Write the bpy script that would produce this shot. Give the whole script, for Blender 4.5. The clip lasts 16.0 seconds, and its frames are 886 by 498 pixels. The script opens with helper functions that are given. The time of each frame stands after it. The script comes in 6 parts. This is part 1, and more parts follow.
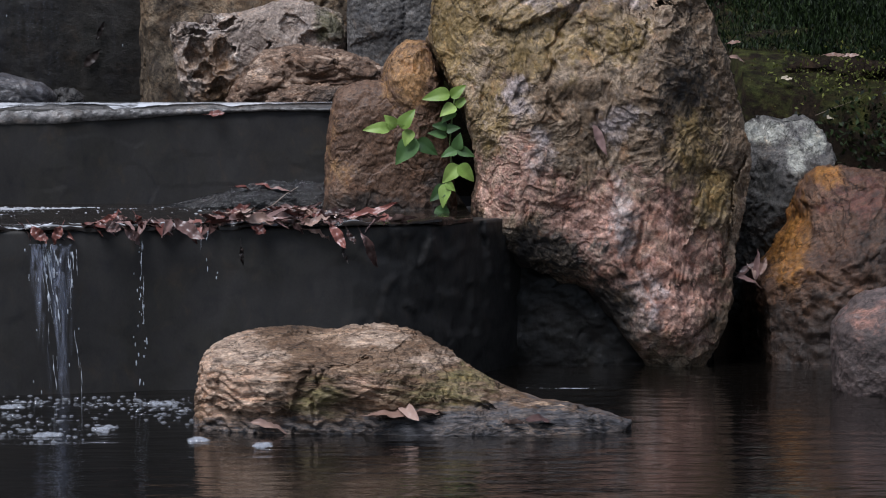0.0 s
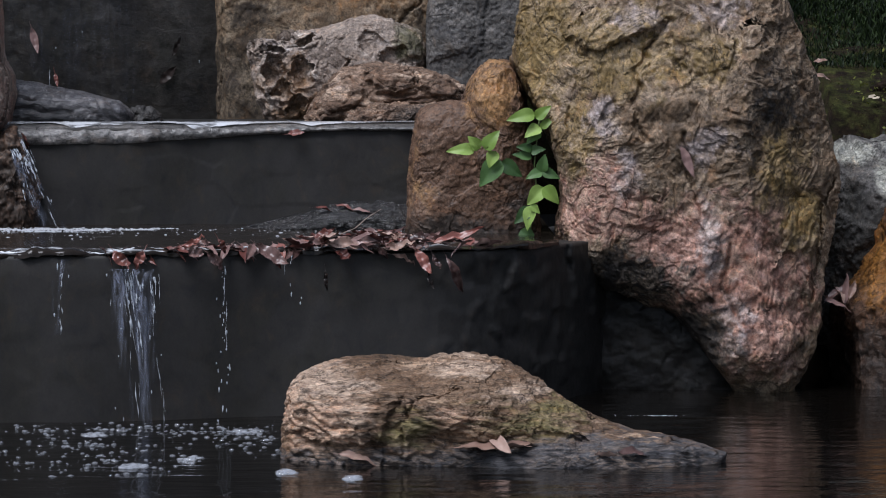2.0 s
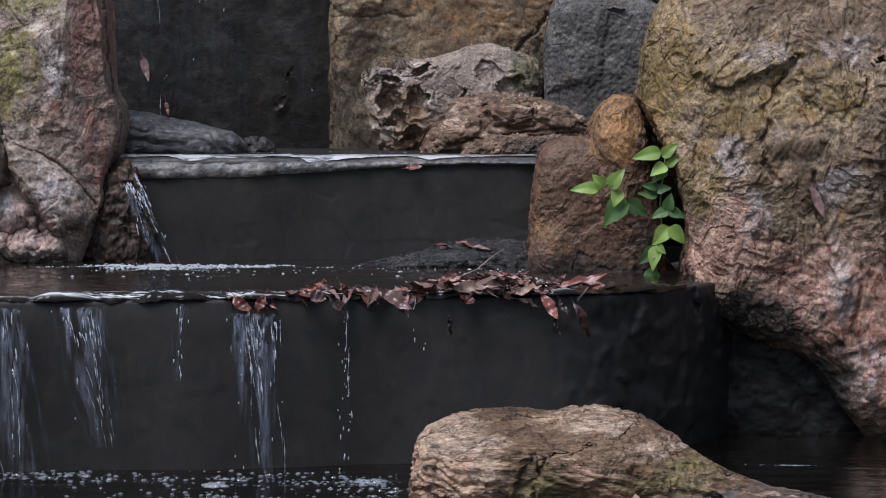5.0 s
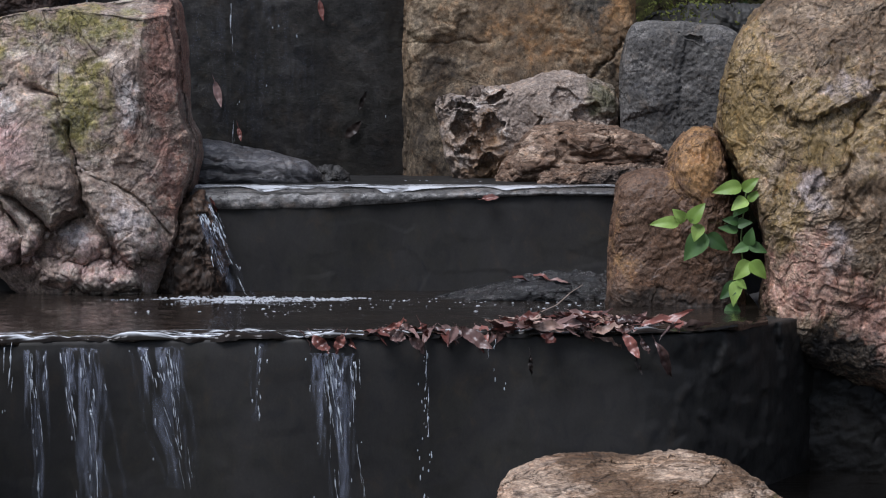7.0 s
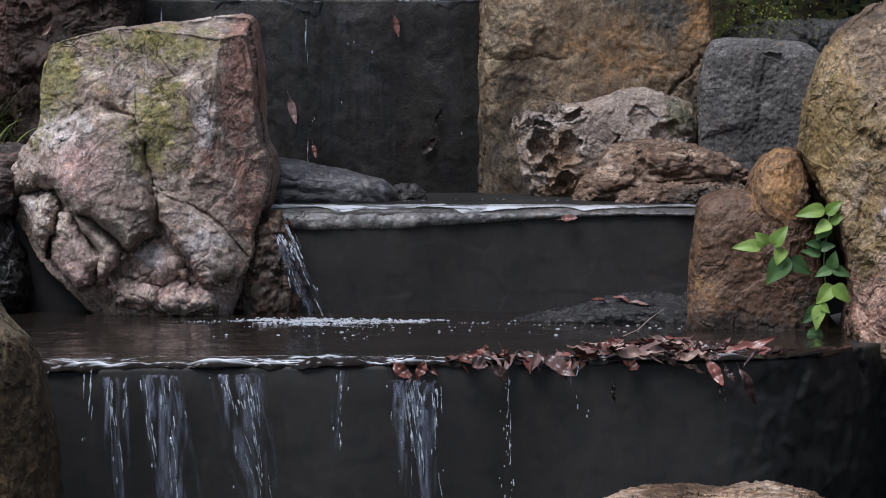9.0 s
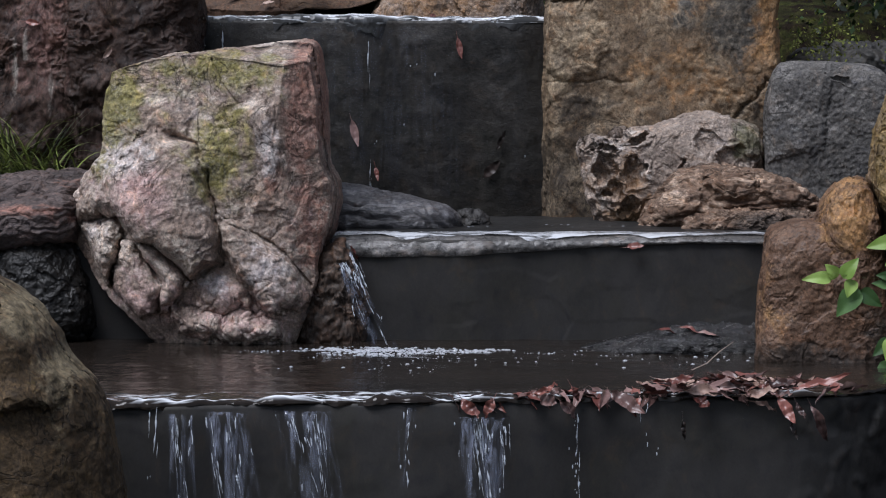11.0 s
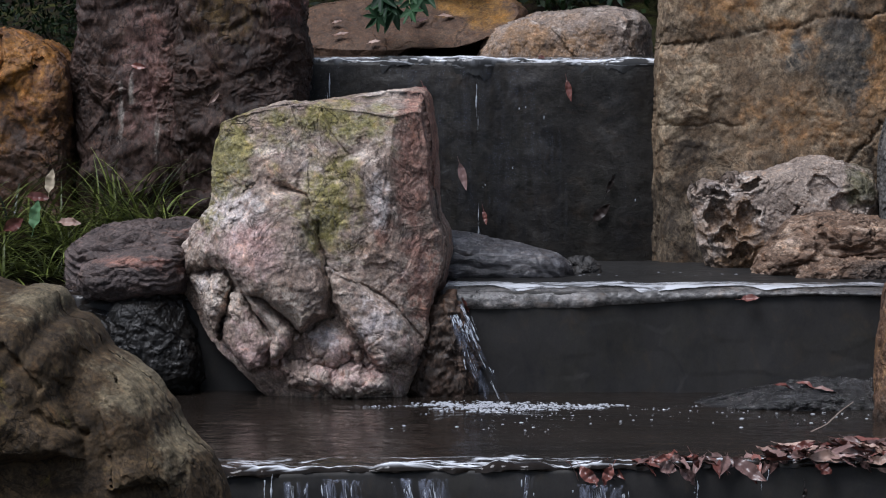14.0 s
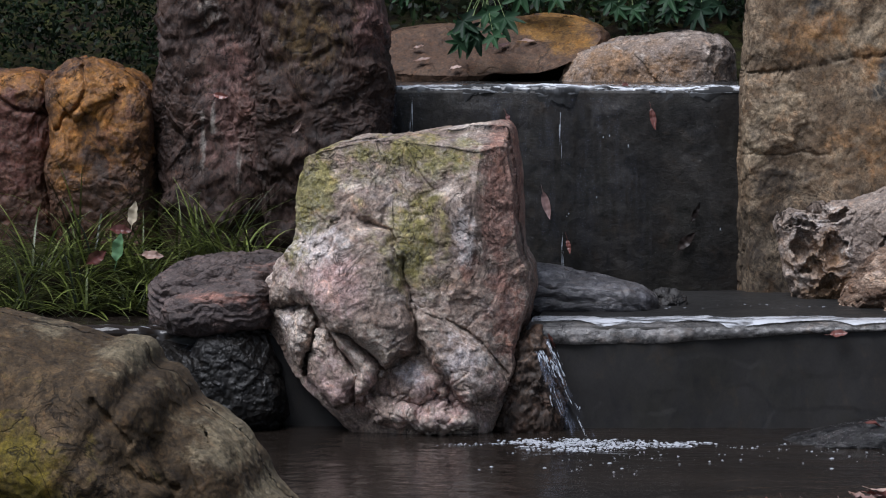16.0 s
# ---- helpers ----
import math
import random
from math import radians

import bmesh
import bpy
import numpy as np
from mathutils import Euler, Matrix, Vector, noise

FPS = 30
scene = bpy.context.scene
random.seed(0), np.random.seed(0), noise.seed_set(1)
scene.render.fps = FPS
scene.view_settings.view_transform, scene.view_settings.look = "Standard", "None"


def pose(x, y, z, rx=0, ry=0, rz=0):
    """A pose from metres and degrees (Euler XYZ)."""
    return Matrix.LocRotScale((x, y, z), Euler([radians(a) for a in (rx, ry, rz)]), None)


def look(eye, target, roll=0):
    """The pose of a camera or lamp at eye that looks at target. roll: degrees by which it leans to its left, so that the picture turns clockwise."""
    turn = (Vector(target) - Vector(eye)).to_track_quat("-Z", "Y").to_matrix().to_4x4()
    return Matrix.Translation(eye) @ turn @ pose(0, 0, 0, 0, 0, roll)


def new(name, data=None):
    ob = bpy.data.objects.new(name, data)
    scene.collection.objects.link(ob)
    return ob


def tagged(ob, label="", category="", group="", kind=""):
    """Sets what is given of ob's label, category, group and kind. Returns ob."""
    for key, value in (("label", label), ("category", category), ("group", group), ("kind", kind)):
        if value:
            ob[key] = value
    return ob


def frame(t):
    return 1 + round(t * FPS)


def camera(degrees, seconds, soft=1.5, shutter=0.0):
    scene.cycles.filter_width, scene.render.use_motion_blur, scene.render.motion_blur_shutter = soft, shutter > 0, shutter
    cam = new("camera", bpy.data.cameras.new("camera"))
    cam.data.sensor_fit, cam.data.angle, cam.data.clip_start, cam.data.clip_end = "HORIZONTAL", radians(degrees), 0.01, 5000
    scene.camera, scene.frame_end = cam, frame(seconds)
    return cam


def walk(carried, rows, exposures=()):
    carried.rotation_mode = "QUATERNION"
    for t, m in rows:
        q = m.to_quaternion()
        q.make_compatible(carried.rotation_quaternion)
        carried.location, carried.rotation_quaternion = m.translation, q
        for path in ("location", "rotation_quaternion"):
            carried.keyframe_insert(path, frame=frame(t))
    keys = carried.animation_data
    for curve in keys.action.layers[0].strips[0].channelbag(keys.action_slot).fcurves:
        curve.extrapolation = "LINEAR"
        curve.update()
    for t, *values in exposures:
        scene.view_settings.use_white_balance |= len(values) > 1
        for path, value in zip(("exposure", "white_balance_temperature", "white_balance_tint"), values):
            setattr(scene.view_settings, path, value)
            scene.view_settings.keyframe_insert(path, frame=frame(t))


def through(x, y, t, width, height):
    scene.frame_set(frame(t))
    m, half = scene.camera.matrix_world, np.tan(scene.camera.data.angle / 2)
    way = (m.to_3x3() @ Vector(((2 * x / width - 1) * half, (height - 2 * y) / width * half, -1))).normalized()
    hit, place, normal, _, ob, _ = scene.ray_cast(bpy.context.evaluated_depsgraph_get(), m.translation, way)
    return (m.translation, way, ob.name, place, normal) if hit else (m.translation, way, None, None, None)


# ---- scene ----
cam = camera(15.693, 16.0, 1.1)
# seconds, eye x y z, turn to the left, tilt up, lean (degrees)
PATH = [
    (0.0, 0.526, -7.293, 0.706, -1.142, -3.015, -0.064),
    (0.5, 0.505, -7.258, 0.712, -0.922, -2.986, -0.067),
    (1.0, 0.481, -7.234, 0.729, -0.705, -3.014, -0.092),
    (1.5, 0.458, -7.204, 0.745, -0.479, -3.041, -0.035),
    (2.0, 0.450, -7.178, 0.762, -0.212, -3.059, -0.031),
    (2.5, 0.433, -7.149, 0.785, 0.031, -3.102, 0.013),
    (3.0, 0.414, -7.118, 0.802, 0.258, -3.133, -0.016),
    (3.5, 0.398, -7.091, 0.819, 0.515, -3.173, -0.000),
    (4.0, 0.381, -7.063, 0.835, 0.744, -3.212, 0.045),
    (6.5, 0.300, -6.953, 0.954, 1.919, -3.397, 0.100),
    (7.0, 0.286, -6.939, 0.978, 2.158, -3.455, 0.086),
    (7.5, 0.273, -6.920, 0.995, 2.437, -3.476, 0.098),
    (8.0, 0.261, -6.909, 1.003, 2.688, -3.479, 0.102),
    (8.5, 0.238, -6.903, 1.024, 2.885, -3.537, 0.098),
    (9.0, 0.225, -6.880, 1.052, 3.138, -3.639, 0.079),
    (11.5, 0.160, -6.785, 1.187, 4.145, -3.993, 0.070),
    (12.0, 0.148, -6.766, 1.220, 4.345, -4.070, 0.044),
    (12.5, 0.143, -6.752, 1.242, 4.623, -4.091, 0.025),
    (13.0, 0.123, -6.735, 1.274, 4.851, -4.155, 0.035),
    (13.5, 0.100, -6.719, 1.302, 5.092, -4.220, 0.007),
    (14.0, 0.089, -6.709, 1.325, 5.403, -4.271, -0.025),
    (14.5, 0.078, -6.703, 1.352, 5.680, -4.344, -0.083),
    (15.0, 0.073, -6.690, 1.384, 6.004, -4.433, -0.100),
    (15.5, 0.056, -6.672, 1.428, 6.277, -4.579, -0.146),
    (16.0, 0.031, -6.650, 1.458, 6.551, -4.646, -0.186),
]


def aimed(x, y, z, turn, tilt, lean):
    return pose(x, y, z, 90 + tilt, 0, turn) @ pose(0, 0, 0, 0, 0, lean)


walk(cam, [(t, aimed(*row)) for t, *row in PATH], [(0.0, -0.06, 5770, 11), (16.0, -0.06, 5770, 11)])

# ---- sky and sun: a bright overcast day, light falling from the upper left in front ----
world = bpy.data.worlds.new("overcast_sky")
scene.world = world
world.use_nodes = True
wn = world.node_tree.nodes
sky = wn.new("ShaderNodeTexSky")
sky.sky_type, sky.sun_disc = "NISHITA", False
sky.sun_elevation, sky.sun_rotation = radians(58), radians(220)
sky.air_density, sky.dust_density = 1.0, 1.0
wn["Background"].inputs["Strength"].default_value = 0.078
cloud = wn.new("ShaderNodeHueSaturation")
cloud.inputs["Saturation"].default_value = 0.45
world.node_tree.links.new(sky.outputs["Color"], cloud.inputs["Color"])
world.node_tree.links.new(cloud.outputs["Color"], wn["Background"].inputs["Color"])
sun = new("sun", bpy.data.lights.new("sun", "SUN"))
sun.data.energy, sun.data.angle, sun.data.color = 3.9, radians(36), (1.0, 0.96, 0.93)
sun.matrix_world = look((-2.9, -3.3, 7.9), (0, 0, 0))

# levels of the four basins
LOW, MID, UP, TOP = 0.0, 0.38, 0.643, 1.19


# ---- noise ----
def lattice(ix, iy, iz, seed):
    h = (ix.astype(np.uint32) * np.uint32(374761393) + iy.astype(np.uint32) * np.uint32(668265263)
         + iz.astype(np.uint32) * np.uint32(2246822519) + np.uint32(seed * 3266489 + 97))
    h = (h ^ (h >> np.uint32(13))) * np.uint32(1274126177)
    h = (h ^ (h >> np.uint32(16))) * np.uint32(2654435761)
    return (h >> np.uint32(8)).astype(np.float64) / 8388608.0 - 1.0


def vnoise(p, seed=0):
    i = np.floor(p)
    f = p - i
    i = i.astype(np.int64)
    f = f * f * f * (f * (f * 6 - 15) + 10)
    out = 0
    for dx in (0, 1):
        for dy in (0, 1):
            for dz in (0, 1):
                w = (f[:, 0] if dx else 1 - f[:, 0]) * (f[:, 1] if dy else 1 - f[:, 1]) * (f[:, 2] if dz else 1 - f[:, 2])
                out = out + w * lattice(i[:, 0] + dx, i[:, 1] + dy, i[:, 2] + dz, seed)
    return out


def fbm(p, octaves=4, seed=0, gain=0.5):
    total, amp, q = 0, 1.0, np.array(p, float)
    for k in range(octaves):
        total = total + amp * vnoise(q, seed + k * 17)
        q, amp = q * 2.03 + 5.7, amp * gain
    return total


def ridged(p, octaves=4, seed=0):
    total, amp, q = 0, 1.0, np.array(p, float)
    for k in range(octaves):
        total = total + amp * (1 - 2 * np.abs(vnoise(q, seed + k * 13)))
        q, amp = q * 2.1 + 3.1, amp * 0.5
    return total


def cells(p, seed=0):
    """Distances to the nearest and second nearest of scattered points."""
    i = np.floor(p).astype(np.int64)
    d1, d2 = np.full(len(p), 9.0), np.full(len(p), 9.0)
    for dx in (-1, 0, 1):
        for dy in (-1, 0, 1):
            for dz in (-1, 0, 1):
                c = i + (dx, dy, dz)
                s = [0.5 + 0.5 * lattice(c[:, 0], c[:, 1], c[:, 2], seed + k * 7) for k in range(3)]
                d = np.sqrt(sum((c[:, k] + s[k] - p[:, k]) ** 2 for k in range(3)))
                d2 = np.where(d < d1, d1, np.minimum(d2, d))
                d1 = np.minimum(d1, d)
    return d1, d2


def chips(p, seed=0):
    """Broken faces: every cell of scattered points is a small plane with a lean of its own."""
    i = np.floor(p).astype(np.int64)
    best, out = np.full(len(p), 9.0), np.zeros(len(p))
    for dx in (-1, 0, 1):
        for dy in (-1, 0, 1):
            for dz in (-1, 0, 1):
                c = i + (dx, dy, dz)
                h = [lattice(c[:, 0], c[:, 1], c[:, 2], seed + k * 7) for k in range(7)]
                off = np.stack([p[:, k] - c[:, k] - 0.5 - 0.5 * h[k] for k in range(3)], 1)
                d = (off ** 2).sum(1)
                lean = off[:, 0] * h[3] + off[:, 1] * h[4] + off[:, 2] * h[5] + 0.35 * h[6]
                near = d < best
                best, out = np.where(near, d, best), np.where(near, lean, out)
    return out


# ---- meshes ----
def raw_mesh(name, verts, faces, material, smooth=True, attrs=None):
    verts, faces = np.asarray(verts, float), np.asarray(faces, np.int32)
    me = bpy.data.meshes.new(name)
    n = faces.shape[1]
    me.vertices.add(len(verts))
    me.vertices.foreach_set("co", verts.ravel())
    me.loops.add(faces.size)
    me.loops.foreach_set("vertex_index", faces.ravel())
    me.polygons.add(len(faces))
    me.polygons.foreach_set("loop_start", np.arange(0, faces.size, n, dtype=np.int32))
    me.update(calc_edges=True)
    me.polygons.foreach_set("use_smooth", np.full(len(faces), smooth))
    for key, values in (attrs or {}).items():
        layer = me.attributes.new(key, "FLOAT", "POINT")
        layer.data.foreach_set("value", np.asarray(values, np.float32))
    me.materials.append(material)
    me.validate()
    return me


def thing(name, verts, faces, material, label="", category="", group="", kind="", smooth=True, attrs=None):
    verts = np.asarray(verts, float)
    base = np.array([verts[:, 0].mean(), verts[:, 1].mean(), verts[:, 2].min()])
    ob = new(name, raw_mesh(name, verts - base, faces, material, smooth, attrs))
    ob.location = base
    return tagged(ob, label, category, group, kind)


def root(name, at, label="", category="", group="", kind=""):
    ob = new(name)
    ob.empty_display_size = 0.05
    ob.location = at
    return tagged(ob, label, category, group, kind)


def part(name, verts, faces, material, parent, label="", smooth=True, attrs=None, kind=""):
    verts = np.asarray(verts, float)
    at = np.array(parent.location)
    up = parent.parent
    while up:
        at = at + np.array(up.location)
        up = up.parent
    ob = new(name, raw_mesh(name, verts - at, faces, material, smooth, attrs))
    ob.parent = parent
    return tagged(ob, label, kind=kind)


def grid_faces(rows, cols, wrap=False):
    a = np.arange(rows * cols).reshape(rows, cols)
    b = np.roll(a, -1, 1) if wrap else a[:, 1:]
    a0 = a if wrap else a[:, :-1]
    return np.stack([a0[:-1], b[:-1], b[1:], a0[1:]], -1).reshape(-1, 4)


def joined(pieces):
    verts, faces, n = [], [], 0
    for v, f in pieces:
        verts.append(v)
        faces.append(np.asarray(f) + n)
        n += len(v)
    return np.concatenate(verts), np.concatenate(faces)


# ---- materials ----
def socket(node, name):
    return node.inputs[name]


def base_material(name):
    mat = bpy.data.materials.new(name)
    mat.use_nodes = True
    return mat, mat.node_tree.nodes, mat.node_tree.links, mat.node_tree.nodes["Principled BSDF"]


def noise_node(nodes, links, coord, scale, detail=6.0, rough=0.6, distort=0.0):
    n = nodes.new("ShaderNodeTexNoise")
    n.inputs["Scale"].default_value, n.inputs["Detail"].default_value = scale, detail
    n.inputs["Roughness"].default_value, n.inputs["Distortion"].default_value = rough, distort
    links.new(coord, n.inputs["Vector"])
    return n.outputs["Fac"]


def ramp_node(nodes, links, fac, stops):
    r = nodes.new("ShaderNodeValToRGB")
    while len(r.color_ramp.elements) < len(stops):
        r.color_ramp.elements.new(0.5)
    for e, (at, col) in zip(r.color_ramp.elements, stops):
        e.position, e.color = at, (*col, 1)
    links.new(fac, r.inputs["Fac"])
    return r.outputs["Color"]


def math_node(nodes, links, op, a, b, clamp=False):
    m = nodes.new("ShaderNodeMath")
    m.operation, m.use_clamp = op, clamp
    for k, v in enumerate((a, b)):
        if isinstance(v, (int, float)):
            m.inputs[k].default_value = v
        else:
            links.new(v, m.inputs[k])
    return m.outputs["Value"]


def mix_node(nodes, links, fac, a, b, blend="MIX"):
    m = nodes.new("ShaderNodeMix")
    m.data_type, m.blend_type = "RGBA", blend
    for k, v in ((0, fac), (6, a), (7, b)):
        if isinstance(v, (int, float)):
            m.inputs[k].default_value = v
        elif isinstance(v, tuple):
            m.inputs[k].default_value = (*v, 1)
        else:
            links.new(v, m.inputs[k])
    return m.outputs[2]


def rock_material(name, dark, mid, light, zones=(), scale=7.0, grain=70.0, rough=0.75, bump=0.006, speck=0.5, stretch=(1, 1, 1), gloss=0.35, veins=0.35, wear_light=0.8, lean=0.0, split=0.75, mottle=1.0):
    """Stone: broad mineral blotches, grain, specks and stained zones that follow the mesh's own zone values."""
    mat, nodes, links, bsdf = base_material(name)
    tc = nodes.new("ShaderNodeTexCoord")
    mp = nodes.new("ShaderNodeMapping")
    mp.inputs["Scale"].default_value = stretch
    mp.inputs["Rotation"].default_value = (0, radians(lean), 0)
    links.new(tc.outputs["Object"], mp.inputs["Vector"])
    co = mp.outputs["Vector"]
    broad = noise_node(nodes, links, co, scale, 9.0, 0.68, 0.6)
    col = ramp_node(nodes, links, broad, [(0.34, dark), (0.47, mid), (0.54, mid), (0.67, light)])
    for k, (key, zcol, zcol2) in enumerate(zones):
        at = nodes.new("ShaderNodeAttribute")
        at.attribute_name = key
        n = noise_node(nodes, links, co, 16.0 + 5 * k, 8.0, 0.7, 0.4)
        sw = math_node(nodes, links, "ADD", at.outputs["Fac"], math_node(nodes, links, "MULTIPLY", math_node(nodes, links, "SUBTRACT", n, 0.5), 2.4))
        fac = math_node(nodes, links, "MULTIPLY", math_node(nodes, links, "SUBTRACT", sw, 0.28, True), 2.2, True)
        zn = noise_node(nodes, links, co, 34.0 + 9 * k, 6.0, 0.65)
        zc = ramp_node(nodes, links, zn, [(0.32, zcol), (0.68, zcol2)])
        col = mix_node(nodes, links, fac, col, zc)
    # pale mineral veins and lichen-like patches
    vn = noise_node(nodes, links, co, scale * 2.3, 7.0, 0.72, 1.2)
    vein = math_node(nodes, links, "SUBTRACT", 1.0, math_node(nodes, links, "MULTIPLY", math_node(nodes, links, "ABSOLUTE", math_node(nodes, links, "SUBTRACT", vn, 0.5), 0.0), 16.0), True)
    pt = noise_node(nodes, links, co, scale * 0.8, 4.0, 0.6)
    vein = math_node(nodes, links, "MULTIPLY", vein, math_node(nodes, links, "MULTIPLY", math_node(nodes, links, "SUBTRACT", pt, 0.42, True), 4.0 * veins, True))
    col = mix_node(nodes, links, vein, col, tuple(min(c * 1.25 + 0.03, 0.8) for c in light))
    geo = nodes.new("ShaderNodeNewGeometry")
    # Convex edges lightened: wear, plus edge highlights put into the colour.
    worn = math_node(nodes, links, "MULTIPLY", math_node(nodes, links, "SUBTRACT", geo.outputs["Pointiness"], 0.535, True), 5.0 * wear_light, True)
    col = mix_node(nodes, links, worn, col, tuple(min(c * 1.2 + 0.04, 0.8) for c in light))
    hue = noise_node(nodes, links, co, 19.0, 6.0, 0.7, 0.8)
    col = mix_node(nodes, links, 1.0, col, ramp_node(nodes, links, hue, [(0.3, (0.72, 0.74, 0.82)), (0.45, (1.0, 0.97, 0.95)), (0.55, (1.02, 1.0, 0.98)), (0.72, (1.45, 1.2, 1.0))]), "MULTIPLY")
    fine = noise_node(nodes, links, co, grain, 8.0, 0.72)
    tone = ramp_node(nodes, links, fine, [(0.26, (0.42, 0.42, 0.42)), (0.5, (0.95, 0.95, 0.95)), (0.75, (1.5, 1.48, 1.45))])
    col = mix_node(nodes, links, mottle, col, tone, "MULTIPLY")
    crisp = noise_node(nodes, links, co, grain * 2.4, 7.0, 0.75, 0.5)
    col = mix_node(nodes, links, 0.95 * mottle, col, ramp_node(nodes, links, crisp, [(0.33, (0.35, 0.34, 0.33)), (0.48, (1.0, 1.0, 1.0)), (0.55, (1.05, 1.04, 1.03)), (0.68, (1.9, 1.85, 1.8))]), "MULTIPLY")
    # fine dark splits that wander over the stone, here and there
    cn = noise_node(nodes, links, co, scale * 0.75, 5.0, 0.55, 1.6)
    line = math_node(nodes, links, "SUBTRACT", 1.0, math_node(nodes, links, "MULTIPLY", math_node(nodes, links, "ABSOLUTE", math_node(nodes, links, "SUBTRACT", cn, 0.5), 0.0), 75.0), True)
    cw = noise_node(nodes, links, co, scale * 0.5, 3.0, 0.5)
    line = math_node(nodes, links, "MULTIPLY", line, math_node(nodes, links, "MULTIPLY", math_node(nodes, links, "SUBTRACT", cw, 0.4, True), 7.0, True))
    line = math_node(nodes, links, "MULTIPLY", line, split)
    col = mix_node(nodes, links, line, col, tuple(c * 0.3 for c in dark))
    sp = noise_node(nodes, links, co, 210.0, 3.0, 0.6)
    spk = ramp_node(nodes, links, sp, [(0.34, (0.35, 0.33, 0.3)), (0.44, (1, 1, 1)), (0.62, (1, 1, 1)), (0.72, (1.7, 1.65, 1.6))])
    col = mix_node(nodes, links, speck, col, spk, "MULTIPLY")
    links.new(col, bsdf.inputs["Base Color"])
    rg = ramp_node(nodes, links, fine, [(0.3, (rough - 0.15,) * 3), (0.7, (min(rough + 0.15, 1),) * 3)])
    links.new(rg, bsdf.inputs["Roughness"])
    bsdf.inputs["Specular IOR Level"].default_value = gloss
    h1 = noise_node(nodes, links, co, 38.0, 10.0, 0.7, 0.3)
    h2 = noise_node(nodes, links, co, 170.0, 6.0, 0.7)
    h = math_node(nodes, links, "ADD", h1, math_node(nodes, links, "MULTIPLY", h2, 0.45))
    h = math_node(nodes, links, "SUBTRACT", h, math_node(nodes, links, "MULTIPLY", line, 0.5))
    b = nodes.new("ShaderNodeBump")
    b.inputs["Strength"].default_value, b.inputs["Distance"].default_value = 1.0, bump * 0.85
    links.new(h, b.inputs["Height"])
    links.new(b.outputs["Normal"], bsdf.inputs["Normal"])
    return mat


def leaf_material(name, a, b, rough=0.5, spec=0.4, through=0.0, scale=30.0, jitter=0.25):
    mat, nodes, links, bsdf = base_material(name)
    tc = nodes.new("ShaderNodeTexCoord")
    info = nodes.new("ShaderNodeObjectInfo")
    n = noise_node(nodes, links, tc.outputs["Object"], scale, 6.0, 0.65)
    geo = nodes.new("ShaderNodeNewGeometry")
    r = math_node(nodes, links, "ADD", info.outputs["Random"], geo.outputs["Random Per Island"])
    r = math_node(nodes, links, "FRACT", r, 0.0)
    f = math_node(nodes, links, "ADD", math_node(nodes, links, "MULTIPLY", r, 0.75), math_node(nodes, links, "MULTIPLY", math_node(nodes, links, "SUBTRACT", n, 0.5), 1.2), True)
    col = mix_node(nodes, links, f, a, b)
    t = ramp_node(nodes, links, r, [(0.0, (1 - jitter,) * 3), (1.0, (1 + jitter,) * 3)])
    col = mix_node(nodes, links, 1.0, col, t, "MULTIPLY")
    links.new(col, bsdf.inputs["Base Color"])
    bsdf.inputs["Roughness"].default_value, bsdf.inputs["Specular IOR Level"].default_value = rough, spec
    bp = nodes.new("ShaderNodeBump")
    bp.inputs["Strength"].default_value, bp.inputs["Distance"].default_value = 0.6, 0.001
    links.new(noise_node(nodes, links, tc.outputs["Object"], 120.0, 4.0), bp.inputs["Height"])
    links.new(bp.outputs["Normal"], bsdf.inputs["Normal"])
    if through:
        tr = nodes.new("ShaderNodeBsdfTranslucent")
        links.new(col, tr.inputs["Color"])
        mx = nodes.new("ShaderNodeMixShader")
        mx.inputs[0].default_value = through
        links.new(bsdf.outputs[0], mx.inputs[1])
        links.new(tr.outputs[0], mx.inputs[2])
        links.new(mx.outputs[0], nodes["Material Output"].inputs["Surface"])
    return mat


def water_material(name, col, col2, scale, ripple, rough=0.04, stretch=(1, 1, 1), ior=1.33, froth_glint=False):
    """Still or sliding water over a dark bed: murky body colour under a mirror-like skin with ripples."""
    mat, nodes, links, bsdf = base_material(name)
    tc = nodes.new("ShaderNodeTexCoord")
    mp = nodes.new("ShaderNodeMapping")
    mp.inputs["Scale"].default_value = stretch
    links.new(tc.outputs["Object"], mp.inputs["Vector"])
    n = noise_node(nodes, links, mp.outputs["Vector"], 3.0, 5.0)
    body = ramp_node(nodes, links, n, [(0.35, col), (0.65, col2)])
    if froth_glint:
        at = nodes.new("ShaderNodeAttribute")
        at.attribute_name = "froth_glint"
        # White for foam and for the sky's reflection, painted into the body colour.
        body = mix_node(nodes, links, at.outputs["Fac"], body, (0.8, 0.82, 0.86))
    links.new(body, bsdf.inputs["Base Color"])
    bsdf.inputs["Roughness"].default_value, bsdf.inputs["IOR"].default_value = rough, ior
    h = math_node(nodes, links, "ADD", noise_node(nodes, links, mp.outputs["Vector"], scale, 3.0, 0.5, 0.4),
                  math_node(nodes, links, "MULTIPLY", noise_node(nodes, links, mp.outputs["Vector"], scale * 4, 2.0), 0.25))
    b = nodes.new("ShaderNodeBump")
    b.inputs["Strength"].default_value, b.inputs["Distance"].default_value = 1.0, ripple
    links.new(h, b.inputs["Height"])
    links.new(b.outputs["Normal"], bsdf.inputs["Normal"])
    return mat


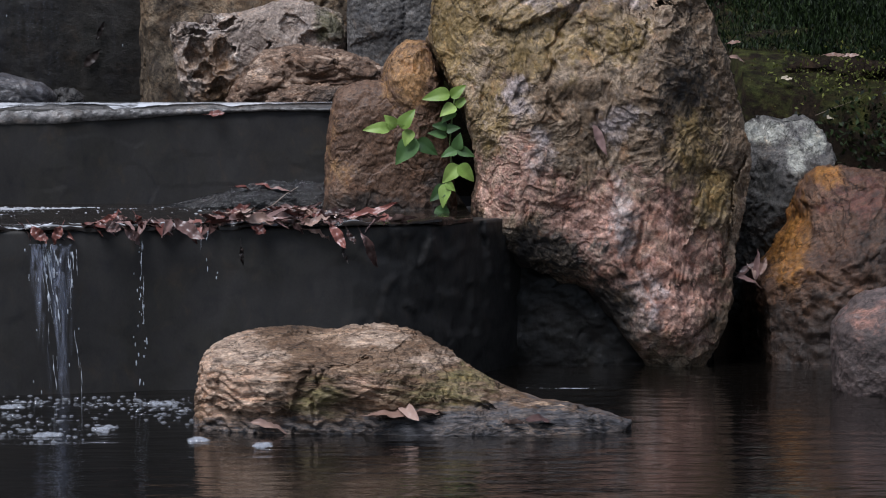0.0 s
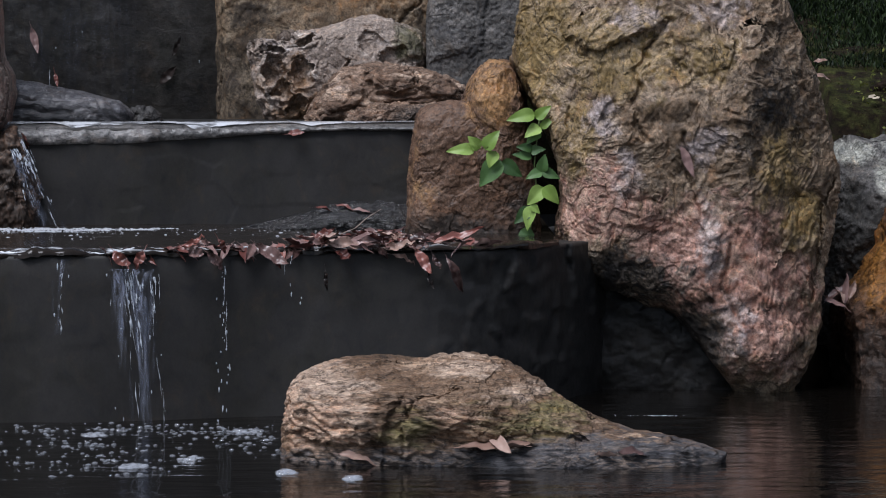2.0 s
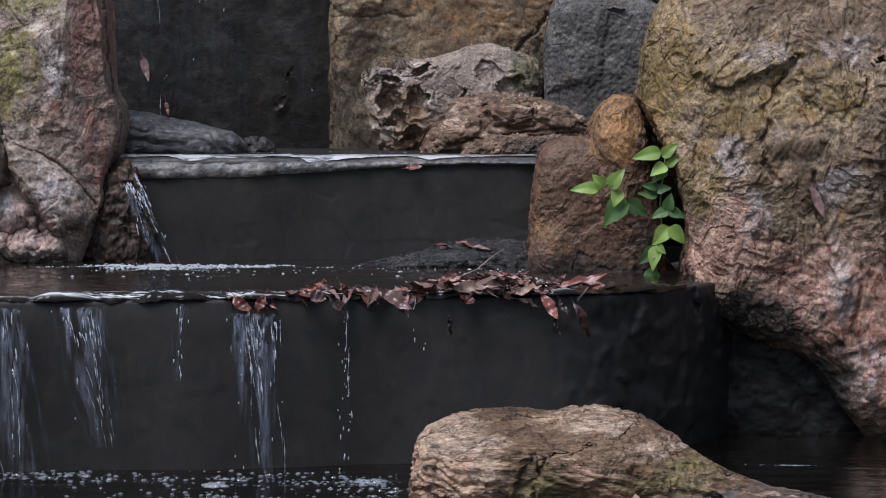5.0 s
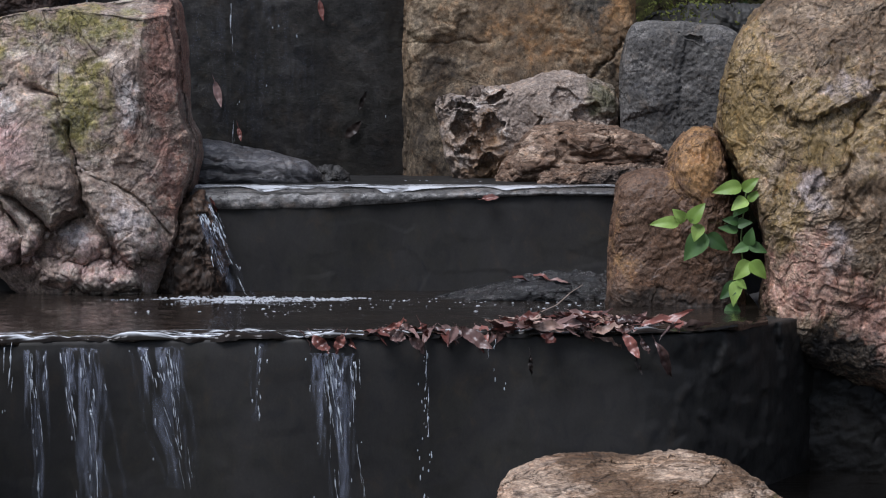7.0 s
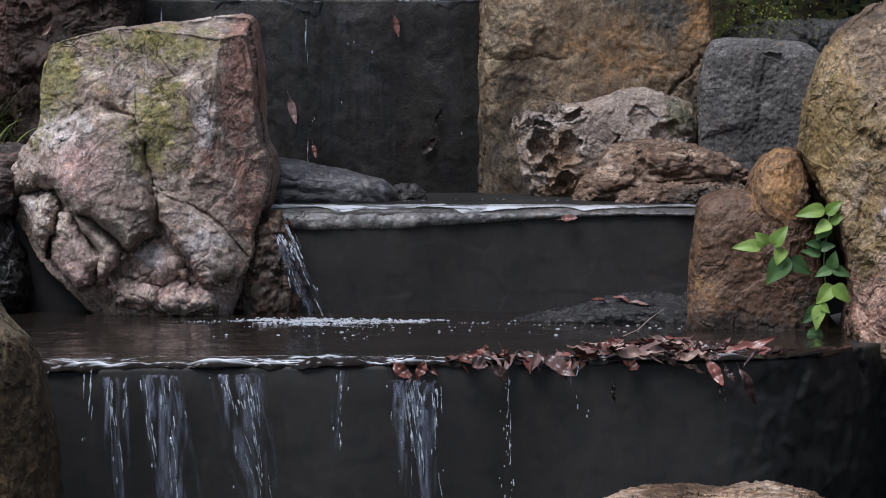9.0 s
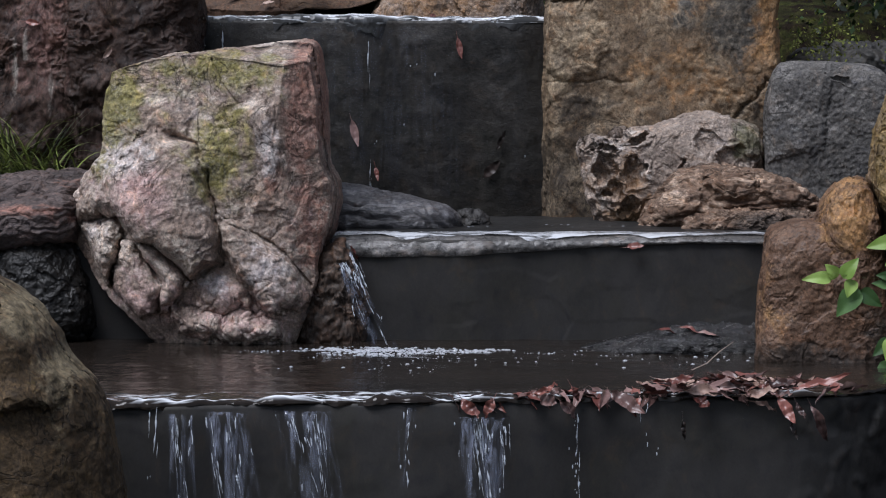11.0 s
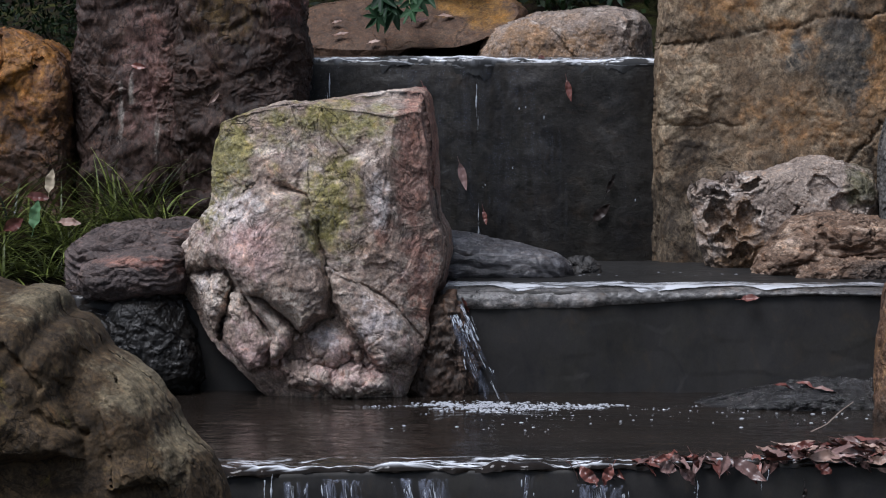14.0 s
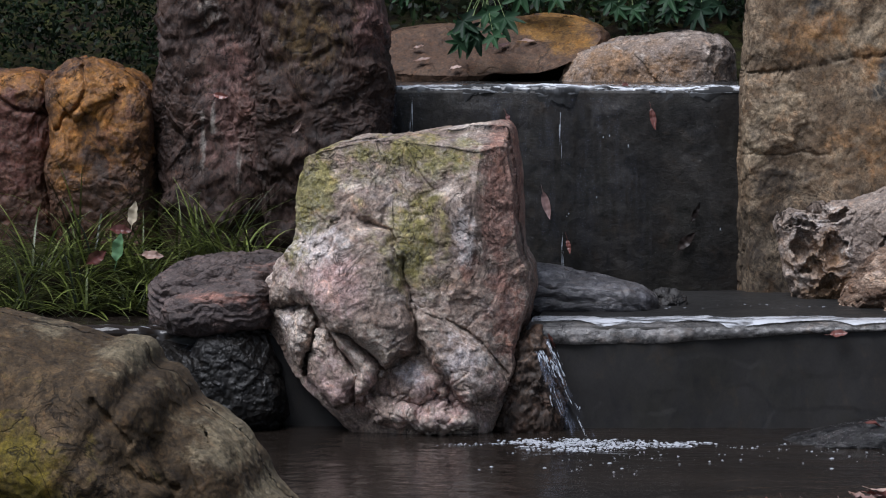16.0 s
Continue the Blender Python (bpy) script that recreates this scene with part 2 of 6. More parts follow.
def spray_material(name, col, cover, rough=0.12, streak=(210.0, 120.0, 5.0)):
    """Thin falling water: clear between milky threads that run with the fall."""
    mat, nodes, links, bsdf = base_material(name)
    tc = nodes.new("ShaderNodeTexCoord")
    mp = nodes.new("ShaderNodeMapping")
    mp.inputs["Scale"].default_value = streak
    links.new(tc.outputs["Object"], mp.inputs["Vector"])
    n = noise_node(nodes, links, mp.outputs["Vector"], 1.0, 5.0, 0.6, 0.5)
    a = math_node(nodes, links, "MULTIPLY", math_node(nodes, links, "SUBTRACT", n, 0.74 - 0.34 * cover, True), 3.4 * cover + 0.6, True)
    at = nodes.new("ShaderNodeAttribute")
    at.attribute_name = "fade"
    links.new(math_node(nodes, links, "MULTIPLY", a, at.outputs["Fac"]), bsdf.inputs["Alpha"])
    bsdf.inputs["Base Color"].default_value = (*col, 1)
    bsdf.inputs["Roughness"].default_value, bsdf.inputs["IOR"].default_value = rough, 1.33
    return mat


WALL = rock_material("dripping_black_stone", (0.012, 0.0112, 0.0105), (0.025, 0.023, 0.0205), (0.052, 0.048, 0.044), [("moss", (0.012, 0.012, 0.01), (0.03, 0.028, 0.024))], 7.0, 50.0, 0.42, 0.0035, 0.3, (0.9, 1, 1.2), gloss=0.3, veins=0.2, wear_light=0.1, split=0.0, mottle=0.6)
# Stone darkened so that the shade it stands in lies in its colour.
SHADE = rock_material("shade_black_stone", (0.006, 0.0055, 0.005), (0.013, 0.012, 0.011), (0.03, 0.028, 0.026), [("moss", (0.01, 0.01, 0.008), (0.022, 0.021, 0.017))], 7.0, 50.0, 0.4, 0.003, 0.3, gloss=0.3, veins=0.1, wear_light=0.1, split=0.0, mottle=0.6)
# The last zone puts the boulder's shade on the lower sill into the colour.
WET_BLACK = rock_material("wet_black_stone", (0.033, 0.0315, 0.0305), (0.037, 0.0355, 0.0345), (0.043, 0.041, 0.0395),
                          [("moss", (0.03, 0.029, 0.026), (0.04, 0.038, 0.034)), ("ledge_shade", (0.012, 0.0115, 0.011), (0.036, 0.034, 0.032))], 5.0, 80.0, 0.6, 0.0006, 0.1, (1, 1, 0.7), gloss=0.3, veins=0.0, wear_light=0.05, split=0.0, mottle=0.22)
FRONT = rock_material("banded_sandstone", (0.028, 0.018, 0.011), (0.14, 0.086, 0.05), (0.5, 0.36, 0.25),
                      [("moss", (0.13, 0.115, 0.045), (0.22, 0.18, 0.08)), ("pink", (0.36, 0.2, 0.12), (0.66, 0.5, 0.38)), ("cream", (0.22, 0.15, 0.105), (0.62, 0.49, 0.38)), ("wet_shade", (0.03, 0.03, 0.033), (0.1, 0.1, 0.11))],
                      9.0, 60.0, 0.6, 0.005, 0.6, (0.6, 1, 3.2), wear_light=0.4, lean=-14.0)
# The last zone darkens the boulder's underside: damp stone plus painted shade.
BIG = rock_material("weathered_quartzite", (0.05, 0.036, 0.022), (0.16, 0.11, 0.068), (0.42, 0.33, 0.235),
                    [("pink", (0.26, 0.11, 0.072), (0.6, 0.4, 0.325)), ("ochre", (0.14, 0.098, 0.036), (0.3, 0.21, 0.085)), ("pale", (0.26, 0.215, 0.205), (0.56, 0.48, 0.46)), ("wet_shade", (0.025, 0.023, 0.022), (0.07, 0.062, 0.056))],
                    8.0, 60.0, 0.55, 0.0045, 0.6, veins=0.6)
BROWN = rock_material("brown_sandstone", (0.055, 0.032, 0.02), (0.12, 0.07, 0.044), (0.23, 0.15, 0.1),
                      [("ochre", (0.24, 0.12, 0.04), (0.36, 0.22, 0.1)), ("wet_shade", (0.03, 0.022, 0.018), (0.06, 0.045, 0.035))], 8.0, 70.0, 0.6, 0.0016, 0.7)
GREY = rock_material("pitted_grey_stone", (0.05, 0.048, 0.046), (0.1, 0.096, 0.092), (0.25, 0.24, 0.23), [("lichen", (0.28, 0.29, 0.25), (0.52, 0.53, 0.48)), ("dim", (0.03, 0.03, 0.028), (0.07, 0.068, 0.064))], 9.0, 60.0, 0.8, 0.0028, 0.9)
TALL = rock_material("tan_sandstone", (0.055, 0.037, 0.022), (0.155, 0.108, 0.066), (0.4, 0.32, 0.215),
                     [("ochre", (0.2, 0.1, 0.04), (0.34, 0.2, 0.085)), ("grey", (0.05, 0.045, 0.04), (0.12, 0.108, 0.09)), ("wet_shade", (0.035, 0.027, 0.019), (0.085, 0.064, 0.044))],
                     6.0, 60.0, 0.7, 0.003, 0.7, veins=0.5, split=0.25)
SPONGE = rock_material("pale_eroded_stone", (0.085, 0.06, 0.045), (0.27, 0.22, 0.185), (0.6, 0.54, 0.49),
                       [("ochre", (0.17, 0.1, 0.05), (0.34, 0.22, 0.13)), ("moss", (0.1, 0.095, 0.05), (0.15, 0.14, 0.09))], 10.0, 60.0, 0.72, 0.006, 0.5)
ORANGE = rock_material("orange_banded_stone", (0.03, 0.018, 0.012), (0.15, 0.094, 0.062), (0.62, 0.48, 0.37),
                       [("wet_shade", (0.035, 0.028, 0.024), (0.08, 0.06, 0.05))], 11.0, 60.0, 0.65, 0.006, 0.5, (1, 1, 2.0))
LEFT = rock_material("mossy_pink_granite", (0.1, 0.068, 0.054), (0.3, 0.23, 0.19), (0.7, 0.61, 0.54),
                     [("moss", (0.13, 0.118, 0.03), (0.37, 0.325, 0.13)), ("pink", (0.32, 0.19, 0.17), (0.66, 0.51, 0.48)), ("rust", (0.2, 0.1, 0.075), (0.42, 0.26, 0.21)), ("pale", (0.36, 0.3, 0.29), (0.72, 0.67, 0.65))],
                     9.0, 55.0, 0.72, 0.007, 0.5)
BOULDER = rock_material("rounded_olive_boulder", (0.022, 0.014, 0.007), (0.058, 0.038, 0.018), (0.15, 0.1, 0.05),
                        [("moss", (0.085, 0.066, 0.008), (0.21, 0.16, 0.018)), ("pale", (0.13, 0.108, 0.065), (0.24, 0.2, 0.13))], 8.0, 60.0, 0.8, 0.005, 0.6)
RUST = rock_material("rust_red_stone", (0.03, 0.015, 0.01), (0.075, 0.038, 0.022), (0.17, 0.095, 0.055),
                     [("ochre", (0.16, 0.066, 0.014), (0.42, 0.2, 0.045)), ("red", (0.075, 0.026, 0.018), (0.14, 0.06, 0.045)), ("wet_shade", (0.018, 0.012, 0.009), (0.045, 0.03, 0.022))], 7.0, 60.0, 0.5, 0.006, 0.5, veins=0.5)
DARK = rock_material("dark_streaked_stone", (0.011, 0.006, 0.0045), (0.033, 0.018, 0.0125), (0.085, 0.049, 0.036),
                     [("pink", (0.1, 0.05, 0.042), (0.24, 0.14, 0.12)), ("ochre", (0.08, 0.05, 0.018), (0.15, 0.1, 0.04)), ("chalk", (0.3, 0.27, 0.24), (0.45, 0.41, 0.37))],
                     7.0, 60.0, 0.6, 0.005, 0.5, (1.15, 1, 0.8), gloss=0.35, veins=0.7)
PINK = rock_material("flat_pink_stone", (0.035, 0.028, 0.026), (0.085, 0.066, 0.062), (0.19, 0.145, 0.135),
                     [("pink", (0.25, 0.12, 0.09), (0.36, 0.2, 0.16))], 10.0, 70.0, 0.6, 0.005, 0.5, (0.7, 1, 2))
LEDGE = rock_material("brown_ledge_stone", (0.06, 0.034, 0.02), (0.09, 0.052, 0.032), (0.14, 0.09, 0.055),
                      [("ochre", (0.2, 0.095, 0.018), (0.29, 0.16, 0.04))], 5.0, 70.0, 0.7, 0.003, 0.4)
SLATE = rock_material("wet_blue_slate", (0.035, 0.034, 0.036), (0.085, 0.083, 0.088), (0.25, 0.25, 0.27), [], 10.0, 70.0, 0.38, 0.003, 0.4, (0.6, 1, 3), 0.6)
RIM = rock_material("wet_mottled_rim", (0.03, 0.029, 0.028), (0.09, 0.087, 0.084), (0.26, 0.25, 0.245), [], 16.0, 60.0, 0.32, 0.003, 0.5, (0.7, 1, 1), 0.6, veins=0.4)
WET_GREY = rock_material("wet_grey_stone", (0.009, 0.0085, 0.0085), (0.02, 0.019, 0.019), (0.06, 0.06, 0.062), [], 12.0, 60.0, 0.2, 0.009, 0.5, (0.6, 1, 2), 0.6, veins=0.6, wear_light=0.2)
SOIL = rock_material("dark_garden_soil", (0.007, 0.005, 0.0035), (0.014, 0.01, 0.007), (0.03, 0.021, 0.014), [("moss", (0.02, 0.025, 0.008), (0.055, 0.06, 0.018))], 9.0, 60.0, 0.95, 0.008, 0.6, gloss=0.08, veins=0.0, wear_light=0.0, split=0.0)
WATER_LOW = water_material("dark_pool_water", (0.003, 0.0026, 0.0022), (0.006, 0.005, 0.004), 9.0, 0.0035, 0.03, (0.5, 1.6, 1))
WATER_MID = water_material("brown_basin_water", (0.014, 0.011, 0.009), (0.026, 0.02, 0.016), 14.0, 0.004, 0.05, (0.6, 1.5, 1), froth_glint=True)
FOAM, _n, _l, _b = base_material("white_bubbles")
_b.inputs["Base Color"].default_value = (0.55, 0.57, 0.62, 1)
_b.inputs["Roughness"].default_value, _b.inputs["Alpha"].default_value = 0.03, 0.26
FROTH, _n, _l, _b = base_material("white_froth")
_b.inputs["Base Color"].default_value = (0.6, 0.62, 0.66, 1)
_b.inputs["Roughness"].default_value, _b.inputs["Alpha"].default_value = 0.1, 0.65
THREAD, _n, _l, _b = base_material("clear_water_thread")
_b.inputs["Base Color"].default_value = (0.62, 0.66, 0.72, 1)
_b.inputs["Roughness"].default_value, _b.inputs["Alpha"].default_value = 0.1, 0.75
# Rim water whose white colour holds the sky's reflection.
LIP_WATER, _n, _l, _b = base_material("sky_white_water")
_b.inputs["Base Color"].default_value = (0.66, 0.67, 0.7, 1)
_b.inputs["Roughness"].default_value = 0.12
_tc, _mp = _n.new("ShaderNodeTexCoord"), _n.new("ShaderNodeMapping")
_mp.inputs["Scale"].default_value = (1.0, 3.0, 4.0)
_l.new(_tc.outputs["Object"], _mp.inputs["Vector"])
_l.new(ramp_node(_n, _l, noise_node(_n, _l, _mp.outputs["Vector"], 12.0, 5.0, 0.6, 0.8), [(0.38, (0.12,) * 3), (0.52, (0.9,) * 3)]), _b.inputs["Alpha"])
VEIL = spray_material("milky_water_veil", (0.23, 0.25, 0.32), 0.95, 0.12, (75.0, 60.0, 3.5))
FILM = spray_material("thin_water_film", (0.3, 0.31, 0.33), 0.3, 0.1, (60.0, 60.0, 7.0))


# ---- stones ----
def around(profile, n):
    """The outline as a radius for each of n angles round its middle, corners a little worn."""
    p = np.array(profile, float)
    for _ in range(2):
        q = np.roll(p, -1, 0)
        p = np.stack([0.8 * p + 0.2 * q, 0.2 * p + 0.8 * q], 1).reshape(-1, 2)
    c = (p.min(0) + p.max(0)) / 2
    t = np.linspace(0, 1, 12)[:, None, None]
    d = (p * (1 - t) + np.roll(p, -1, 0) * t).transpose(1, 0, 2).reshape(-1, 2) - c
    a, r = np.arctan2(d[:, 1], d[:, 0]), np.hypot(d[:, 0], d[:, 1])
    o = np.argsort(a)
    th = np.linspace(-np.pi, np.pi, n, endpoint=False)
    return c, th, np.interp(th, a[o], r[o], period=2 * np.pi)


def smooth_step(a, lo, hi):
    t = np.clip((a - lo) / (hi - lo), 0, 1)
    return t * t * (3 - 2 * t)


def inside(x, z, outline):
    """How deep places lie inside an outline; below nought outside it."""
    far, within = np.full(len(x), 9.0), np.zeros(len(x), bool)
    for (ax, az), (bx, bz) in zip(outline, outline[1:] + outline[:1]):
        t = np.clip(((x - ax) * (bx - ax) + (z - az) * (bz - az)) / ((bx - ax) ** 2 + (bz - az) ** 2), 0, 1)
        far = np.minimum(far, np.hypot(x - ax - t * (bx - ax), z - az - t * (bz - az)))
        if az != bz:
            within ^= ((az > z) != (bz > z)) & (x < ax + (bx - ax) * (z - az) / (bz - az))
    return np.where(within, far, -far)


def stone(profile, y, front, back, seed, size=(260, 70), box=3.0, big=0.03, mid=0.012, fine=0.005, facets=8, freq=1.0,
          cracks=(), strata=None, pits=None, flats=(), lumps=None, plates=(), dents=(), flake=None):
    """A stone with the given outline seen from the front: bulged in depth, chipped flat by planes, roughened, cracked.
    box: how square its faces are; flats: planes (x, y, z, nx, ny, nz) that cut it; strata: (step, depth, lean) of layered rock;
    plates: raised slabs (outline, lift, rounding, lean in x, lean in z); dents: hollows (x, z, rx, rz, depth); flake: (rate, depth) of scaly breaks."""
    n = int(1.15 * math.sqrt(size[0] * size[1]))
    c, th, rad = around(profile, 720)
    ab = np.linspace(-1, 1, n)
    A, B = np.meshgrid(ab, ab)
    wide = np.abs(A) > np.abs(B)
    r = np.where(wide, np.abs(A), np.abs(B))
    turn = np.where(wide, np.pi / 4 * B / np.where(wide, A, 1) + np.where(A < 0, np.pi, 0), np.pi / 2 - np.pi / 4 * A / np.where(np.abs(B) < 1e-9, 1, B) + np.where(B < 0, np.pi, 0))
    r = np.sin(r * np.pi / 2)
    reach = np.interp(turn, th, rad, period=2 * np.pi)
    dep = (1 - np.minimum(r, 1) ** box) ** (1 / box)
    front_p = np.stack([c[0] + r * reach * np.cos(turn), y - front * dep, c[1] + r * reach * np.sin(turn)], -1)
    idx = np.arange(n * n).reshape(n, n)
    rim = np.concatenate([idx[0, :-1], idx[:-1, -1], idx[-1, :0:-1], idx[:0:-1, 0]])
    flat = front_p.reshape(-1, 3)
    rings = []
    for k in range(1, 25):
        s = max((1 - (k / 24) ** box) ** (1 / box), 0.004)
        ring = flat[rim].copy()
        ring[:, 0], ring[:, 2] = c[0] + (ring[:, 0] - c[0]) * s, c[1] + (ring[:, 2] - c[1]) * s
        ring[:, 1] = y + back * k / 24
        rings.append(ring)
    p = np.concatenate([flat, *rings])
    mids = np.array([c[0], y, c[1]])
    rng = np.random.default_rng(seed)
    for k in range(facets):
        way = rng.normal(size=3)
        way[1] = -abs(way[1]) * 1.3
        way /= np.linalg.norm(way)
        most = ((p - mids) @ way).max()
        over = np.maximum((p - mids) @ way - most * rng.uniform(0.8, 0.95), 0)
        p -= (over * 0.85)[:, None] * way
    for x0, y0, z0, *way in flats:
        way = np.array(way, float) / np.linalg.norm(way)
        over = np.maximum((p - (x0, y0, z0)) @ way, 0)
        p -= (over * 0.96)[:, None] * way
    if plates:
        wob = 0.014 * fbm(p * 13, 4, seed + 51, 0.6)
        ahead = smooth_step(y - p[:, 1], 0.0, 0.75 * front)
        for outline, lift, edge, lx, lz in plates:
            deep = inside(p[:, 0] + wob, p[:, 2] - wob, outline)
            t = np.clip(deep / edge, 0, 1)
            cx, cz = np.mean(outline, 0)
            p[:, 1] -= ahead * np.sqrt(t * (2 - t)) * (lift + lx * (p[:, 0] - cx) + lz * (p[:, 2] - cz))
    if dents:
        wx, wz = 0.02 * fbm(p * 24, 3, seed + 61), 0.02 * fbm(p * 24, 3, seed + 62)
        for x0, z0, rx, rz, depth in dents:
            d = np.hypot((p[:, 0] + wx - x0) / rx, (p[:, 2] + wz - z0) / rz)
            p[:, 1] += np.where(p[:, 1] < y, depth * np.sqrt(np.clip(1 - d ** 2, 0, 1)) - 0.16 * depth * np.exp(-((d - 1.15) / 0.2) ** 2), 0)
    g = p[: n * n].reshape(n, n, 3)
    nrm = np.cross(np.gradient(g, axis=1), np.gradient(g, axis=0)).reshape(-1, 3)
    nrm *= -np.sign(nrm[:, 1].sum())
    nrm = np.concatenate([nrm, p[n * n :] - mids])
    nrm = nrm / (np.linalg.norm(nrm, axis=-1, keepdims=True) + 1e-9)
    q = p * freq
    warp = q + 0.05 * np.stack([fbm(q * 7 + k * 9.1, 3, seed + k) for k in range(3)], 1)
    d = big * fbm(q * 4.5 + seed, 3, seed) + mid * (1.2 * chips(warp * 6 + seed, seed + 3) + 0.55 * chips(warp * 17, seed + 4))
    d = d - 0.9 * mid * np.maximum(ridged(q * 7 + seed, 3, seed + 6) - 0.75, 0) + fine * fbm(q * 34, 4, seed + 5, 0.62)
    d = d - d.mean() - 0.5 * mid
    if flake:
        rate, depth = flake
        lay = 2.6 * fbm(warp * rate + seed, 4, seed + 41, 0.55)
        d = d + depth * 0.4 * (np.floor(lay) + smooth_step(lay % 1, 0.72, 1.0))
        lay = 2.6 * fbm(warp * rate * (2.4, 2.4, 3.4), 3, seed + 43, 0.55)
        d = d + depth * 0.16 * (np.floor(lay) + smooth_step(lay % 1, 0.7, 1.0))
    if lumps:
        rate, depth, where = lumps
        f1, f2 = cells(warp * rate + seed, seed)
        d = d + depth * np.sqrt(np.clip((f2 - f1) * 1.8, 0, 1)) * where(p)
    if strata:
        step, depth, lean = strata
        band = (p[:, 2] + lean * p[:, 0] + 0.05 * fbm(q * 5, 4, seed + 9)) / step
        d = d + depth * (np.abs((band + 0.35 * vnoise(q * 3, seed)) % 1 - 0.5) * 2) ** 0.7 - depth * 0.5
    if pits:
        rate, depth, where = pits
        f1, f2 = cells(q * rate, seed + 21)
        d = d - depth * np.clip(1.25 - f1 * 2.1, 0, 1) * where(p)
    p = p + d[:, None] * nrm
    for line, width, depth in cracks:
        best = np.full(len(p), 9.0)
        wob = 0.011 * fbm(p * 15, 5, seed + 31, 0.6)
        for (ax, az), (bx, bz) in zip(line[:-1], line[1:]):
            ab = np.array([bx - ax, bz - az])
            ap = np.stack([p[:, 0] - ax + wob, p[:, 2] - az - wob], 1)
            t = np.clip(ap @ ab / (ab @ ab), 0, 1)
            best = np.minimum(best, np.linalg.norm(ap - t[:, None] * ab, axis=1))
        p[:, 1] += np.where(p[:, 1] < y, depth * np.exp(-((best / width) ** 2)), 0)
    m = len(rim)
    tail = np.concatenate([rim, n * n + np.arange(24 * m)]).reshape(25, m)
    nxt = np.roll(tail, -1, 1)
    behind = np.stack([tail[:-1], tail[1:], nxt[1:], nxt[:-1]], -1).reshape(-1, 4)
    return p, np.concatenate([grid_faces(n, n), behind[:, ::-1]])


def spots(p, *blobs):
    """How far each place lies inside soft spots (x, z, rx, rz, strength)."""
    s = np.zeros(len(p))
    for x, z, rx, rz, k in blobs:
        s = np.maximum(s, k * np.clip(1.3 - np.hypot((p[:, 0] - x) / rx, (p[:, 2] - z) / rz), 0, 1))
    return s


# ---- ground: pool bed, banks and the slope behind, one sheet out to the horizon ----
def land(x, y):
    z = np.full_like(x, -0.3)
    z = z + 0.3 * smooth_step(-y, 5.2, 6.4) * smooth_step(-y, 5.2, 9.0)
    side = np.maximum(smooth_step(x, 1.62, 1.9), smooth_step(-x, 1.5, 1.75))
    right = smooth_step(x, 1.38, 1.5) * smooth_step(y, 1.12, 1.3)
    left = smooth_step(-x, 1.55, 1.75) * smooth_step(y, 1.25, 1.5)
    z = np.where(right > 0, np.maximum(z, -0.3 + right * (0.98 + 0.3 * np.clip(y - 1.3, 0, 2))), z)
    z = np.where(left > 0, np.maximum(z, -0.3 + left * (0.98 + 0.28 * np.clip(y - 1.5, 0, 2))), z)
    mid = smooth_step(y, 2.25, 2.7)
    z = np.where(mid > 0, np.maximum(z, -0.3 + mid * (1.42 + 0.35 * np.clip(y - 2.6, 0, 3))), z)
    return np.where(y > -1, z + side * 0 + 0.02 * np.sin(x * 9) * np.cos(y * 8) * (y > 1.2), z)


def spread(lo, hi, n, far):
    core = np.linspace(lo, hi, n)
    tail = np.geomspace(0.3, far, 18)
    return np.concatenate([lo - tail[::-1], core, hi + tail])


gx, gy = np.meshgrid(spread(-3, 3, 150, 400), spread(-9, 5, 220, 400))
gp = np.stack([gx, gy, land(gx, gy)], -1).reshape(-1, 3)
gp[:, 2] += 0.015 * fbm(gp * 6, 3, 4) * (np.abs(gp[:, 0]) < 6)
bed = np.clip((gp[:, 2] - 0.4) * 2, 0, 0.45)
tagged(new("ground", raw_mesh("ground", gp, grid_faces(*gx.shape), SOIL, True, {"moss": bed})), "dark damp garden soil under and behind the stones", "ground", kind="structure")


# ---- ledges ----
def lip_y(x):
    return -0.02 + 0.2 * x + 0.012 * np.sin(9 * x + 1) + 0.003 * np.sin(23 * x) + 3.5 * np.maximum(x - 0.5, 0) ** 2


def slab_y(x):
    return 1.19 + 0.06 * x + 0.008 * np.sin(8 * x + 2) + 0.002 * np.sin(27 * x)


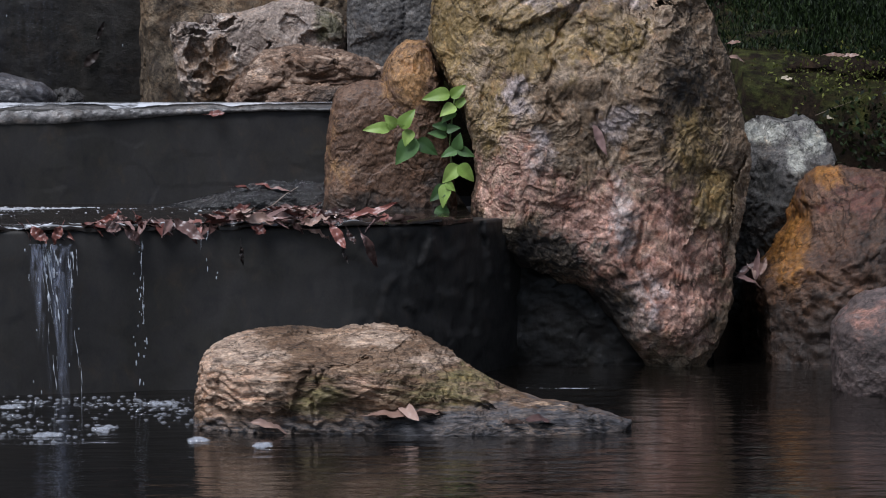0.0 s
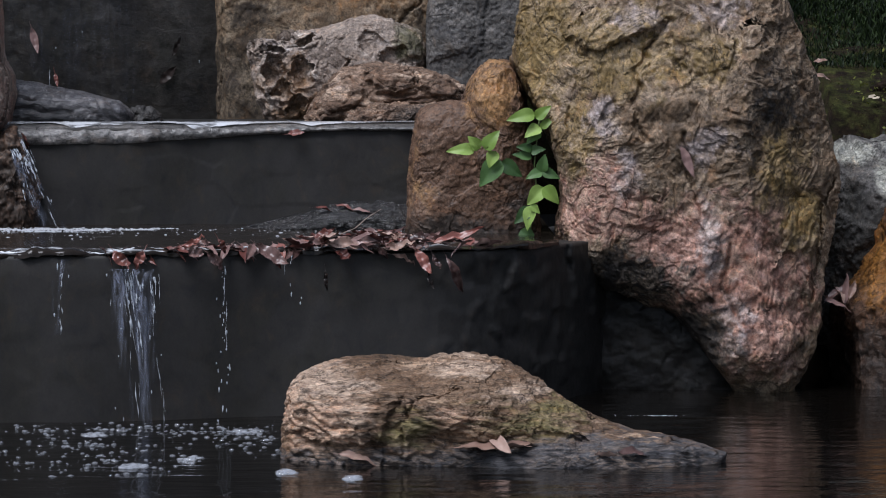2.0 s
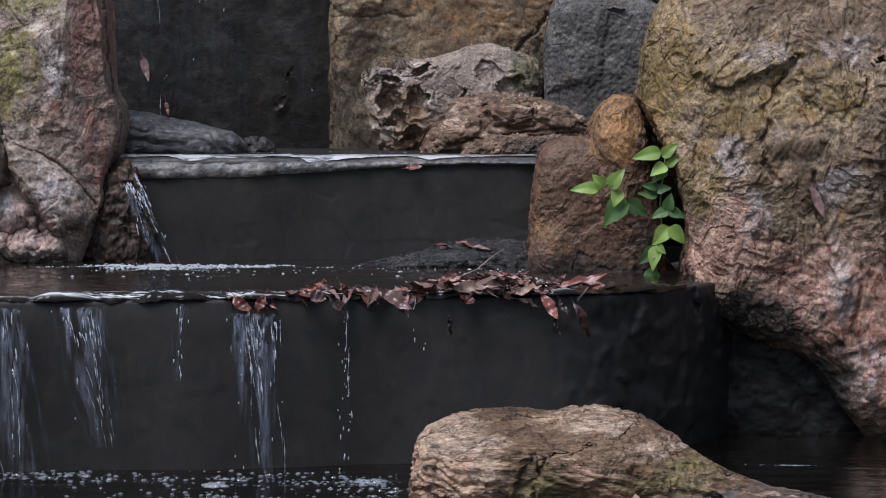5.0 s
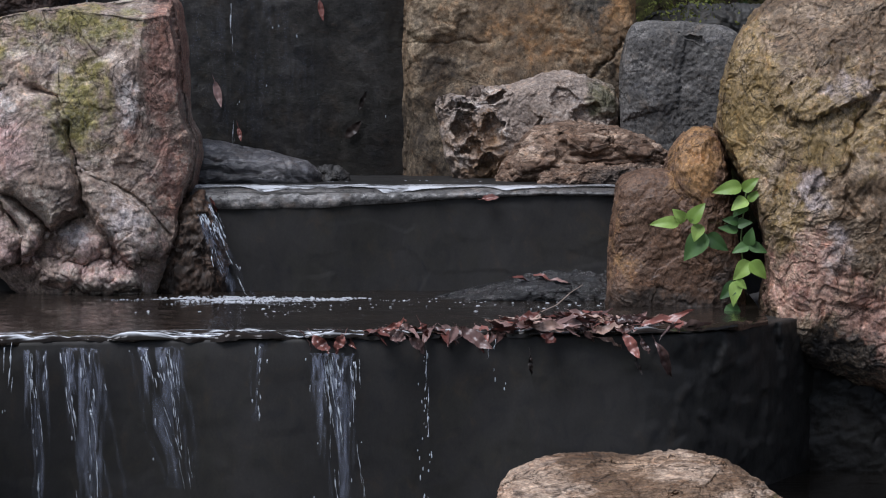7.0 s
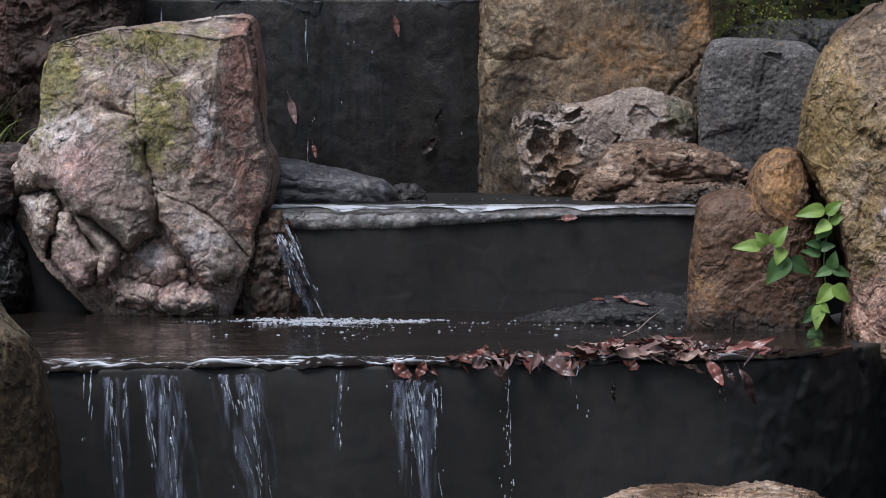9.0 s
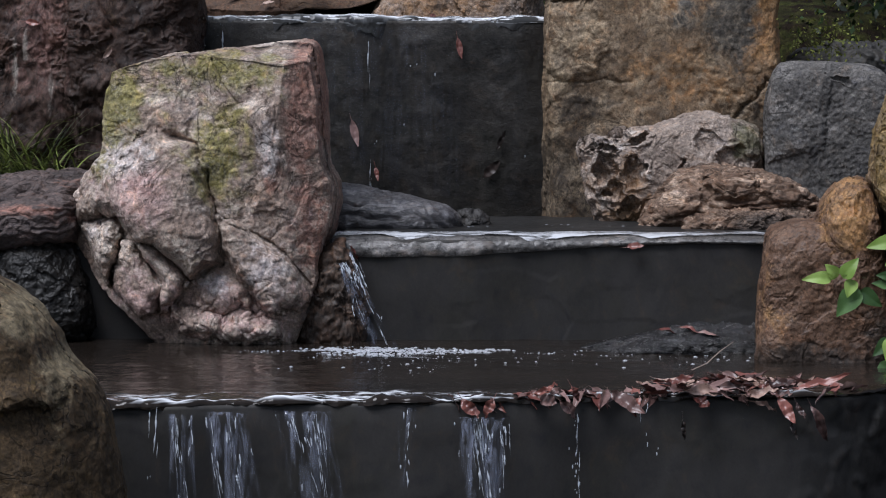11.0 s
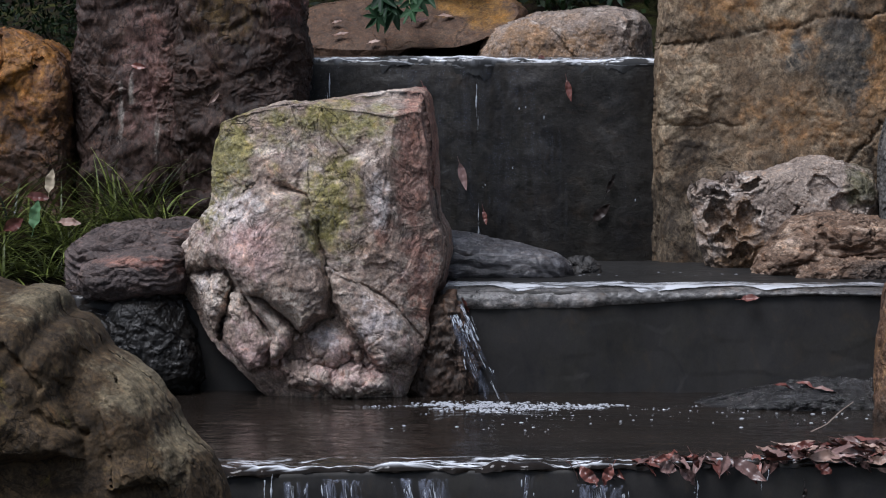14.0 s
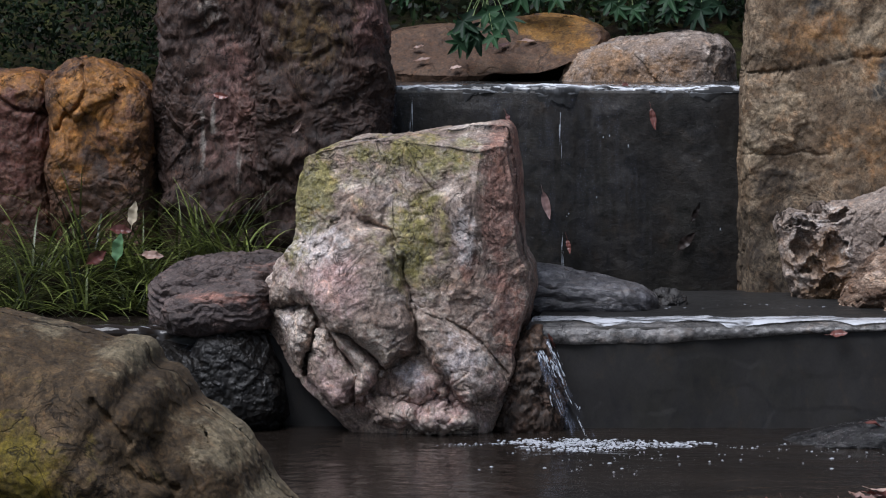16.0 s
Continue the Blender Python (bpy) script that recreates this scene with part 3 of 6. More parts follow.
def ledge_block(name, x0, x1, lip, z0, z1, deep, seed, label, nx=320, nz=80, uneven=1.0, material=None):
    """A dark stone sill: rough front face under a rounded lip, level top behind it."""
    s = np.concatenate([np.linspace(0, 1, nz), 1 + np.linspace(0.02, 1, 30)])
    xs = np.linspace(x0, x1, nx)
    rows = []
    for k in s:
        if k <= 1:
            z = z0 + (z1 - z0) * k
            edge = np.clip((k - 0.9) / 0.1, 0, 1)
            rows.append(np.stack([xs, lip(xs) + 0.02 * (1 - k) + 0.006 * edge ** 2, np.full(nx, z)], -1))
        else:
            rows.append(np.stack([xs, lip(xs) + 0.025 + deep * (k - 1), np.full(nx, z1)], -1))
    p = np.stack(rows).reshape(-1, 3)
    d = 0.005 * fbm(p * (3, 3, 2), 2, seed) + 0.0008 * chips(p * (7, 7, 15) + 0.3 * fbm(p * 6, 3, seed)[:, None], seed + 2) + 0.0006 * fbm(p * (30, 30, 14), 3, seed + 5)
    ragged = smooth_step(p[:, 0], 0.38, 0.62)
    d = d + ragged * (0.014 * chips(p * (6, 6, 8), seed + 21) + 0.01 * chips(p * 17, seed + 22))
    f = np.repeat(np.where(s <= 1, 1, 0.3), nx)
    d = d * uneven
    p[:, 1] -= d * f
    p[:, 2] += 0.2 * d * (1 - f)
    # end faces and back
    ends = []
    for x in (x0, x1):
        q = np.array([[x, lip(x), z0], [x, lip(x) + deep, z0], [x, lip(x) + deep, z1], [x, lip(x), z1]])
        ends.append((q, np.array([[0, 1, 2, 3]])))
    q = np.array([[x0, lip(x0) + deep, z0], [x1, lip(x1) + deep, z0], [x1, lip(x1) + deep, z1], [x0, lip(x0) + deep, z1]])
    v, fc = joined([(p, grid_faces(len(s), nx)), *ends, (q, np.array([[0, 1, 2, 3]]))])
    moss = np.clip(0.25 + 0.5 * fbm(v * 6, 3, seed + 8), 0, 0.6)
    # Painted shade: darker towards the right end, beside the standing boulder.
    return thing(name, v, fc, material or WET_BLACK, label, "stone ledge", kind="structure", attrs={"moss": moss, "ledge_shade": 1.2 * smooth_step(v[:, 0], 0.4, 0.75) * (v[:, 1] < 0.9)})


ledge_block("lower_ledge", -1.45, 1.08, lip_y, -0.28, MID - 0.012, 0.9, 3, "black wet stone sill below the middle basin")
ledge_block("upper_ledge", -0.66, 0.5, slab_y, 0.2, UP - 0.012, 0.7, 7, "black wet stone sill below the upper basin")


def lip_stone(name, x0, x1, lip, level, thick, seed, material, label, nx=420, nu=26):
    """The worn, rounded rim of a slab, its underside ragged."""
    xs, u = np.linspace(x0, x1, nx), np.linspace(0, 1, nu)
    U, X = np.meshgrid(u, xs, indexing="ij")
    h = thick(X) * (1 + 0.1 * vnoise(np.stack([X * 9, 0 * X, 0 * X + seed], -1).reshape(-1, 3), seed).reshape(X.shape))
    a = U * np.pi * 0.62 + np.pi * 0.5
    r = h / 1.37
    P = np.stack([X, lip(X) + 0.047 + 0.055 * np.cos(a), level - r + r * np.sin(a)], -1).reshape(-1, 3)
    d = 0.003 * fbm(P * 26, 4, seed + 2, 0.6)
    P[:, 1] -= d
    return thing(name, P, grid_faces(nu, nx)[:, ::-1], material, label, "stone ledge", kind="structure")


def rim_height(x):
    return 0.05 - 0.032 * smooth_step(x, -0.5, 0.3)


lip_stone("upper_lip", -0.655, 0.47, slab_y, UP - 0.002, rim_height, 19, RIM, "grey mottled rounded rim of the upper sill")


def rim_film(name, x0, x1, lip, level, thick, seed, material, label, nx=520, nu=22):
    """Water in overlapping tongues that slides round the rim of the slab, the sky's reflection painted white."""
    xs, u = np.linspace(x0, x1, nx), np.linspace(0, 1, nu)
    U, X = np.meshgrid(u, xs, indexing="ij")
    beat = xs * 3.4 + 0.45 * vnoise(np.stack([xs * 2.2, 0 * xs, 0 * xs], -1), seed + 5) + 0.3
    f = np.where(beat % 1 < 0.82, (beat % 1) / 0.82, (1 - beat % 1) / 0.18)
    ripple = 0.25 * fbm(np.stack([xs * 34, 0 * xs, 0 * xs], -1), 3, seed)
    start = -0.03 - 0.05 * f
    end = 0.014 + (0.05 * (1 - f) ** 1.5 * (0.75 + 0.25 * np.sin(beat * 2.1)) + 0.004 * ripple) * (1 - 0.6 * smooth_step(xs, -0.1, 0.4))
    C = start[None] + (end - start)[None] * U
    r = thick(X) / 1.37
    a = np.clip(C / 0.045, 0, 1.3)
    y = lip(X) + 0.047 - np.where(C < 0, C, 0.057 * np.sin(a))
    z = level - r + (r + 0.003) * np.cos(a) + 0.0012 * fbm(np.stack([X * 30, C * 60, 0 * X], -1).reshape(-1, 3), 3, seed + 8).reshape(X.shape)
    return thing(name, np.stack([X, y, z], -1).reshape(-1, 3), grid_faces(nu, nx), material, label, "water", kind="structure")


rim_film("rim_water", -0.65, 0.45, slab_y, UP, rim_height, 23, LIP_WATER, "water sliding over the upper rim, the sky's reflection put in as white tongues")


def fall_y(x):
    return 2.08 + 0.012 * np.sin(11 * x) + 0.006 * np.sin(31 * x)


ledge_block("top_ledge", -1.25, -0.08, fall_y, 0.45, TOP - 0.012, 0.6, 11, "black dripping stone wall behind the upper basin", uneven=2.6, material=WALL)


# ---- water sheets ----
def sheet(name, x0, x1, lip, level, back, drop, seed, material, label, nx=420, rip=0.0015, strand=0.004, bend=0.02, froth_glint=(10, 40, 0.35, 0.05), fringe=0.7, sheen=0.03, cut=None, over=0.012, busy=1.0, taper=None):
    """Basin water that slides over its lip and bends down a short way."""
    s = np.concatenate([np.linspace(-back, -0.12, 60, endpoint=False), np.linspace(-0.12, 0, 50, endpoint=False), np.linspace(0, bend * 1.57, 24, endpoint=False),
                        np.linspace(bend * 1.57, bend * 1.57 + drop, 24)])
    xs = np.linspace(x0, x1, nx)
    S, X = np.meshgrid(s, xs, indexing="ij")
    ang = np.clip(S / bend, 0, np.pi / 2)
    run = np.where(S < 0, S, bend * np.sin(ang))
    fall = np.where(S < 0, 0, bend * (1 - np.cos(ang)) + np.maximum(S - bend * 1.5708, 0))
    ragged = np.clip(0.35 + 0.9 * fbm(np.stack([xs * 16, 0 * xs, 0 * xs + seed], -1), 4, seed + 14), 0.0, 1.4)
    fall = np.where(S > bend * 1.5708, bend + (fall - bend) * ragged[None, :], fall)
    if taper:
        fall = np.where(S > 0, fall * (taper[0] + (taper[1] - taper[0]) * (X - x0) / (x1 - x0)) * (1 + 0.12 * vnoise(np.stack([X * 22, 0 * X, 0 * X + seed], -1).reshape(-1, 3), seed + 33).reshape(X.shape)), fall)
    L = lip(X) + 0.004 + 0.008 * vnoise(np.stack([X * 6, 0 * X, 0 * X + seed], -1).reshape(-1, 3), seed).reshape(X.shape)
    P = np.stack([X, L + bend - run - 0.004, level - fall], -1).reshape(-1, 3)
    near = np.exp(-np.maximum(-S, 0) / 0.06).ravel()
    flow = np.stack([X.ravel() * 26 + 6 * S.ravel(), S.ravel() * 9, 0 * X.ravel() + seed], -1)
    thr = fbm(flow, 3, seed) * strand * near
    wav = fbm(np.stack([X.ravel() * 14, P[:, 1] * 34, 0 * X.ravel()], -1), 3, seed + 4) * rip
    n = np.stack([0 * S, -np.sin(ang), np.cos(ang)], -1).reshape(-1, 3)
    sag = 0.005 * vnoise(np.stack([X.ravel() * 9, 0 * X.ravel(), 0 * X.ravel()], -1), seed + 2) * near
    P = P + (thr + wav + sag)[:, None] * n
    # Mask of the painted white: sky glints and foam near the lip.
    fx, fs, limit, wide = froth_glint
    streak = fbm(np.stack([X.ravel() * fx + 3 * S.ravel(), S.ravel() * fs + 0.6 * vnoise(np.stack([X.ravel() * 5, 0 * X.ravel(), 0 * X.ravel()], -1), seed), 0 * X.ravel() + 3.3], -1), 3, seed + 9)
    band = np.exp(-((S.ravel() + 0.4 * wide) / wide) ** 2)
    white = np.clip((streak + 0.9 * band - 0.9 - limit) * 4, 0, 1) * (band > 0.1)
    run_down = fbm(np.stack([X.ravel() * 70, S.ravel() * 12, 0 * X.ravel() + 7.7], -1), 3, seed + 11) + 0.8 * vnoise(np.stack([X.ravel() * 7, 0 * X.ravel(), 0 * X.ravel()], -1), seed + 12)
    white = np.maximum(white, np.clip((run_down - 0.55) * 1.5, 0, 0.8) * (S.ravel() > 0.004) * fringe)
    white = np.maximum(white, sheen * np.clip(0.8 + streak, 0, 1.6) * np.clip(S.ravel() / 0.01 + 1, 0, 1) * np.clip(1.3 - S.ravel() / (bend * 2.0), 0, 1))
    if cut:
        # broken, wavering sky glints, put into the colour as white, gathering towards the bend
        x, c = X.ravel(), S.ravel()
        drift = 1.4 * vnoise(np.stack([x * 4, 0 * x, 0 * x], -1), seed + 41)
        lines = np.clip(1 - np.abs(fbm(np.stack([x * 5.5 * busy + 2.5 * c, c * 30 * busy + drift, 0 * x + 4.4], -1), 4, seed + 42)) * 4.2, 0, 1)
        gather = np.exp(-((np.minimum(c, 0) + 0.025) / 0.14) ** 2) * np.clip(0.62 + 0.4 * (1 - smooth_step(x, -0.35, -0.2)) + 0.7 * vnoise(np.stack([x * 3.1, c * 7, 0 * x], -1), seed + 43), 0, 1.2)
        white = np.maximum(smooth_step(lines * gather, 0.2, 0.46), 0.3 * white if fringe > 0.5 else 0)
        rimmed = np.exp(-((c - 0.002) / (0.006 + 0.005 * vnoise(np.stack([x * 14, 0 * x, 0 * x], -1), seed + 44))) ** 2) * np.clip(0.55 + 1.1 * vnoise(np.stack([x * 8, 0 * x, 0 * x], -1), seed + 45), 0, 1)
        white = np.maximum(white, rimmed) * np.clip(1 - (c - 0.006) / over, 0, 1) * (1 - smooth_step(x, *cut))
    return tagged(new(name, raw_mesh(name, P, grid_faces(*S.shape)[:, ::-1], material, True, {"froth_glint": white})), label, "water", kind="structure")


SLIDE = water_material("sliding_lip_water", (0.03, 0.03, 0.03), (0.06, 0.06, 0.06), 22.0, 0.003, 0.06, (1.0, 0.5, 0.5), froth_glint=True)
SLIDE_UP = water_material("grey_sheen_water", (0.02, 0.019, 0.018), (0.03, 0.029, 0.028), 26.0, 0.004, 0.4, (1.0, 0.7, 0.7), ior=1.2, froth_glint=True)
sheet("water_middle", -1.5, 0.75, lip_y, MID, 1.5, 0.012, 5, WATER_MID, "brown shallow water sliding over the middle lip", froth_glint=(6, 75, -0.16, 0.05), bend=0.016, strand=0.006, fringe=0.25, sheen=0.0, cut=(0.42, 0.56), taper=(0.75, 0.4))
sheet("water_upper", -0.64, 0.46, lambda x: slab_y(x) + 0.075, UP, 0.7, 0.008, 6, SLIDE_UP, "clear shallow water of the upper basin", froth_glint=(8, 30, 3.0, 0.02), bend=0.032, fringe=0.05, sheen=0.0, strand=0.0015, taper=(1.1, 0.45))
sheet("water_top", -1.2, -0.1, fall_y, TOP, 0.5, 0.03, 8, SLIDE, "broken water running over the top lip", strand=0.003, bend=0.018, fringe=0.9, sheen=0.0, cut=(5.0, 6.0), over=0.03, busy=2.6)
wx, wy = np.meshgrid(np.linspace(-6, 6, 240), np.linspace(-5.6, 0.9, 200))
wp = np.stack([wx, wy, 0 * wx + LOW], -1).reshape(-1, 3)
wp[:, 2] += 0.0012 * fbm(wp * (7, 22, 1), 3, 12)
tagged(new("water_pool", raw_mesh("water_pool", wp, grid_faces(*wx.shape), WATER_LOW)), "black still pool water with fine ripples", "water", kind="structure")

# ---- the stones, one by one ----
def rock(name, pieces, material, label, zones=None, group=""):
    v, f = joined(pieces) if isinstance(pieces, list) else pieces
    attrs = {k: spots(v, *b) for k, b in (zones or {}).items()}
    return thing(name, v, f, material, label, "rock", group, attrs=attrs)


POOL_ROCK_OUTLINE = [(0.15, 0.03), (0.153, 0.102), (0.156, 0.14), (0.187, 0.166), (0.23, 0.188), (0.286, 0.197), (0.365, 0.197), (0.407, 0.189), (0.471, 0.197), (0.528, 0.205), (0.563, 0.198), (0.627, 0.17), (0.691, 0.127), (0.762, 0.086), (0.812, 0.063), (0.9, 0.03), (0.92, -0.08), (0.6, -0.12), (0.27, -0.12), (0.15, -0.06)]
rock("flat_pool_rock", [
    stone(POOL_ROCK_OUTLINE,
          -0.72, 0.19, 0.3, 3, (620, 240), 2.8, 0.008, 0.005, 0.003, 2, 1.2, strata=(0.022, 0.0045, 0.28), flake=(7.0, 0.004),
          plates=[([(0.165, 0.05), (0.165, 0.126), (0.205, 0.182), (0.276, 0.188), (0.339, 0.167), (0.388, 0.139), (0.367, 0.097), (0.359, 0.03)], 0.018, 0.05, 0.0, -0.1),
                  ([(0.39, 0.05), (0.4, 0.13), (0.47, 0.17), (0.58, 0.16), (0.7, 0.1), (0.78, 0.05)], 0.015, 0.05, 0.0, 0.0)], cracks=[([(0.4, 0.02), (0.395, 0.08), (0.42, 0.13), (0.5, 0.15)], 0.004, 0.01)]),
    stone([(0.36, 0.0), (0.49, 0.035), (0.66, 0.055), (0.83, 0.06), (0.96, 0.044), (1.1, -0.012), (1.0, -0.06), (0.66, -0.08), (0.4, -0.07)],
          -0.82, 0.13, 0.25, 5, (300, 70), 2.4, 0.008, 0.006, 0.003, 4, 1.4)],
    FRONT, "banded tan rock with a wet dark foot in the pool",
    {"moss": [(0.66, 0.09, 0.16, 0.05, 0.65), (0.4, 0.07, 0.07, 0.05, 0.75)], "pink": [(0.22, 0.1, 0.11, 0.09, 1.1), (0.5, 0.1, 0.06, 0.03, 0.6)], "cream": [(0.24, 0.15, 0.1, 0.04, 1.0), (0.3, 0.1, 0.05, 0.05, 0.7), (0.52, 0.185, 0.08, 0.02, 0.85), (0.64, 0.14, 0.1, 0.02, 0.75)],
     "wet_shade": [(0.75, 0.0, 0.36, 0.055, 1.5), (0.45, -0.01, 0.4, 0.045, 1.4)]})

TALL_BROW = [(0.762, 0.849), (0.8, 0.938), (0.903, 0.952), (0.971, 0.911), (0.999, 0.883), (0.931, 0.835), (0.835, 0.828)]
TALL_FACE = [(1.191, 0.883), (1.245, 0.904), (1.294, 0.849), (1.336, 0.746), (1.247, 0.657), (1.192, 0.712)]
TALL_SHELF = [(1.026, 0.876), (1.108, 0.904), (1.177, 0.863), (1.164, 0.787), (1.082, 0.76), (1.02, 0.808)]
TALL_KNEE = [(1.332, 0.445), (1.371, 0.474), (1.39, 0.445), (1.381, 0.358), (1.323, 0.349), (1.25, 0.3)]
TALL_STREAK = [(1.09, 0.417), (1.139, 0.388), (1.139, 0.281), (1.129, 0.223), (1.032, 0.243), (1.023, 0.301), (1.081, 0.359)]
TALL_TOE = [(1.158, 0.165), (1.246, 0.203), (1.362, 0.164), (1.343, 0.096), (1.246, 0.048), (1.188, 0.097)]
BOULDER_OUTLINE = [(0.64, 0.81), (0.67, 0.97), (0.75, 1.1), (0.84, 1.16), (0.99, 1.23), (1.16, 1.21), (1.27, 1.07), (1.34, 0.9), (1.38, 0.78), (1.42, 0.67), (1.46, 0.48), (1.42, 0.31), (1.4, 0.17), (1.38, 0.07), (1.32, -0.05),
                   (1.2, -0.05), (1.13, 0.06), (1.05, 0.17), (0.93, 0.22), (0.78, 0.28), (0.75, 0.37), (0.77, 0.48), (0.74, 0.62), (0.69, 0.72)]
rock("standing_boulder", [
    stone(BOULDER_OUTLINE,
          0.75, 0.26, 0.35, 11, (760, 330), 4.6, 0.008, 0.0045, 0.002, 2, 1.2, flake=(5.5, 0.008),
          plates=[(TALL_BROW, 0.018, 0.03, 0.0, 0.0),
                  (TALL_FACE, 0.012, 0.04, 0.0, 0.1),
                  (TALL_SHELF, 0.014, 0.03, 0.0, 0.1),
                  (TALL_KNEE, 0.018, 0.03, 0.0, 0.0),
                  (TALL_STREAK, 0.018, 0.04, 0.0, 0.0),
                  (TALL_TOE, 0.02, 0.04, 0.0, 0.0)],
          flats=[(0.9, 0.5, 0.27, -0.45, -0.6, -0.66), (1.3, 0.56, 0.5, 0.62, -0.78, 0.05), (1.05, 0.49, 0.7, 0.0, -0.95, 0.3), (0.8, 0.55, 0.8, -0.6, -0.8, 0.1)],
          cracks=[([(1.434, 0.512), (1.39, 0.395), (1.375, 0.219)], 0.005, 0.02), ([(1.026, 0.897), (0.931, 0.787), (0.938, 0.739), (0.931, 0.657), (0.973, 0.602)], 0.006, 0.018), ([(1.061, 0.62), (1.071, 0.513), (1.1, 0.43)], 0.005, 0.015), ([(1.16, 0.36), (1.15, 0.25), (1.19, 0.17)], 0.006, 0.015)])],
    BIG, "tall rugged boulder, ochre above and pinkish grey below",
    {"pink": [(1.12, 0.33, 0.2, 0.16, 1.1), (0.85, 0.46, 0.11, 0.12, 1.1), (1.25, 0.22, 0.14, 0.2, 1.0), (1.0, 0.38, 0.12, 0.1, 0.9)], "ochre": [(0.9, 0.83, 0.2, 0.14, 0.95), (1.1, 0.8, 0.12, 0.1, 0.8), (1.35, 0.42, 0.06, 0.08, 1.2), (0.72, 0.85, 0.09, 0.25, 1.0), (0.8, 0.62, 0.06, 0.12, 0.8), (1.3, 0.55, 0.1, 0.16, 0.6)],
     "pale": [(1.12, 0.38, 0.04, 0.13, 0.7), (1.18, 0.17, 0.06, 0.1, 0.6), (0.92, 0.53, 0.05, 0.08, 0.6), (1.08, 0.58, 0.05, 0.05, 0.7), (1.13, 0.62, 0.06, 0.03, 0.8), (0.95, 0.9, 0.08, 0.05, 0.6), (0.86, 0.66, 0.05, 0.06, 0.6), (1.15, 0.92, 0.1, 0.04, 0.6)],
     # The two low spots put the undercut's shade into the colour.
     "wet_shade": [(0.88, 0.27, 0.24, 0.1, 0.95), (1.08, 0.13, 0.1, 0.12, 0.9), (1.28, 0.7, 0.1, 0.14, 0.6), (1.2, 0.6, 0.06, 0.1, 0.5)]})
# Shade of the overhang comes from this stone's near-black colour.
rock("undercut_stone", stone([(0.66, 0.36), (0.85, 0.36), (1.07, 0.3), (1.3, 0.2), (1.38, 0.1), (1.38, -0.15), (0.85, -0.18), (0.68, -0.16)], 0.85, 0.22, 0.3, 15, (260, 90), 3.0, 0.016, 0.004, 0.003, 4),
     SHADE, "wet stone under the boulder, its shade put into the colour", {"moss": [(1.0, 0.1, 0.3, 0.2, 0.3)]})
rock("brown_stone", [
    stone([(0.385, 0.36), (0.39, 0.49), (0.405, 0.66), (0.43, 0.69), (0.49, 0.705), (0.56, 0.7), (0.66, 0.66), (0.7, 0.54), (0.72, 0.4), (0.715, 0.28), (0.59, 0.25), (0.4, 0.25)], 0.86, 0.16, 0.2, 21, (420, 160), 5.0, 0.008, 0.003, 0.002, 1, 1.2, flake=(5.0, 0.002)),
    stone([(0.51, 0.55), (0.52, 0.7), (0.55, 0.77), (0.58, 0.805), (0.62, 0.812), (0.66, 0.8), (0.685, 0.73), (0.7, 0.54), (0.69, 0.42), (0.58, 0.42)], 0.84, 0.15, 0.18, 22, (320, 120), 3.0, 0.008, 0.005, 0.0025, 2, 1.2, flake=(8.0, 0.004))],
    BROWN, "squat red-brown stone with a rounded shoulder at the basin's edge",
    {"ochre": [(0.6, 0.74, 0.08, 0.12, 0.75), (0.42, 0.5, 0.05, 0.12, 0.5)], "wet_shade": [(0.5, 0.36, 0.3, 0.07, 1.0), (0.68, 0.4, 0.06, 0.2, 0.8)]})
rock("grey_block", stone([(0.44, 0.66), (0.437, 0.8), (0.437, 0.949), (0.456, 1.035), (0.48, 1.07), (0.625, 1.07), (0.748, 1.058), (0.8, 0.98), (0.8, 0.75), (0.6, 0.64)], 1.9, 0.14, 0.2, 31, (420, 160), 9.0, 0.005, 0.0014, 0.0012, 0, 1.2, pits=(60.0, 0.0025, lambda p: spots(p, (0.6, 0.9, 0.3, 0.3, 1.0))),
                         plates=[([(0.44, 0.8), (0.45, 1.03), (0.6, 1.04), (0.61, 0.9), (0.57, 0.83)], 0.012, 0.05, 0.0, 0.0)], dents=[(0.63, 1.03, 0.03, 0.016, 0.012)]),
     GREY, "squared pitted grey stone set behind the others")
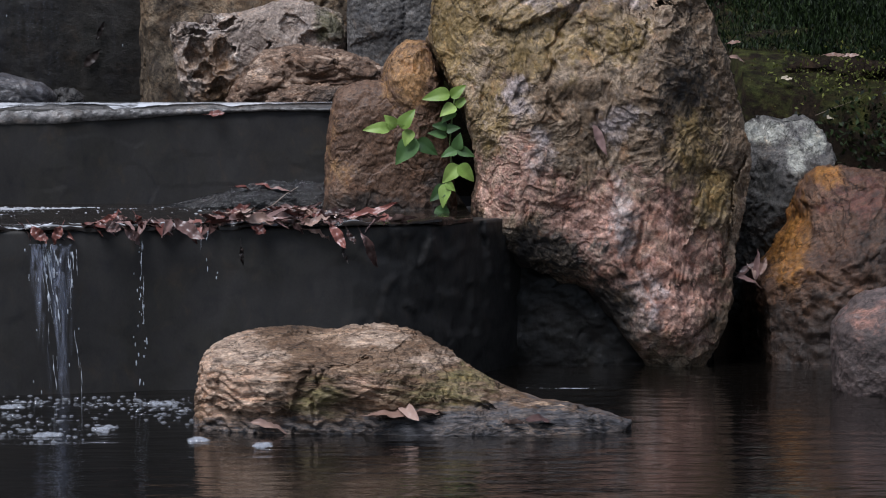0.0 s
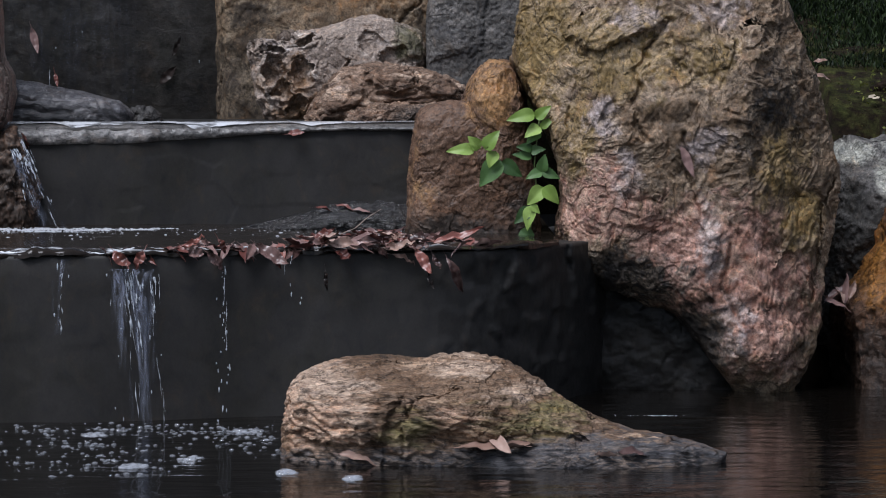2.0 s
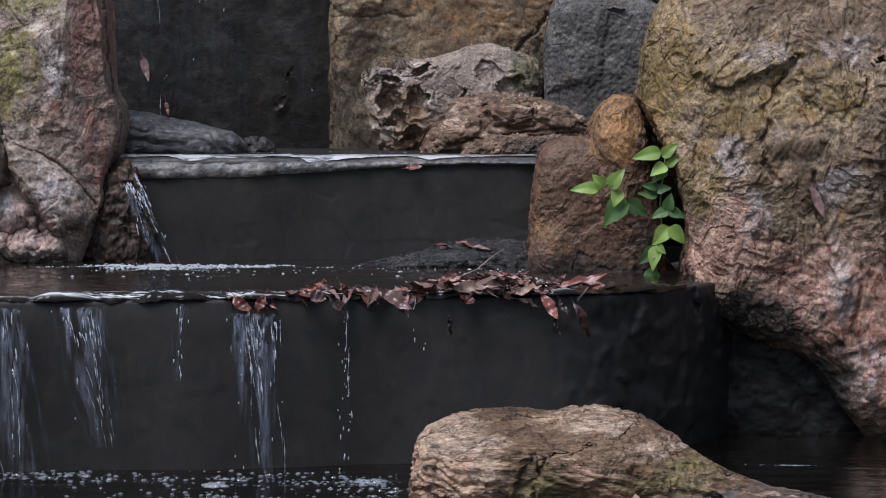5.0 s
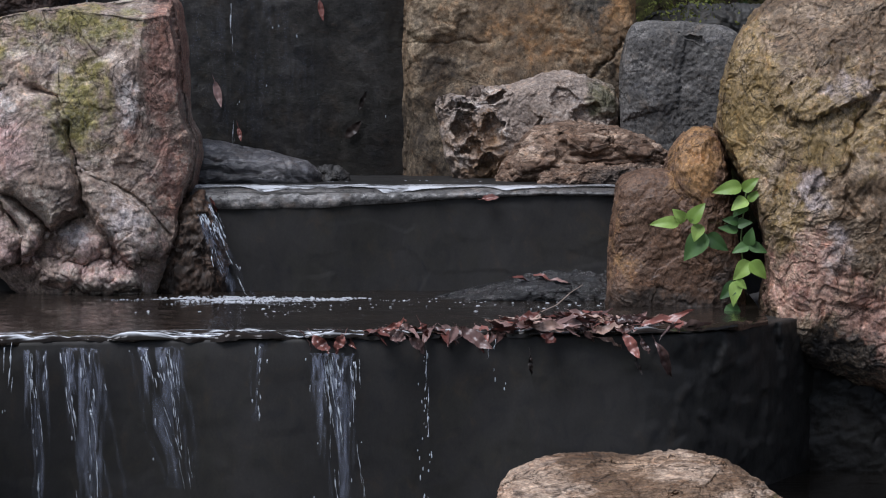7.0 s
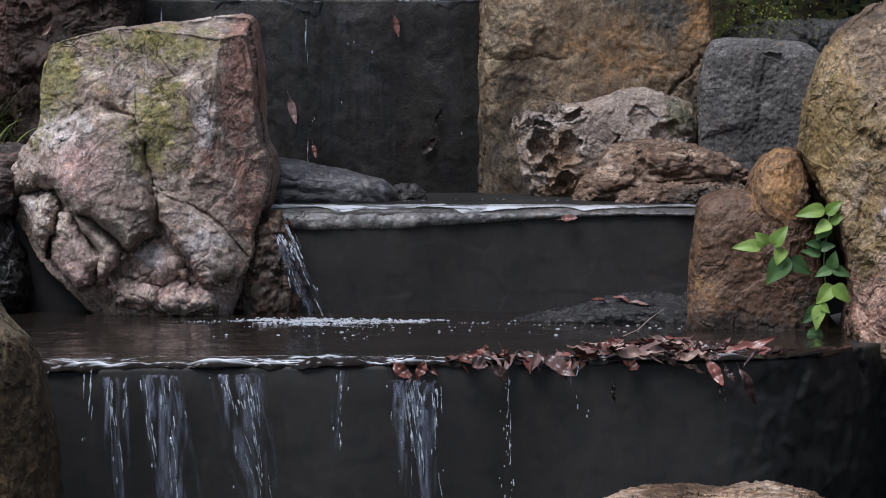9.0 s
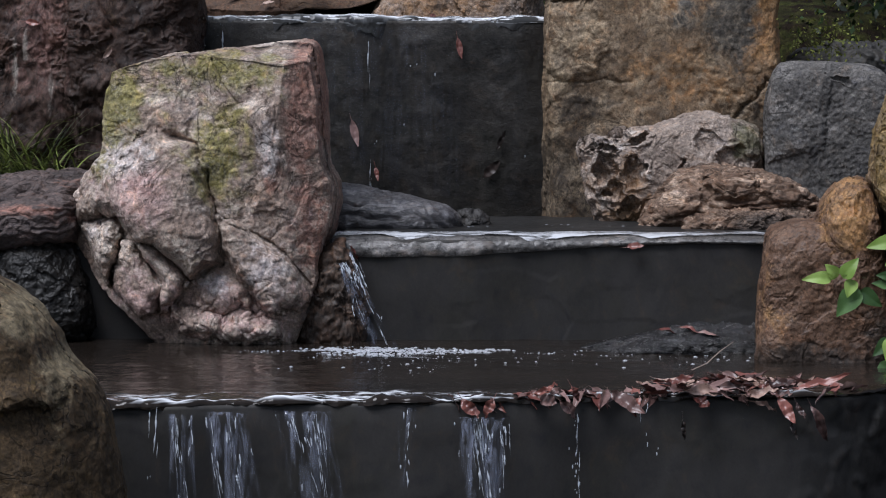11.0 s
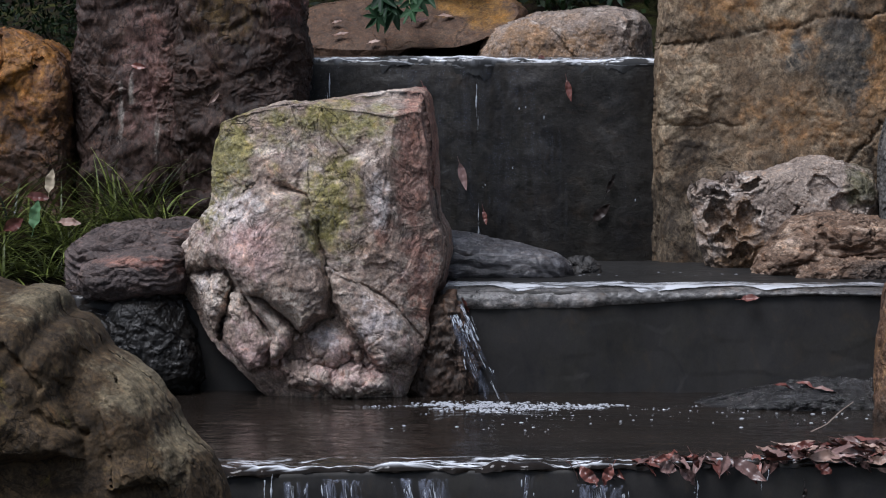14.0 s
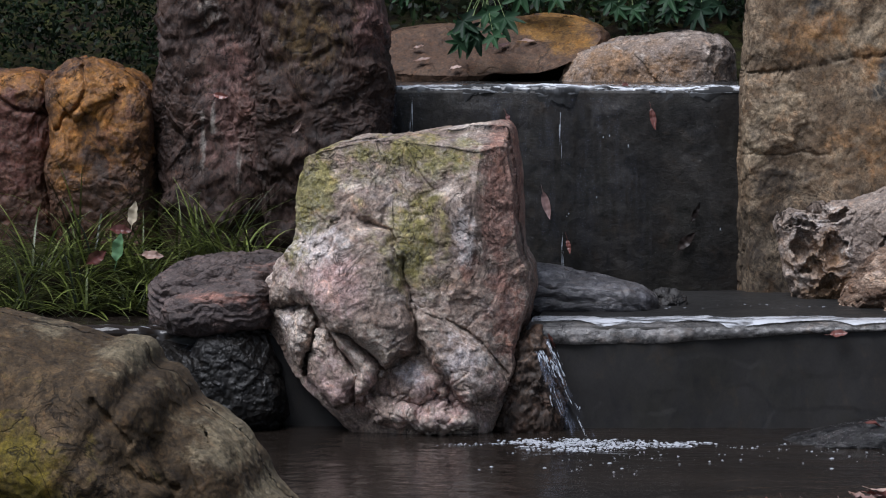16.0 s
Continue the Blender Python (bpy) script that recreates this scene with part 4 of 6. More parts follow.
rock("tan_block", stone([(-0.17, 0.5), (-0.175, 0.93), (-0.165, 1.23), (-0.15, 1.44), (-0.12, 1.6), (0.1, 1.63), (0.4, 1.6), (0.48, 1.5), (0.49, 1.16), (0.485, 0.88), (0.47, 0.5), (0.1, 0.48)], 2.12, 0.16, 0.25, 41, (460, 130), 9.0, 0.009, 0.004, 0.002, 1, 1.0,
                        flake=(4.0, 0.004), plates=[([(-0.15, 1.2), (-0.05, 1.235), (0.016, 1.118), (-0.02, 1.03), (-0.16, 1.025)], 0.014, 0.03, 0.0, 0.0)],
                        cracks=[([(-0.2, 1.012), (-0.036, 1.017), (0.078, 1.015)], 0.003, 0.006), ([(-0.2, 1.205), (-0.081, 1.228), (0.051, 1.25), (0.226, 1.285), (0.5, 1.33)], 0.003, 0.012), ([(0.34, 0.85), (0.36, 0.908), (0.394, 0.961), (0.446, 1.018)], 0.004, 0.014)]),
     TALL, "upright squared block of tan and rust sandstone",
     {"ochre": [(0.42, 1.17, 0.08, 0.16, 1.1), (0.25, 1.03, 0.2, 0.1, 0.45), (0.2, 1.24, 0.08, 0.08, 0.8), (0.05, 1.35, 0.14, 0.12, 0.6)], "grey": [(0.35, 1.2, 0.08, 0.16, 1.1), (0.22, 1.2, 0.05, 0.07, 0.8), (0.05, 1.45, 0.1, 0.15, 0.5)], "wet_shade": [(0.05, 0.75, 0.4, 0.17, 1.2), (-0.06, 0.93, 0.1, 0.06, 0.9), (0.42, 0.9, 0.1, 0.1, 0.8)]})
rock("holed_stone", stone([(-0.074, 0.828), (-0.066, 0.854), (-0.031, 0.876), (-0.005, 0.867), (0.046, 0.872), (0.08, 0.899), (0.132, 0.902), (0.218, 0.931), (0.303, 0.933), (0.363, 0.916), (0.415, 0.89), (0.436, 0.847), (0.436, 0.7), (0.38, 0.6), (0.15, 0.58), (0.0, 0.6), (-0.048, 0.7), (-0.065, 0.776)],
                          1.88, 0.15, 0.16, 51, (560, 240), 3.0, 0.01, 0.004, 0.002, 2, 1.5, flake=(9.0, 0.004),
                          pits=(15.0, 0.012, lambda p: np.clip((0.2 - p[:, 0]) * 6, 0.05, 1)),
                          dents=[(0.004, 0.776, 0.036, 0.04, 0.034), (0.09, 0.777, 0.03, 0.036, 0.03), (-0.042, 0.848, 0.016, 0.014, 0.025), (0.085, 0.865, 0.04, 0.018, 0.045), (0.219, 0.797, 0.014, 0.012, 0.02), (0.03, 0.725, 0.03, 0.022, 0.04), (0.0, 0.836, 0.03, 0.013, 0.035), (0.075, 0.69, 0.03, 0.02, 0.03), (0.29, 0.86, 0.05, 0.02, 0.014), (0.36, 0.81, 0.06, 0.03, 0.02)]),
     SPONGE, "pale eroded stone riddled with holes at one side",
     {"ochre": [(0.05, 0.75, 0.1, 0.12, 0.6), (0.15, 0.66, 0.2, 0.06, 0.9)], "moss": [(0.39, 0.86, 0.05, 0.07, 1.0)]})
rock("orange_flat_stone", stone([(0.095, 0.655), (0.158, 0.737), (0.2, 0.78), (0.275, 0.796), (0.351, 0.794), (0.434, 0.788), (0.51, 0.759), (0.56, 0.726), (0.6, 0.7), (0.54, 0.67), (0.37, 0.64), (0.23, 0.62), (0.12, 0.62)], 1.66, 0.15, 0.12, 61, (460, 160), 2.6, 0.006, 0.003, 0.002, 2, 1.6, strata=(0.034, 0.01, -0.1),
                                plates=[([(0.267, 0.755), (0.284, 0.79), (0.393, 0.79), (0.401, 0.739), (0.335, 0.722)], 0.02, 0.02, 0.0, 0.0), ([(0.405, 0.743), (0.409, 0.785), (0.485, 0.77), (0.57, 0.714), (0.485, 0.706)], 0.024, 0.025, 0.0, 0.0),
                                        ([(0.117, 0.682), (0.167, 0.737), (0.259, 0.751), (0.268, 0.713), (0.184, 0.683)], 0.018, 0.02, 0.0, 0.0)]),
     ORANGE, "flat orange-brown stone with split layers")
rock("small_orange_stone", stone([(0.2, 0.62), (0.217, 0.66), (0.24, 0.676), (0.267, 0.681), (0.284, 0.7), (0.35, 0.703), (0.466, 0.706), (0.56, 0.697), (0.56, 0.6), (0.34, 0.57), (0.22, 0.58)], 1.55, 0.1, 0.1, 63, (320, 110), 2.6, 0.008, 0.008, 0.004, 3, 1.8, flake=(9.0, 0.005)),
     ORANGE, "small orange stone at the edge of the upper basin", {"wet_shade": [(0.45, 0.64, 0.14, 0.06, 1.1), (0.3, 0.6, 0.2, 0.04, 1.0)]})
rock("slate_slab", stone([(-0.85, 0.6), (-0.8, 0.742), (-0.7, 0.757), (-0.62, 0.748), (-0.5, 0.727), (-0.41, 0.703), (-0.36, 0.676), (-0.36, 0.62), (-0.57, 0.59)], 1.52, 0.13, 0.12, 71, (280, 60), 2.6, 0.004, 0.003, 0.002, 0, 1.2, strata=(0.035, 0.006, 0.12)),
     SLATE, "low smooth wet slate lying in the upper basin")
rock("small_wet_stone", stone([(-0.39, 0.62), (-0.38, 0.67), (-0.34, 0.688), (-0.29, 0.668), (-0.27, 0.62)], 1.62, 0.06, 0.06, 73, (140, 40), 2.2, 0.008, 0.006, 0.003, 3, 2.0), WET_BLACK, "small dark wet stone in the upper basin", {"moss": []})
rock("low_wet_stone", stone([(-0.1, 0.365), (0.02, 0.395), (0.16, 0.427), (0.3, 0.44), (0.42, 0.43), (0.5, 0.36), (0.2, 0.34)], 1.0, 0.14, 0.2, 75, (300, 110), 2.4, 0.012, 0.006, 0.004, 3, 1.6), WET_GREY, "low black wet stone awash in the middle basin")

MOSSY_SHOULDER = [(-1.313, 0.710), (-1.286, 0.765), (-1.212, 0.838), (-1.103, 0.901), (-1.067, 0.906), (-1.040, 0.884), (-0.976, 0.866), (-0.959, 0.821), (-0.941, 0.731), (-0.921, 0.660), (-0.922, 0.587), (-0.960, 0.564), (-0.992, 0.542), (-1.014, 0.568), (-1.068, 0.609), (-1.114, 0.626), (-1.168, 0.685), (-1.222, 0.698), (-1.286, 0.670)]
MOSSY_NUB = [(-1.286, 0.670), (-1.222, 0.698), (-1.172, 0.684), (-1.163, 0.648), (-1.182, 0.585), (-1.205, 0.526), (-1.242, 0.557), (-1.273, 0.620)]
MOSSY_WEDGE = [(-1.159, 0.639), (-1.123, 0.622), (-1.069, 0.541), (-1.078, 0.459), (-1.124, 0.440), (-1.205, 0.521), (-1.178, 0.585)]
MOSSY_CHEEK = [(-1.114, 0.626), (-1.068, 0.609), (-1.005, 0.559), (-0.992, 0.533), (-1.042, 0.478), (-1.069, 0.441), (-1.073, 0.541)]
MOSSY_FLANK = [(-0.928, 0.700), (-0.869, 0.682), (-0.833, 0.651), (-0.761, 0.607), (-0.716, 0.544), (-0.689, 0.500), (-0.717, 0.454), (-0.770, 0.481), (-0.789, 0.453), (-0.834, 0.498), (-0.860, 0.534), (-0.887, 0.552), (-0.905, 0.579), (-0.919, 0.624)]
MOSSY_KNOB = [(-0.983, 0.542), (-0.933, 0.565), (-0.887, 0.552), (-0.851, 0.534), (-0.843, 0.480), (-0.888, 0.470), (-0.942, 0.470), (-0.978, 0.478)]
MOSSY_FOOT = [(-1.042, 0.478), (-0.978, 0.474), (-0.888, 0.461), (-0.834, 0.453), (-0.771, 0.445), (-0.766, 0.400), (-0.888, 0.380), (-1.033, 0.414)]
MOSSY_SCAR = [(-1.13, 0.9), (-1.04, 0.985), (-0.98, 0.93), (-0.99, 0.88), (-1.05, 0.9)]
MOSSY_SPUR = [(-0.85, 0.95), (-0.78, 0.97), (-0.765, 0.72), (-0.84, 0.7), (-0.82, 0.83)]
rock("mossy_boulder", stone(
    [(-1.199, 1.054), (-1.094, 1.086), (-0.939, 1.105), (-0.731, 1.136), (-0.702, 1.118), (-0.686, 0.979), (-0.678, 0.808), (-0.655, 0.772), (-0.651, 0.709), (-0.673, 0.636), (-0.682, 0.582), (-0.678, 0.527), (-0.714, 0.445), (-0.769, 0.340), (-1.043, 0.336), (-1.098, 0.377), (-1.144, 0.422), (-1.226, 0.503), (-1.285, 0.594), (-1.331, 0.667), (-1.326, 0.713), (-1.298, 0.759), (-1.233, 0.823), (-1.214, 0.886), (-1.214, 0.959), (-1.199, 1.023)],
    1.22, 0.2, 0.25, 81, (620, 260), 9.0, 0.006, 0.0025, 0.0014, 0, 1.2,
    flats=[(-0.775, 1.02, 0.9, 0.55, -0.83, 0.05), (-0.95, 1.04, 0.95, -0.1, -0.98, 0.16), (-1.19, 1.06, 0.98, -0.6, -0.8, 0.0), (-0.95, 1.05, 1.085, 0.05, -0.3, 0.95)],
    flake=(6.0, 0.0045), lumps=(21.0, 0.016, lambda p: spots(p, (-0.9, 0.47, 0.15, 0.09, 1.0))),
    plates=[(MOSSY_SHOULDER, 0.085, 0.06, 0.0, -0.13),
            (MOSSY_NUB, 0.075, 0.05, 0.0, -0.1),
            (MOSSY_WEDGE, 0.06, 0.04, 0.1, 0.0),
            (MOSSY_CHEEK, 0.06, 0.03, -0.1, 0.0),
            (MOSSY_FLANK, 0.06, 0.045, -0.12, -0.1),
            (MOSSY_KNOB, 0.04, 0.05, 0.0, 0.0),
            (MOSSY_FOOT, 0.05, 0.045, 0.0, 0.0),
            (MOSSY_SCAR, 0.013, 0.03, 0.0, 0.0),
            (MOSSY_SPUR, 0.012, 0.03, 0.0, 0.0)],
    cracks=[([(-1.040, 0.893), (-0.976, 0.875), (-0.941, 0.740), (-0.928, 0.695), (-0.919, 0.587), (-0.987, 0.542)], 0.003, 0.016), ([(-0.928, 0.700), (-0.833, 0.651), (-0.761, 0.607), (-0.689, 0.518)], 0.003, 0.013), ([(-0.948, 1.085), (-0.922, 1.027), (-0.877, 0.974)], 0.0025, 0.007)]),
    LEFT, "broken pinkish grey boulder with moss on its flat upper face",
    {"moss": [(-1.18, 0.98, 0.08, 0.16, 0.85), (-0.92, 0.86, 0.09, 0.17, 0.78), (-1.2, 0.86, 0.06, 0.1, 0.9), (-0.9, 1.05, 0.22, 0.06, 0.75), (-0.98, 0.84, 0.06, 0.05, 0.6), (-1.05, 1.0, 0.1, 0.07, 0.45)],
     "pink": [(-1.12, 0.76, 0.12, 0.1, 0.8), (-0.86, 0.46, 0.2, 0.1, 0.6), (-1.1, 0.5, 0.12, 0.1, 0.6)], "rust": [(-0.715, 0.98, 0.05, 0.22, 1.2), (-0.7, 0.68, 0.06, 0.14, 0.9), (-0.79, 0.8, 0.03, 0.1, 0.6)],
     "pale": [(-1.16, 0.84, 0.1, 0.05, 0.8), (-0.8, 0.86, 0.03, 0.1, 0.8), (-0.8, 0.57, 0.08, 0.08, 0.6), (-1.23, 0.66, 0.05, 0.04, 0.6), (-0.93, 0.53, 0.06, 0.04, 0.7)]})
rock("dark_foot_stone", stone([(-0.76, 0.3), (-0.72, 0.56), (-0.675, 0.66), (-0.63, 0.64), (-0.585, 0.56), (-0.565, 0.45), (-0.56, 0.3)], 1.16, 0.1, 0.12, 88, (200, 60), 3.0, 0.01, 0.01, 0.005, 4, 1.5), BROWN, "dark wet stone beside the little side fall", {"wet_shade": [(-0.65, 0.45, 0.2, 0.3, 0.75)], "ochre": []})
rock("flat_grey_stone", stone([(-1.640, 0.648), (-1.632, 0.732), (-1.546, 0.775), (-1.433, 0.794), (-1.305, 0.792), (-1.235, 0.780), (-1.236, 0.595), (-1.463, 0.565), (-1.620, 0.592)], 1.3, 0.15, 0.16, 91, (340, 120), 2.6, 0.008, 0.003, 0.002, 1, 1.3, strata=(0.035, 0.012, 0.12), flake=(6.0, 0.008)), PINK, "flat dark grey stone beside the grass", {"pink": [(-1.3, 0.77, 0.1, 0.02, 0.35)]})
rock("flat_pink_stone", stone([(-1.575, 0.620), (-1.566, 0.676), (-1.521, 0.715), (-1.423, 0.738), (-1.325, 0.746), (-1.284, 0.730), (-1.284, 0.623), (-1.382, 0.608), (-1.508, 0.607)], 1.14, 0.13, 0.12, 92, (300, 110), 2.6, 0.007, 0.003, 0.002, 1, 1.5, strata=(0.024, 0.005, 0.1), flake=(7.0, 0.004)), PINK, "low pinkish stone with a dark wet foot at the water's edge", {"pink": [(-1.4, 0.705, 0.13, 0.02, 0.6), (-1.3, 0.69, 0.06, 0.02, 0.5)]})
# Both channel stones carry painted shade in their colour.
rock("channel_stone", stone([(-1.520, 0.373), (-1.491, 0.554), (-1.455, 0.616), (-1.378, 0.634), (-1.302, 0.632), (-1.268, 0.556), (-1.241, 0.391), (-1.353, 0.334)], 1.1, 0.1, 0.12, 93, (260, 100), 2.8, 0.01, 0.005, 0.003, 3, 1.5), SHADE, "wet stone below the side channel, darkened in colour for shade", {"moss": []})
rock("channel_stone", stone([(-1.72, 0.42), (-1.7, 0.56), (-1.6, 0.6), (-1.48, 0.58), (-1.42, 0.5), (-1.44, 0.3), (-1.66, 0.3)], 1.08, 0.1, 0.12, 94, (220, 90), 2.8, 0.01, 0.005, 0.003, 3, 1.5), SHADE, "wet stone in the side channel, its shade put into the colour", {"moss": []})
rock("olive_boulder", stone(
    [(-2.000, 0.300), (-1.970, 0.700), (-1.850, 0.860), (-1.680, 0.874), (-1.570, 0.854), (-1.490, 0.840), (-1.434, 0.825), (-1.347, 0.807), (-1.293, 0.789), (-1.266, 0.802), (-1.220, 0.789), (-1.213, 0.742), (-1.175, 0.737), (-1.154, 0.708), (-1.138, 0.676),
     (-1.101, 0.659), (-1.047, 0.624), (-1.010, 0.571), (-0.989, 0.523), (-0.934, 0.479), (-0.907, 0.417), (-0.886, 0.307), (-0.860, 0.000), (-0.900, -0.200), (-1.900, -0.200)],
    -0.64, 0.3, 0.3, 101, (520, 240), 2.6, 0.009, 0.0015, 0.002, 1, 1.0, flake=(4.5, 0.0035),
    plates=[([(-1.570, 0.888), (-1.436, 0.882), (-1.394, 0.869), (-1.346, 0.846), (-1.277, 0.815), (-1.214, 0.794), (-1.188, 0.750), (-1.151, 0.719), (-1.141, 0.672), (-1.184, 0.614), (-1.142, 0.540), (-1.122, 0.488), (-1.577, 0.481)], 0.09, 0.12, 0.0, -0.06),
            ([(-1.270, 0.828), (-1.251, 0.841), (-1.214, 0.842), (-1.168, 0.823), (-1.163, 0.797), (-1.198, 0.789), (-1.235, 0.802)], 0.06, 0.05, 0.0, 0.0),
            ([(-1.108, 0.700), (-1.066, 0.703), (-1.023, 0.688), (-0.981, 0.651), (-0.947, 0.599), (-0.939, 0.546), (-0.972, 0.429), (-1.079, 0.427), (-1.110, 0.565), (-1.083, 0.608), (-1.119, 0.665)], 0.05, 0.06, 0.0, 0.0)],
    cracks=[([(-1.263, 0.697), (-1.231, 0.660), (-1.205, 0.629)], 0.007, 0.02), ([(-1.206, 0.587), (-1.174, 0.556), (-1.137, 0.546)], 0.006, 0.018)]),
    BOULDER, "big rounded olive-brown boulder with yellow moss patches",
    {"moss": [(-1.4, 0.55, 0.12, 0.12, 0.9), (-1.41, 0.5, 0.05, 0.04, 1.3), (-1.5, 0.62, 0.1, 0.1, 0.8), (-1.33, 0.62, 0.07, 0.07, 0.5), (-1.36, 0.42, 0.1, 0.08, 0.7)], "pale": [(-1.04, 0.63, 0.1, 0.07, 0.9), (-1.22, 0.79, 0.08, 0.05, 0.9), (-0.97, 0.52, 0.05, 0.1, 0.7), (-1.38, 0.83, 0.08, 0.03, 0.7), (-1.14, 0.74, 0.04, 0.04, 0.7)]})
rock("rust_boulder", stone([(-2.5, 1.1), (-2.3, 1.25), (-2.15, 1.245), (-2.06, 1.235), (-2.02, 1.19), (-2.0, 1.05), (-1.99, 0.6), (-2.45, 0.6)], 1.98, 0.15, 0.25, 111, (300, 110), 4.0, 0.012, 0.006, 0.003, 4, flake=(4.0, 0.008), cracks=[([(-2.2, 1.2), (-2.12, 1.14), (-2.0, 1.12)], 0.006, 0.02)]), RUST, "rust-red boulder behind the grass",
     {"red": [(-2.1, 1.05, 0.2, 0.2, 0.8)], "ochre": [(-2.1, 1.2, 0.1, 0.05, 1.0)], "wet_shade": []})
rock("amber_boulder", stone([(-2.033, 1.215), (-1.95, 1.272), (-1.885, 1.266), (-1.787, 1.218), (-1.739, 1.175), (-1.73, 0.969), (-1.74, 0.6), (-2.02, 0.6), (-2.01, 1.1)], 1.95, 0.15, 0.2, 112, (320, 120), 4.5, 0.01, 0.005, 0.003, 3, flake=(4.0, 0.007),
                            plates=[([(-1.96, 1.235), (-1.868, 1.24), (-1.8, 1.205), (-1.89, 1.141), (-1.934, 1.109), (-1.98, 1.16)], 0.02, 0.03, 0.0, -0.2)], cracks=[([(-1.93, 1.26), (-1.91, 1.2), (-1.94, 1.14), (-2.0, 1.09)], 0.005, 0.02)]),
     RUST, "amber and brown boulder behind the grass",
     {"ochre": [(-1.88, 1.18, 0.16, 0.12, 0.85), (-1.95, 1.08, 0.1, 0.2, 0.7), (-1.8, 1.05, 0.1, 0.14, 0.5)], "red": [(-1.8, 1.08, 0.1, 0.12, 0.4)], "wet_shade": [(-1.83, 0.95, 0.2, 0.12, 0.5)]})
rock("dark_tall_stone", [
    stone([(-1.72, 1.66), (-1.76, 1.43), (-1.755, 1.2), (-1.745, 0.97), (-1.72, 0.55), (-1.4, 0.55), (-1.4, 1.12), (-1.4, 1.46), (-1.44, 1.67)], 2.05, 0.18, 0.2, 121, (400, 150), 4.5, 0.016, 0.008, 0.003, 2, flake=(5.0, 0.012)),
    stone([(-1.48, 1.67), (-1.22, 1.66), (-1.14, 1.49), (-1.12, 1.35), (-1.095, 1.22), (-1.105, 1.07), (-1.12, 0.55), (-1.48, 0.55), (-1.49, 1.12)], 2.0, 0.2, 0.25, 122, (400, 150), 4.5, 0.018, 0.008, 0.003, 2, flake=(5.0, 0.012))],
    DARK, "tall dark purplish stone with pale mineral streaks",
    {"pink": [(-1.53, 1.15, 0.1, 0.25, 0.7), (-1.14, 1.36, 0.06, 0.08, 0.9)], "ochre": [(-1.3, 1.35, 0.12, 0.15, 0.6)], "chalk": [(-1.6, 1.05, 0.012, 0.1, 0.7), (-1.57, 1.12, 0.01, 0.06, 0.7), (-1.58, 1.4, 0.04, 0.05, 0.5), (-1.5, 1.0, 0.01, 0.12, 0.5)]})
rock("brown_ledge", stone([(-1.3, 1.1), (-1.25, 1.3), (-1.2, 1.335), (-1.075, 1.351), (-0.982, 1.358), (-0.882, 1.373), (-0.759, 1.387), (-0.652, 1.375), (-0.583, 1.348), (-0.549, 1.319), (-0.56, 1.26), (-0.66, 1.235), (-0.844, 1.235), (-0.9, 1.16), (-1.2, 1.1)], 2.75, 0.3, 0.4, 131, (360, 120), 2.2, 0.01, 0.004, 0.002, 1, flats=[(-0.9, 2.52, 1.22, 0.0, -0.62, 0.78)], flake=(4.0, 0.002)),
     LEDGE, "broad brown flat-topped ledge stone above the top fall", {"ochre": [(-0.72, 1.35, 0.14, 0.05, 1.1), (-0.66, 1.3, 0.08, 0.05, 0.8)]})
rock("speckled_stone", stone([(-0.72, 1.1), (-0.69, 1.2), (-0.66, 1.262), (-0.592, 1.298), (-0.478, 1.313), (-0.366, 1.33), (-0.283, 1.331), (-0.223, 1.315), (-0.193, 1.275), (-0.18, 1.1)], 2.62, 0.16, 0.2, 133, (340, 120), 2.8, 0.008, 0.005, 0.003, 2, flake=(7.0, 0.003)), SPONGE, "rounded grey-brown speckled stone above the top fall", {"ochre": [(-0.5, 1.22, 0.3, 0.1, 0.75)], "moss": []})
rock("pale_top_stone", stone([(1.435, 0.15), (1.45, 0.47), (1.475, 0.58), (1.52, 0.602), (1.59, 0.582), (1.65, 0.597), (1.705, 0.55), (1.735, 0.48), (1.74, 0.3), (1.74, 0.05), (1.44, 0.05)], 1.12, 0.16, 0.2, 141, (280, 80), 3.2, 0.014, 0.01, 0.005, 6), GREY, "grey stone with a pale lichen crust on top", {"lichen": [(1.53, 0.57, 0.09, 0.035, 0.9), (1.66, 0.55, 0.05, 0.05, 0.8), (1.6, 0.5, 0.03, 0.08, 0.6)], "dim": [(1.52, 0.45, 0.06, 0.06, 0.9), (1.55, 0.3, 0.25, 0.16, 1.2)]})
rock("rust_shore_stone", stone([(1.42, -0.12), (1.435, 0.11), (1.475, 0.21), (1.54, 0.27), (1.59, 0.35), (1.62, 0.45), (1.67, 0.49), (1.8, 0.475), (2.02, 0.42), (2.2, 0.22), (2.2, -0.15), (1.7, -0.2)], 0.88, 0.3, 0.3, 143, (340, 100), 2.8, 0.016, 0.008, 0.005, 6), RUST, "rust-brown stone with an orange edge at the pool's side",
     {"ochre": [(1.55, 0.32, 0.06, 0.15, 1.0), (1.66, 0.46, 0.06, 0.04, 0.8)], "red": [(1.75, 0.4, 0.15, 0.08, 0.6)], "wet_shade": [(1.65, 0.03, 0.3, 0.17, 1.1), (1.85, 0.25, 0.16, 0.2, 0.8)]})
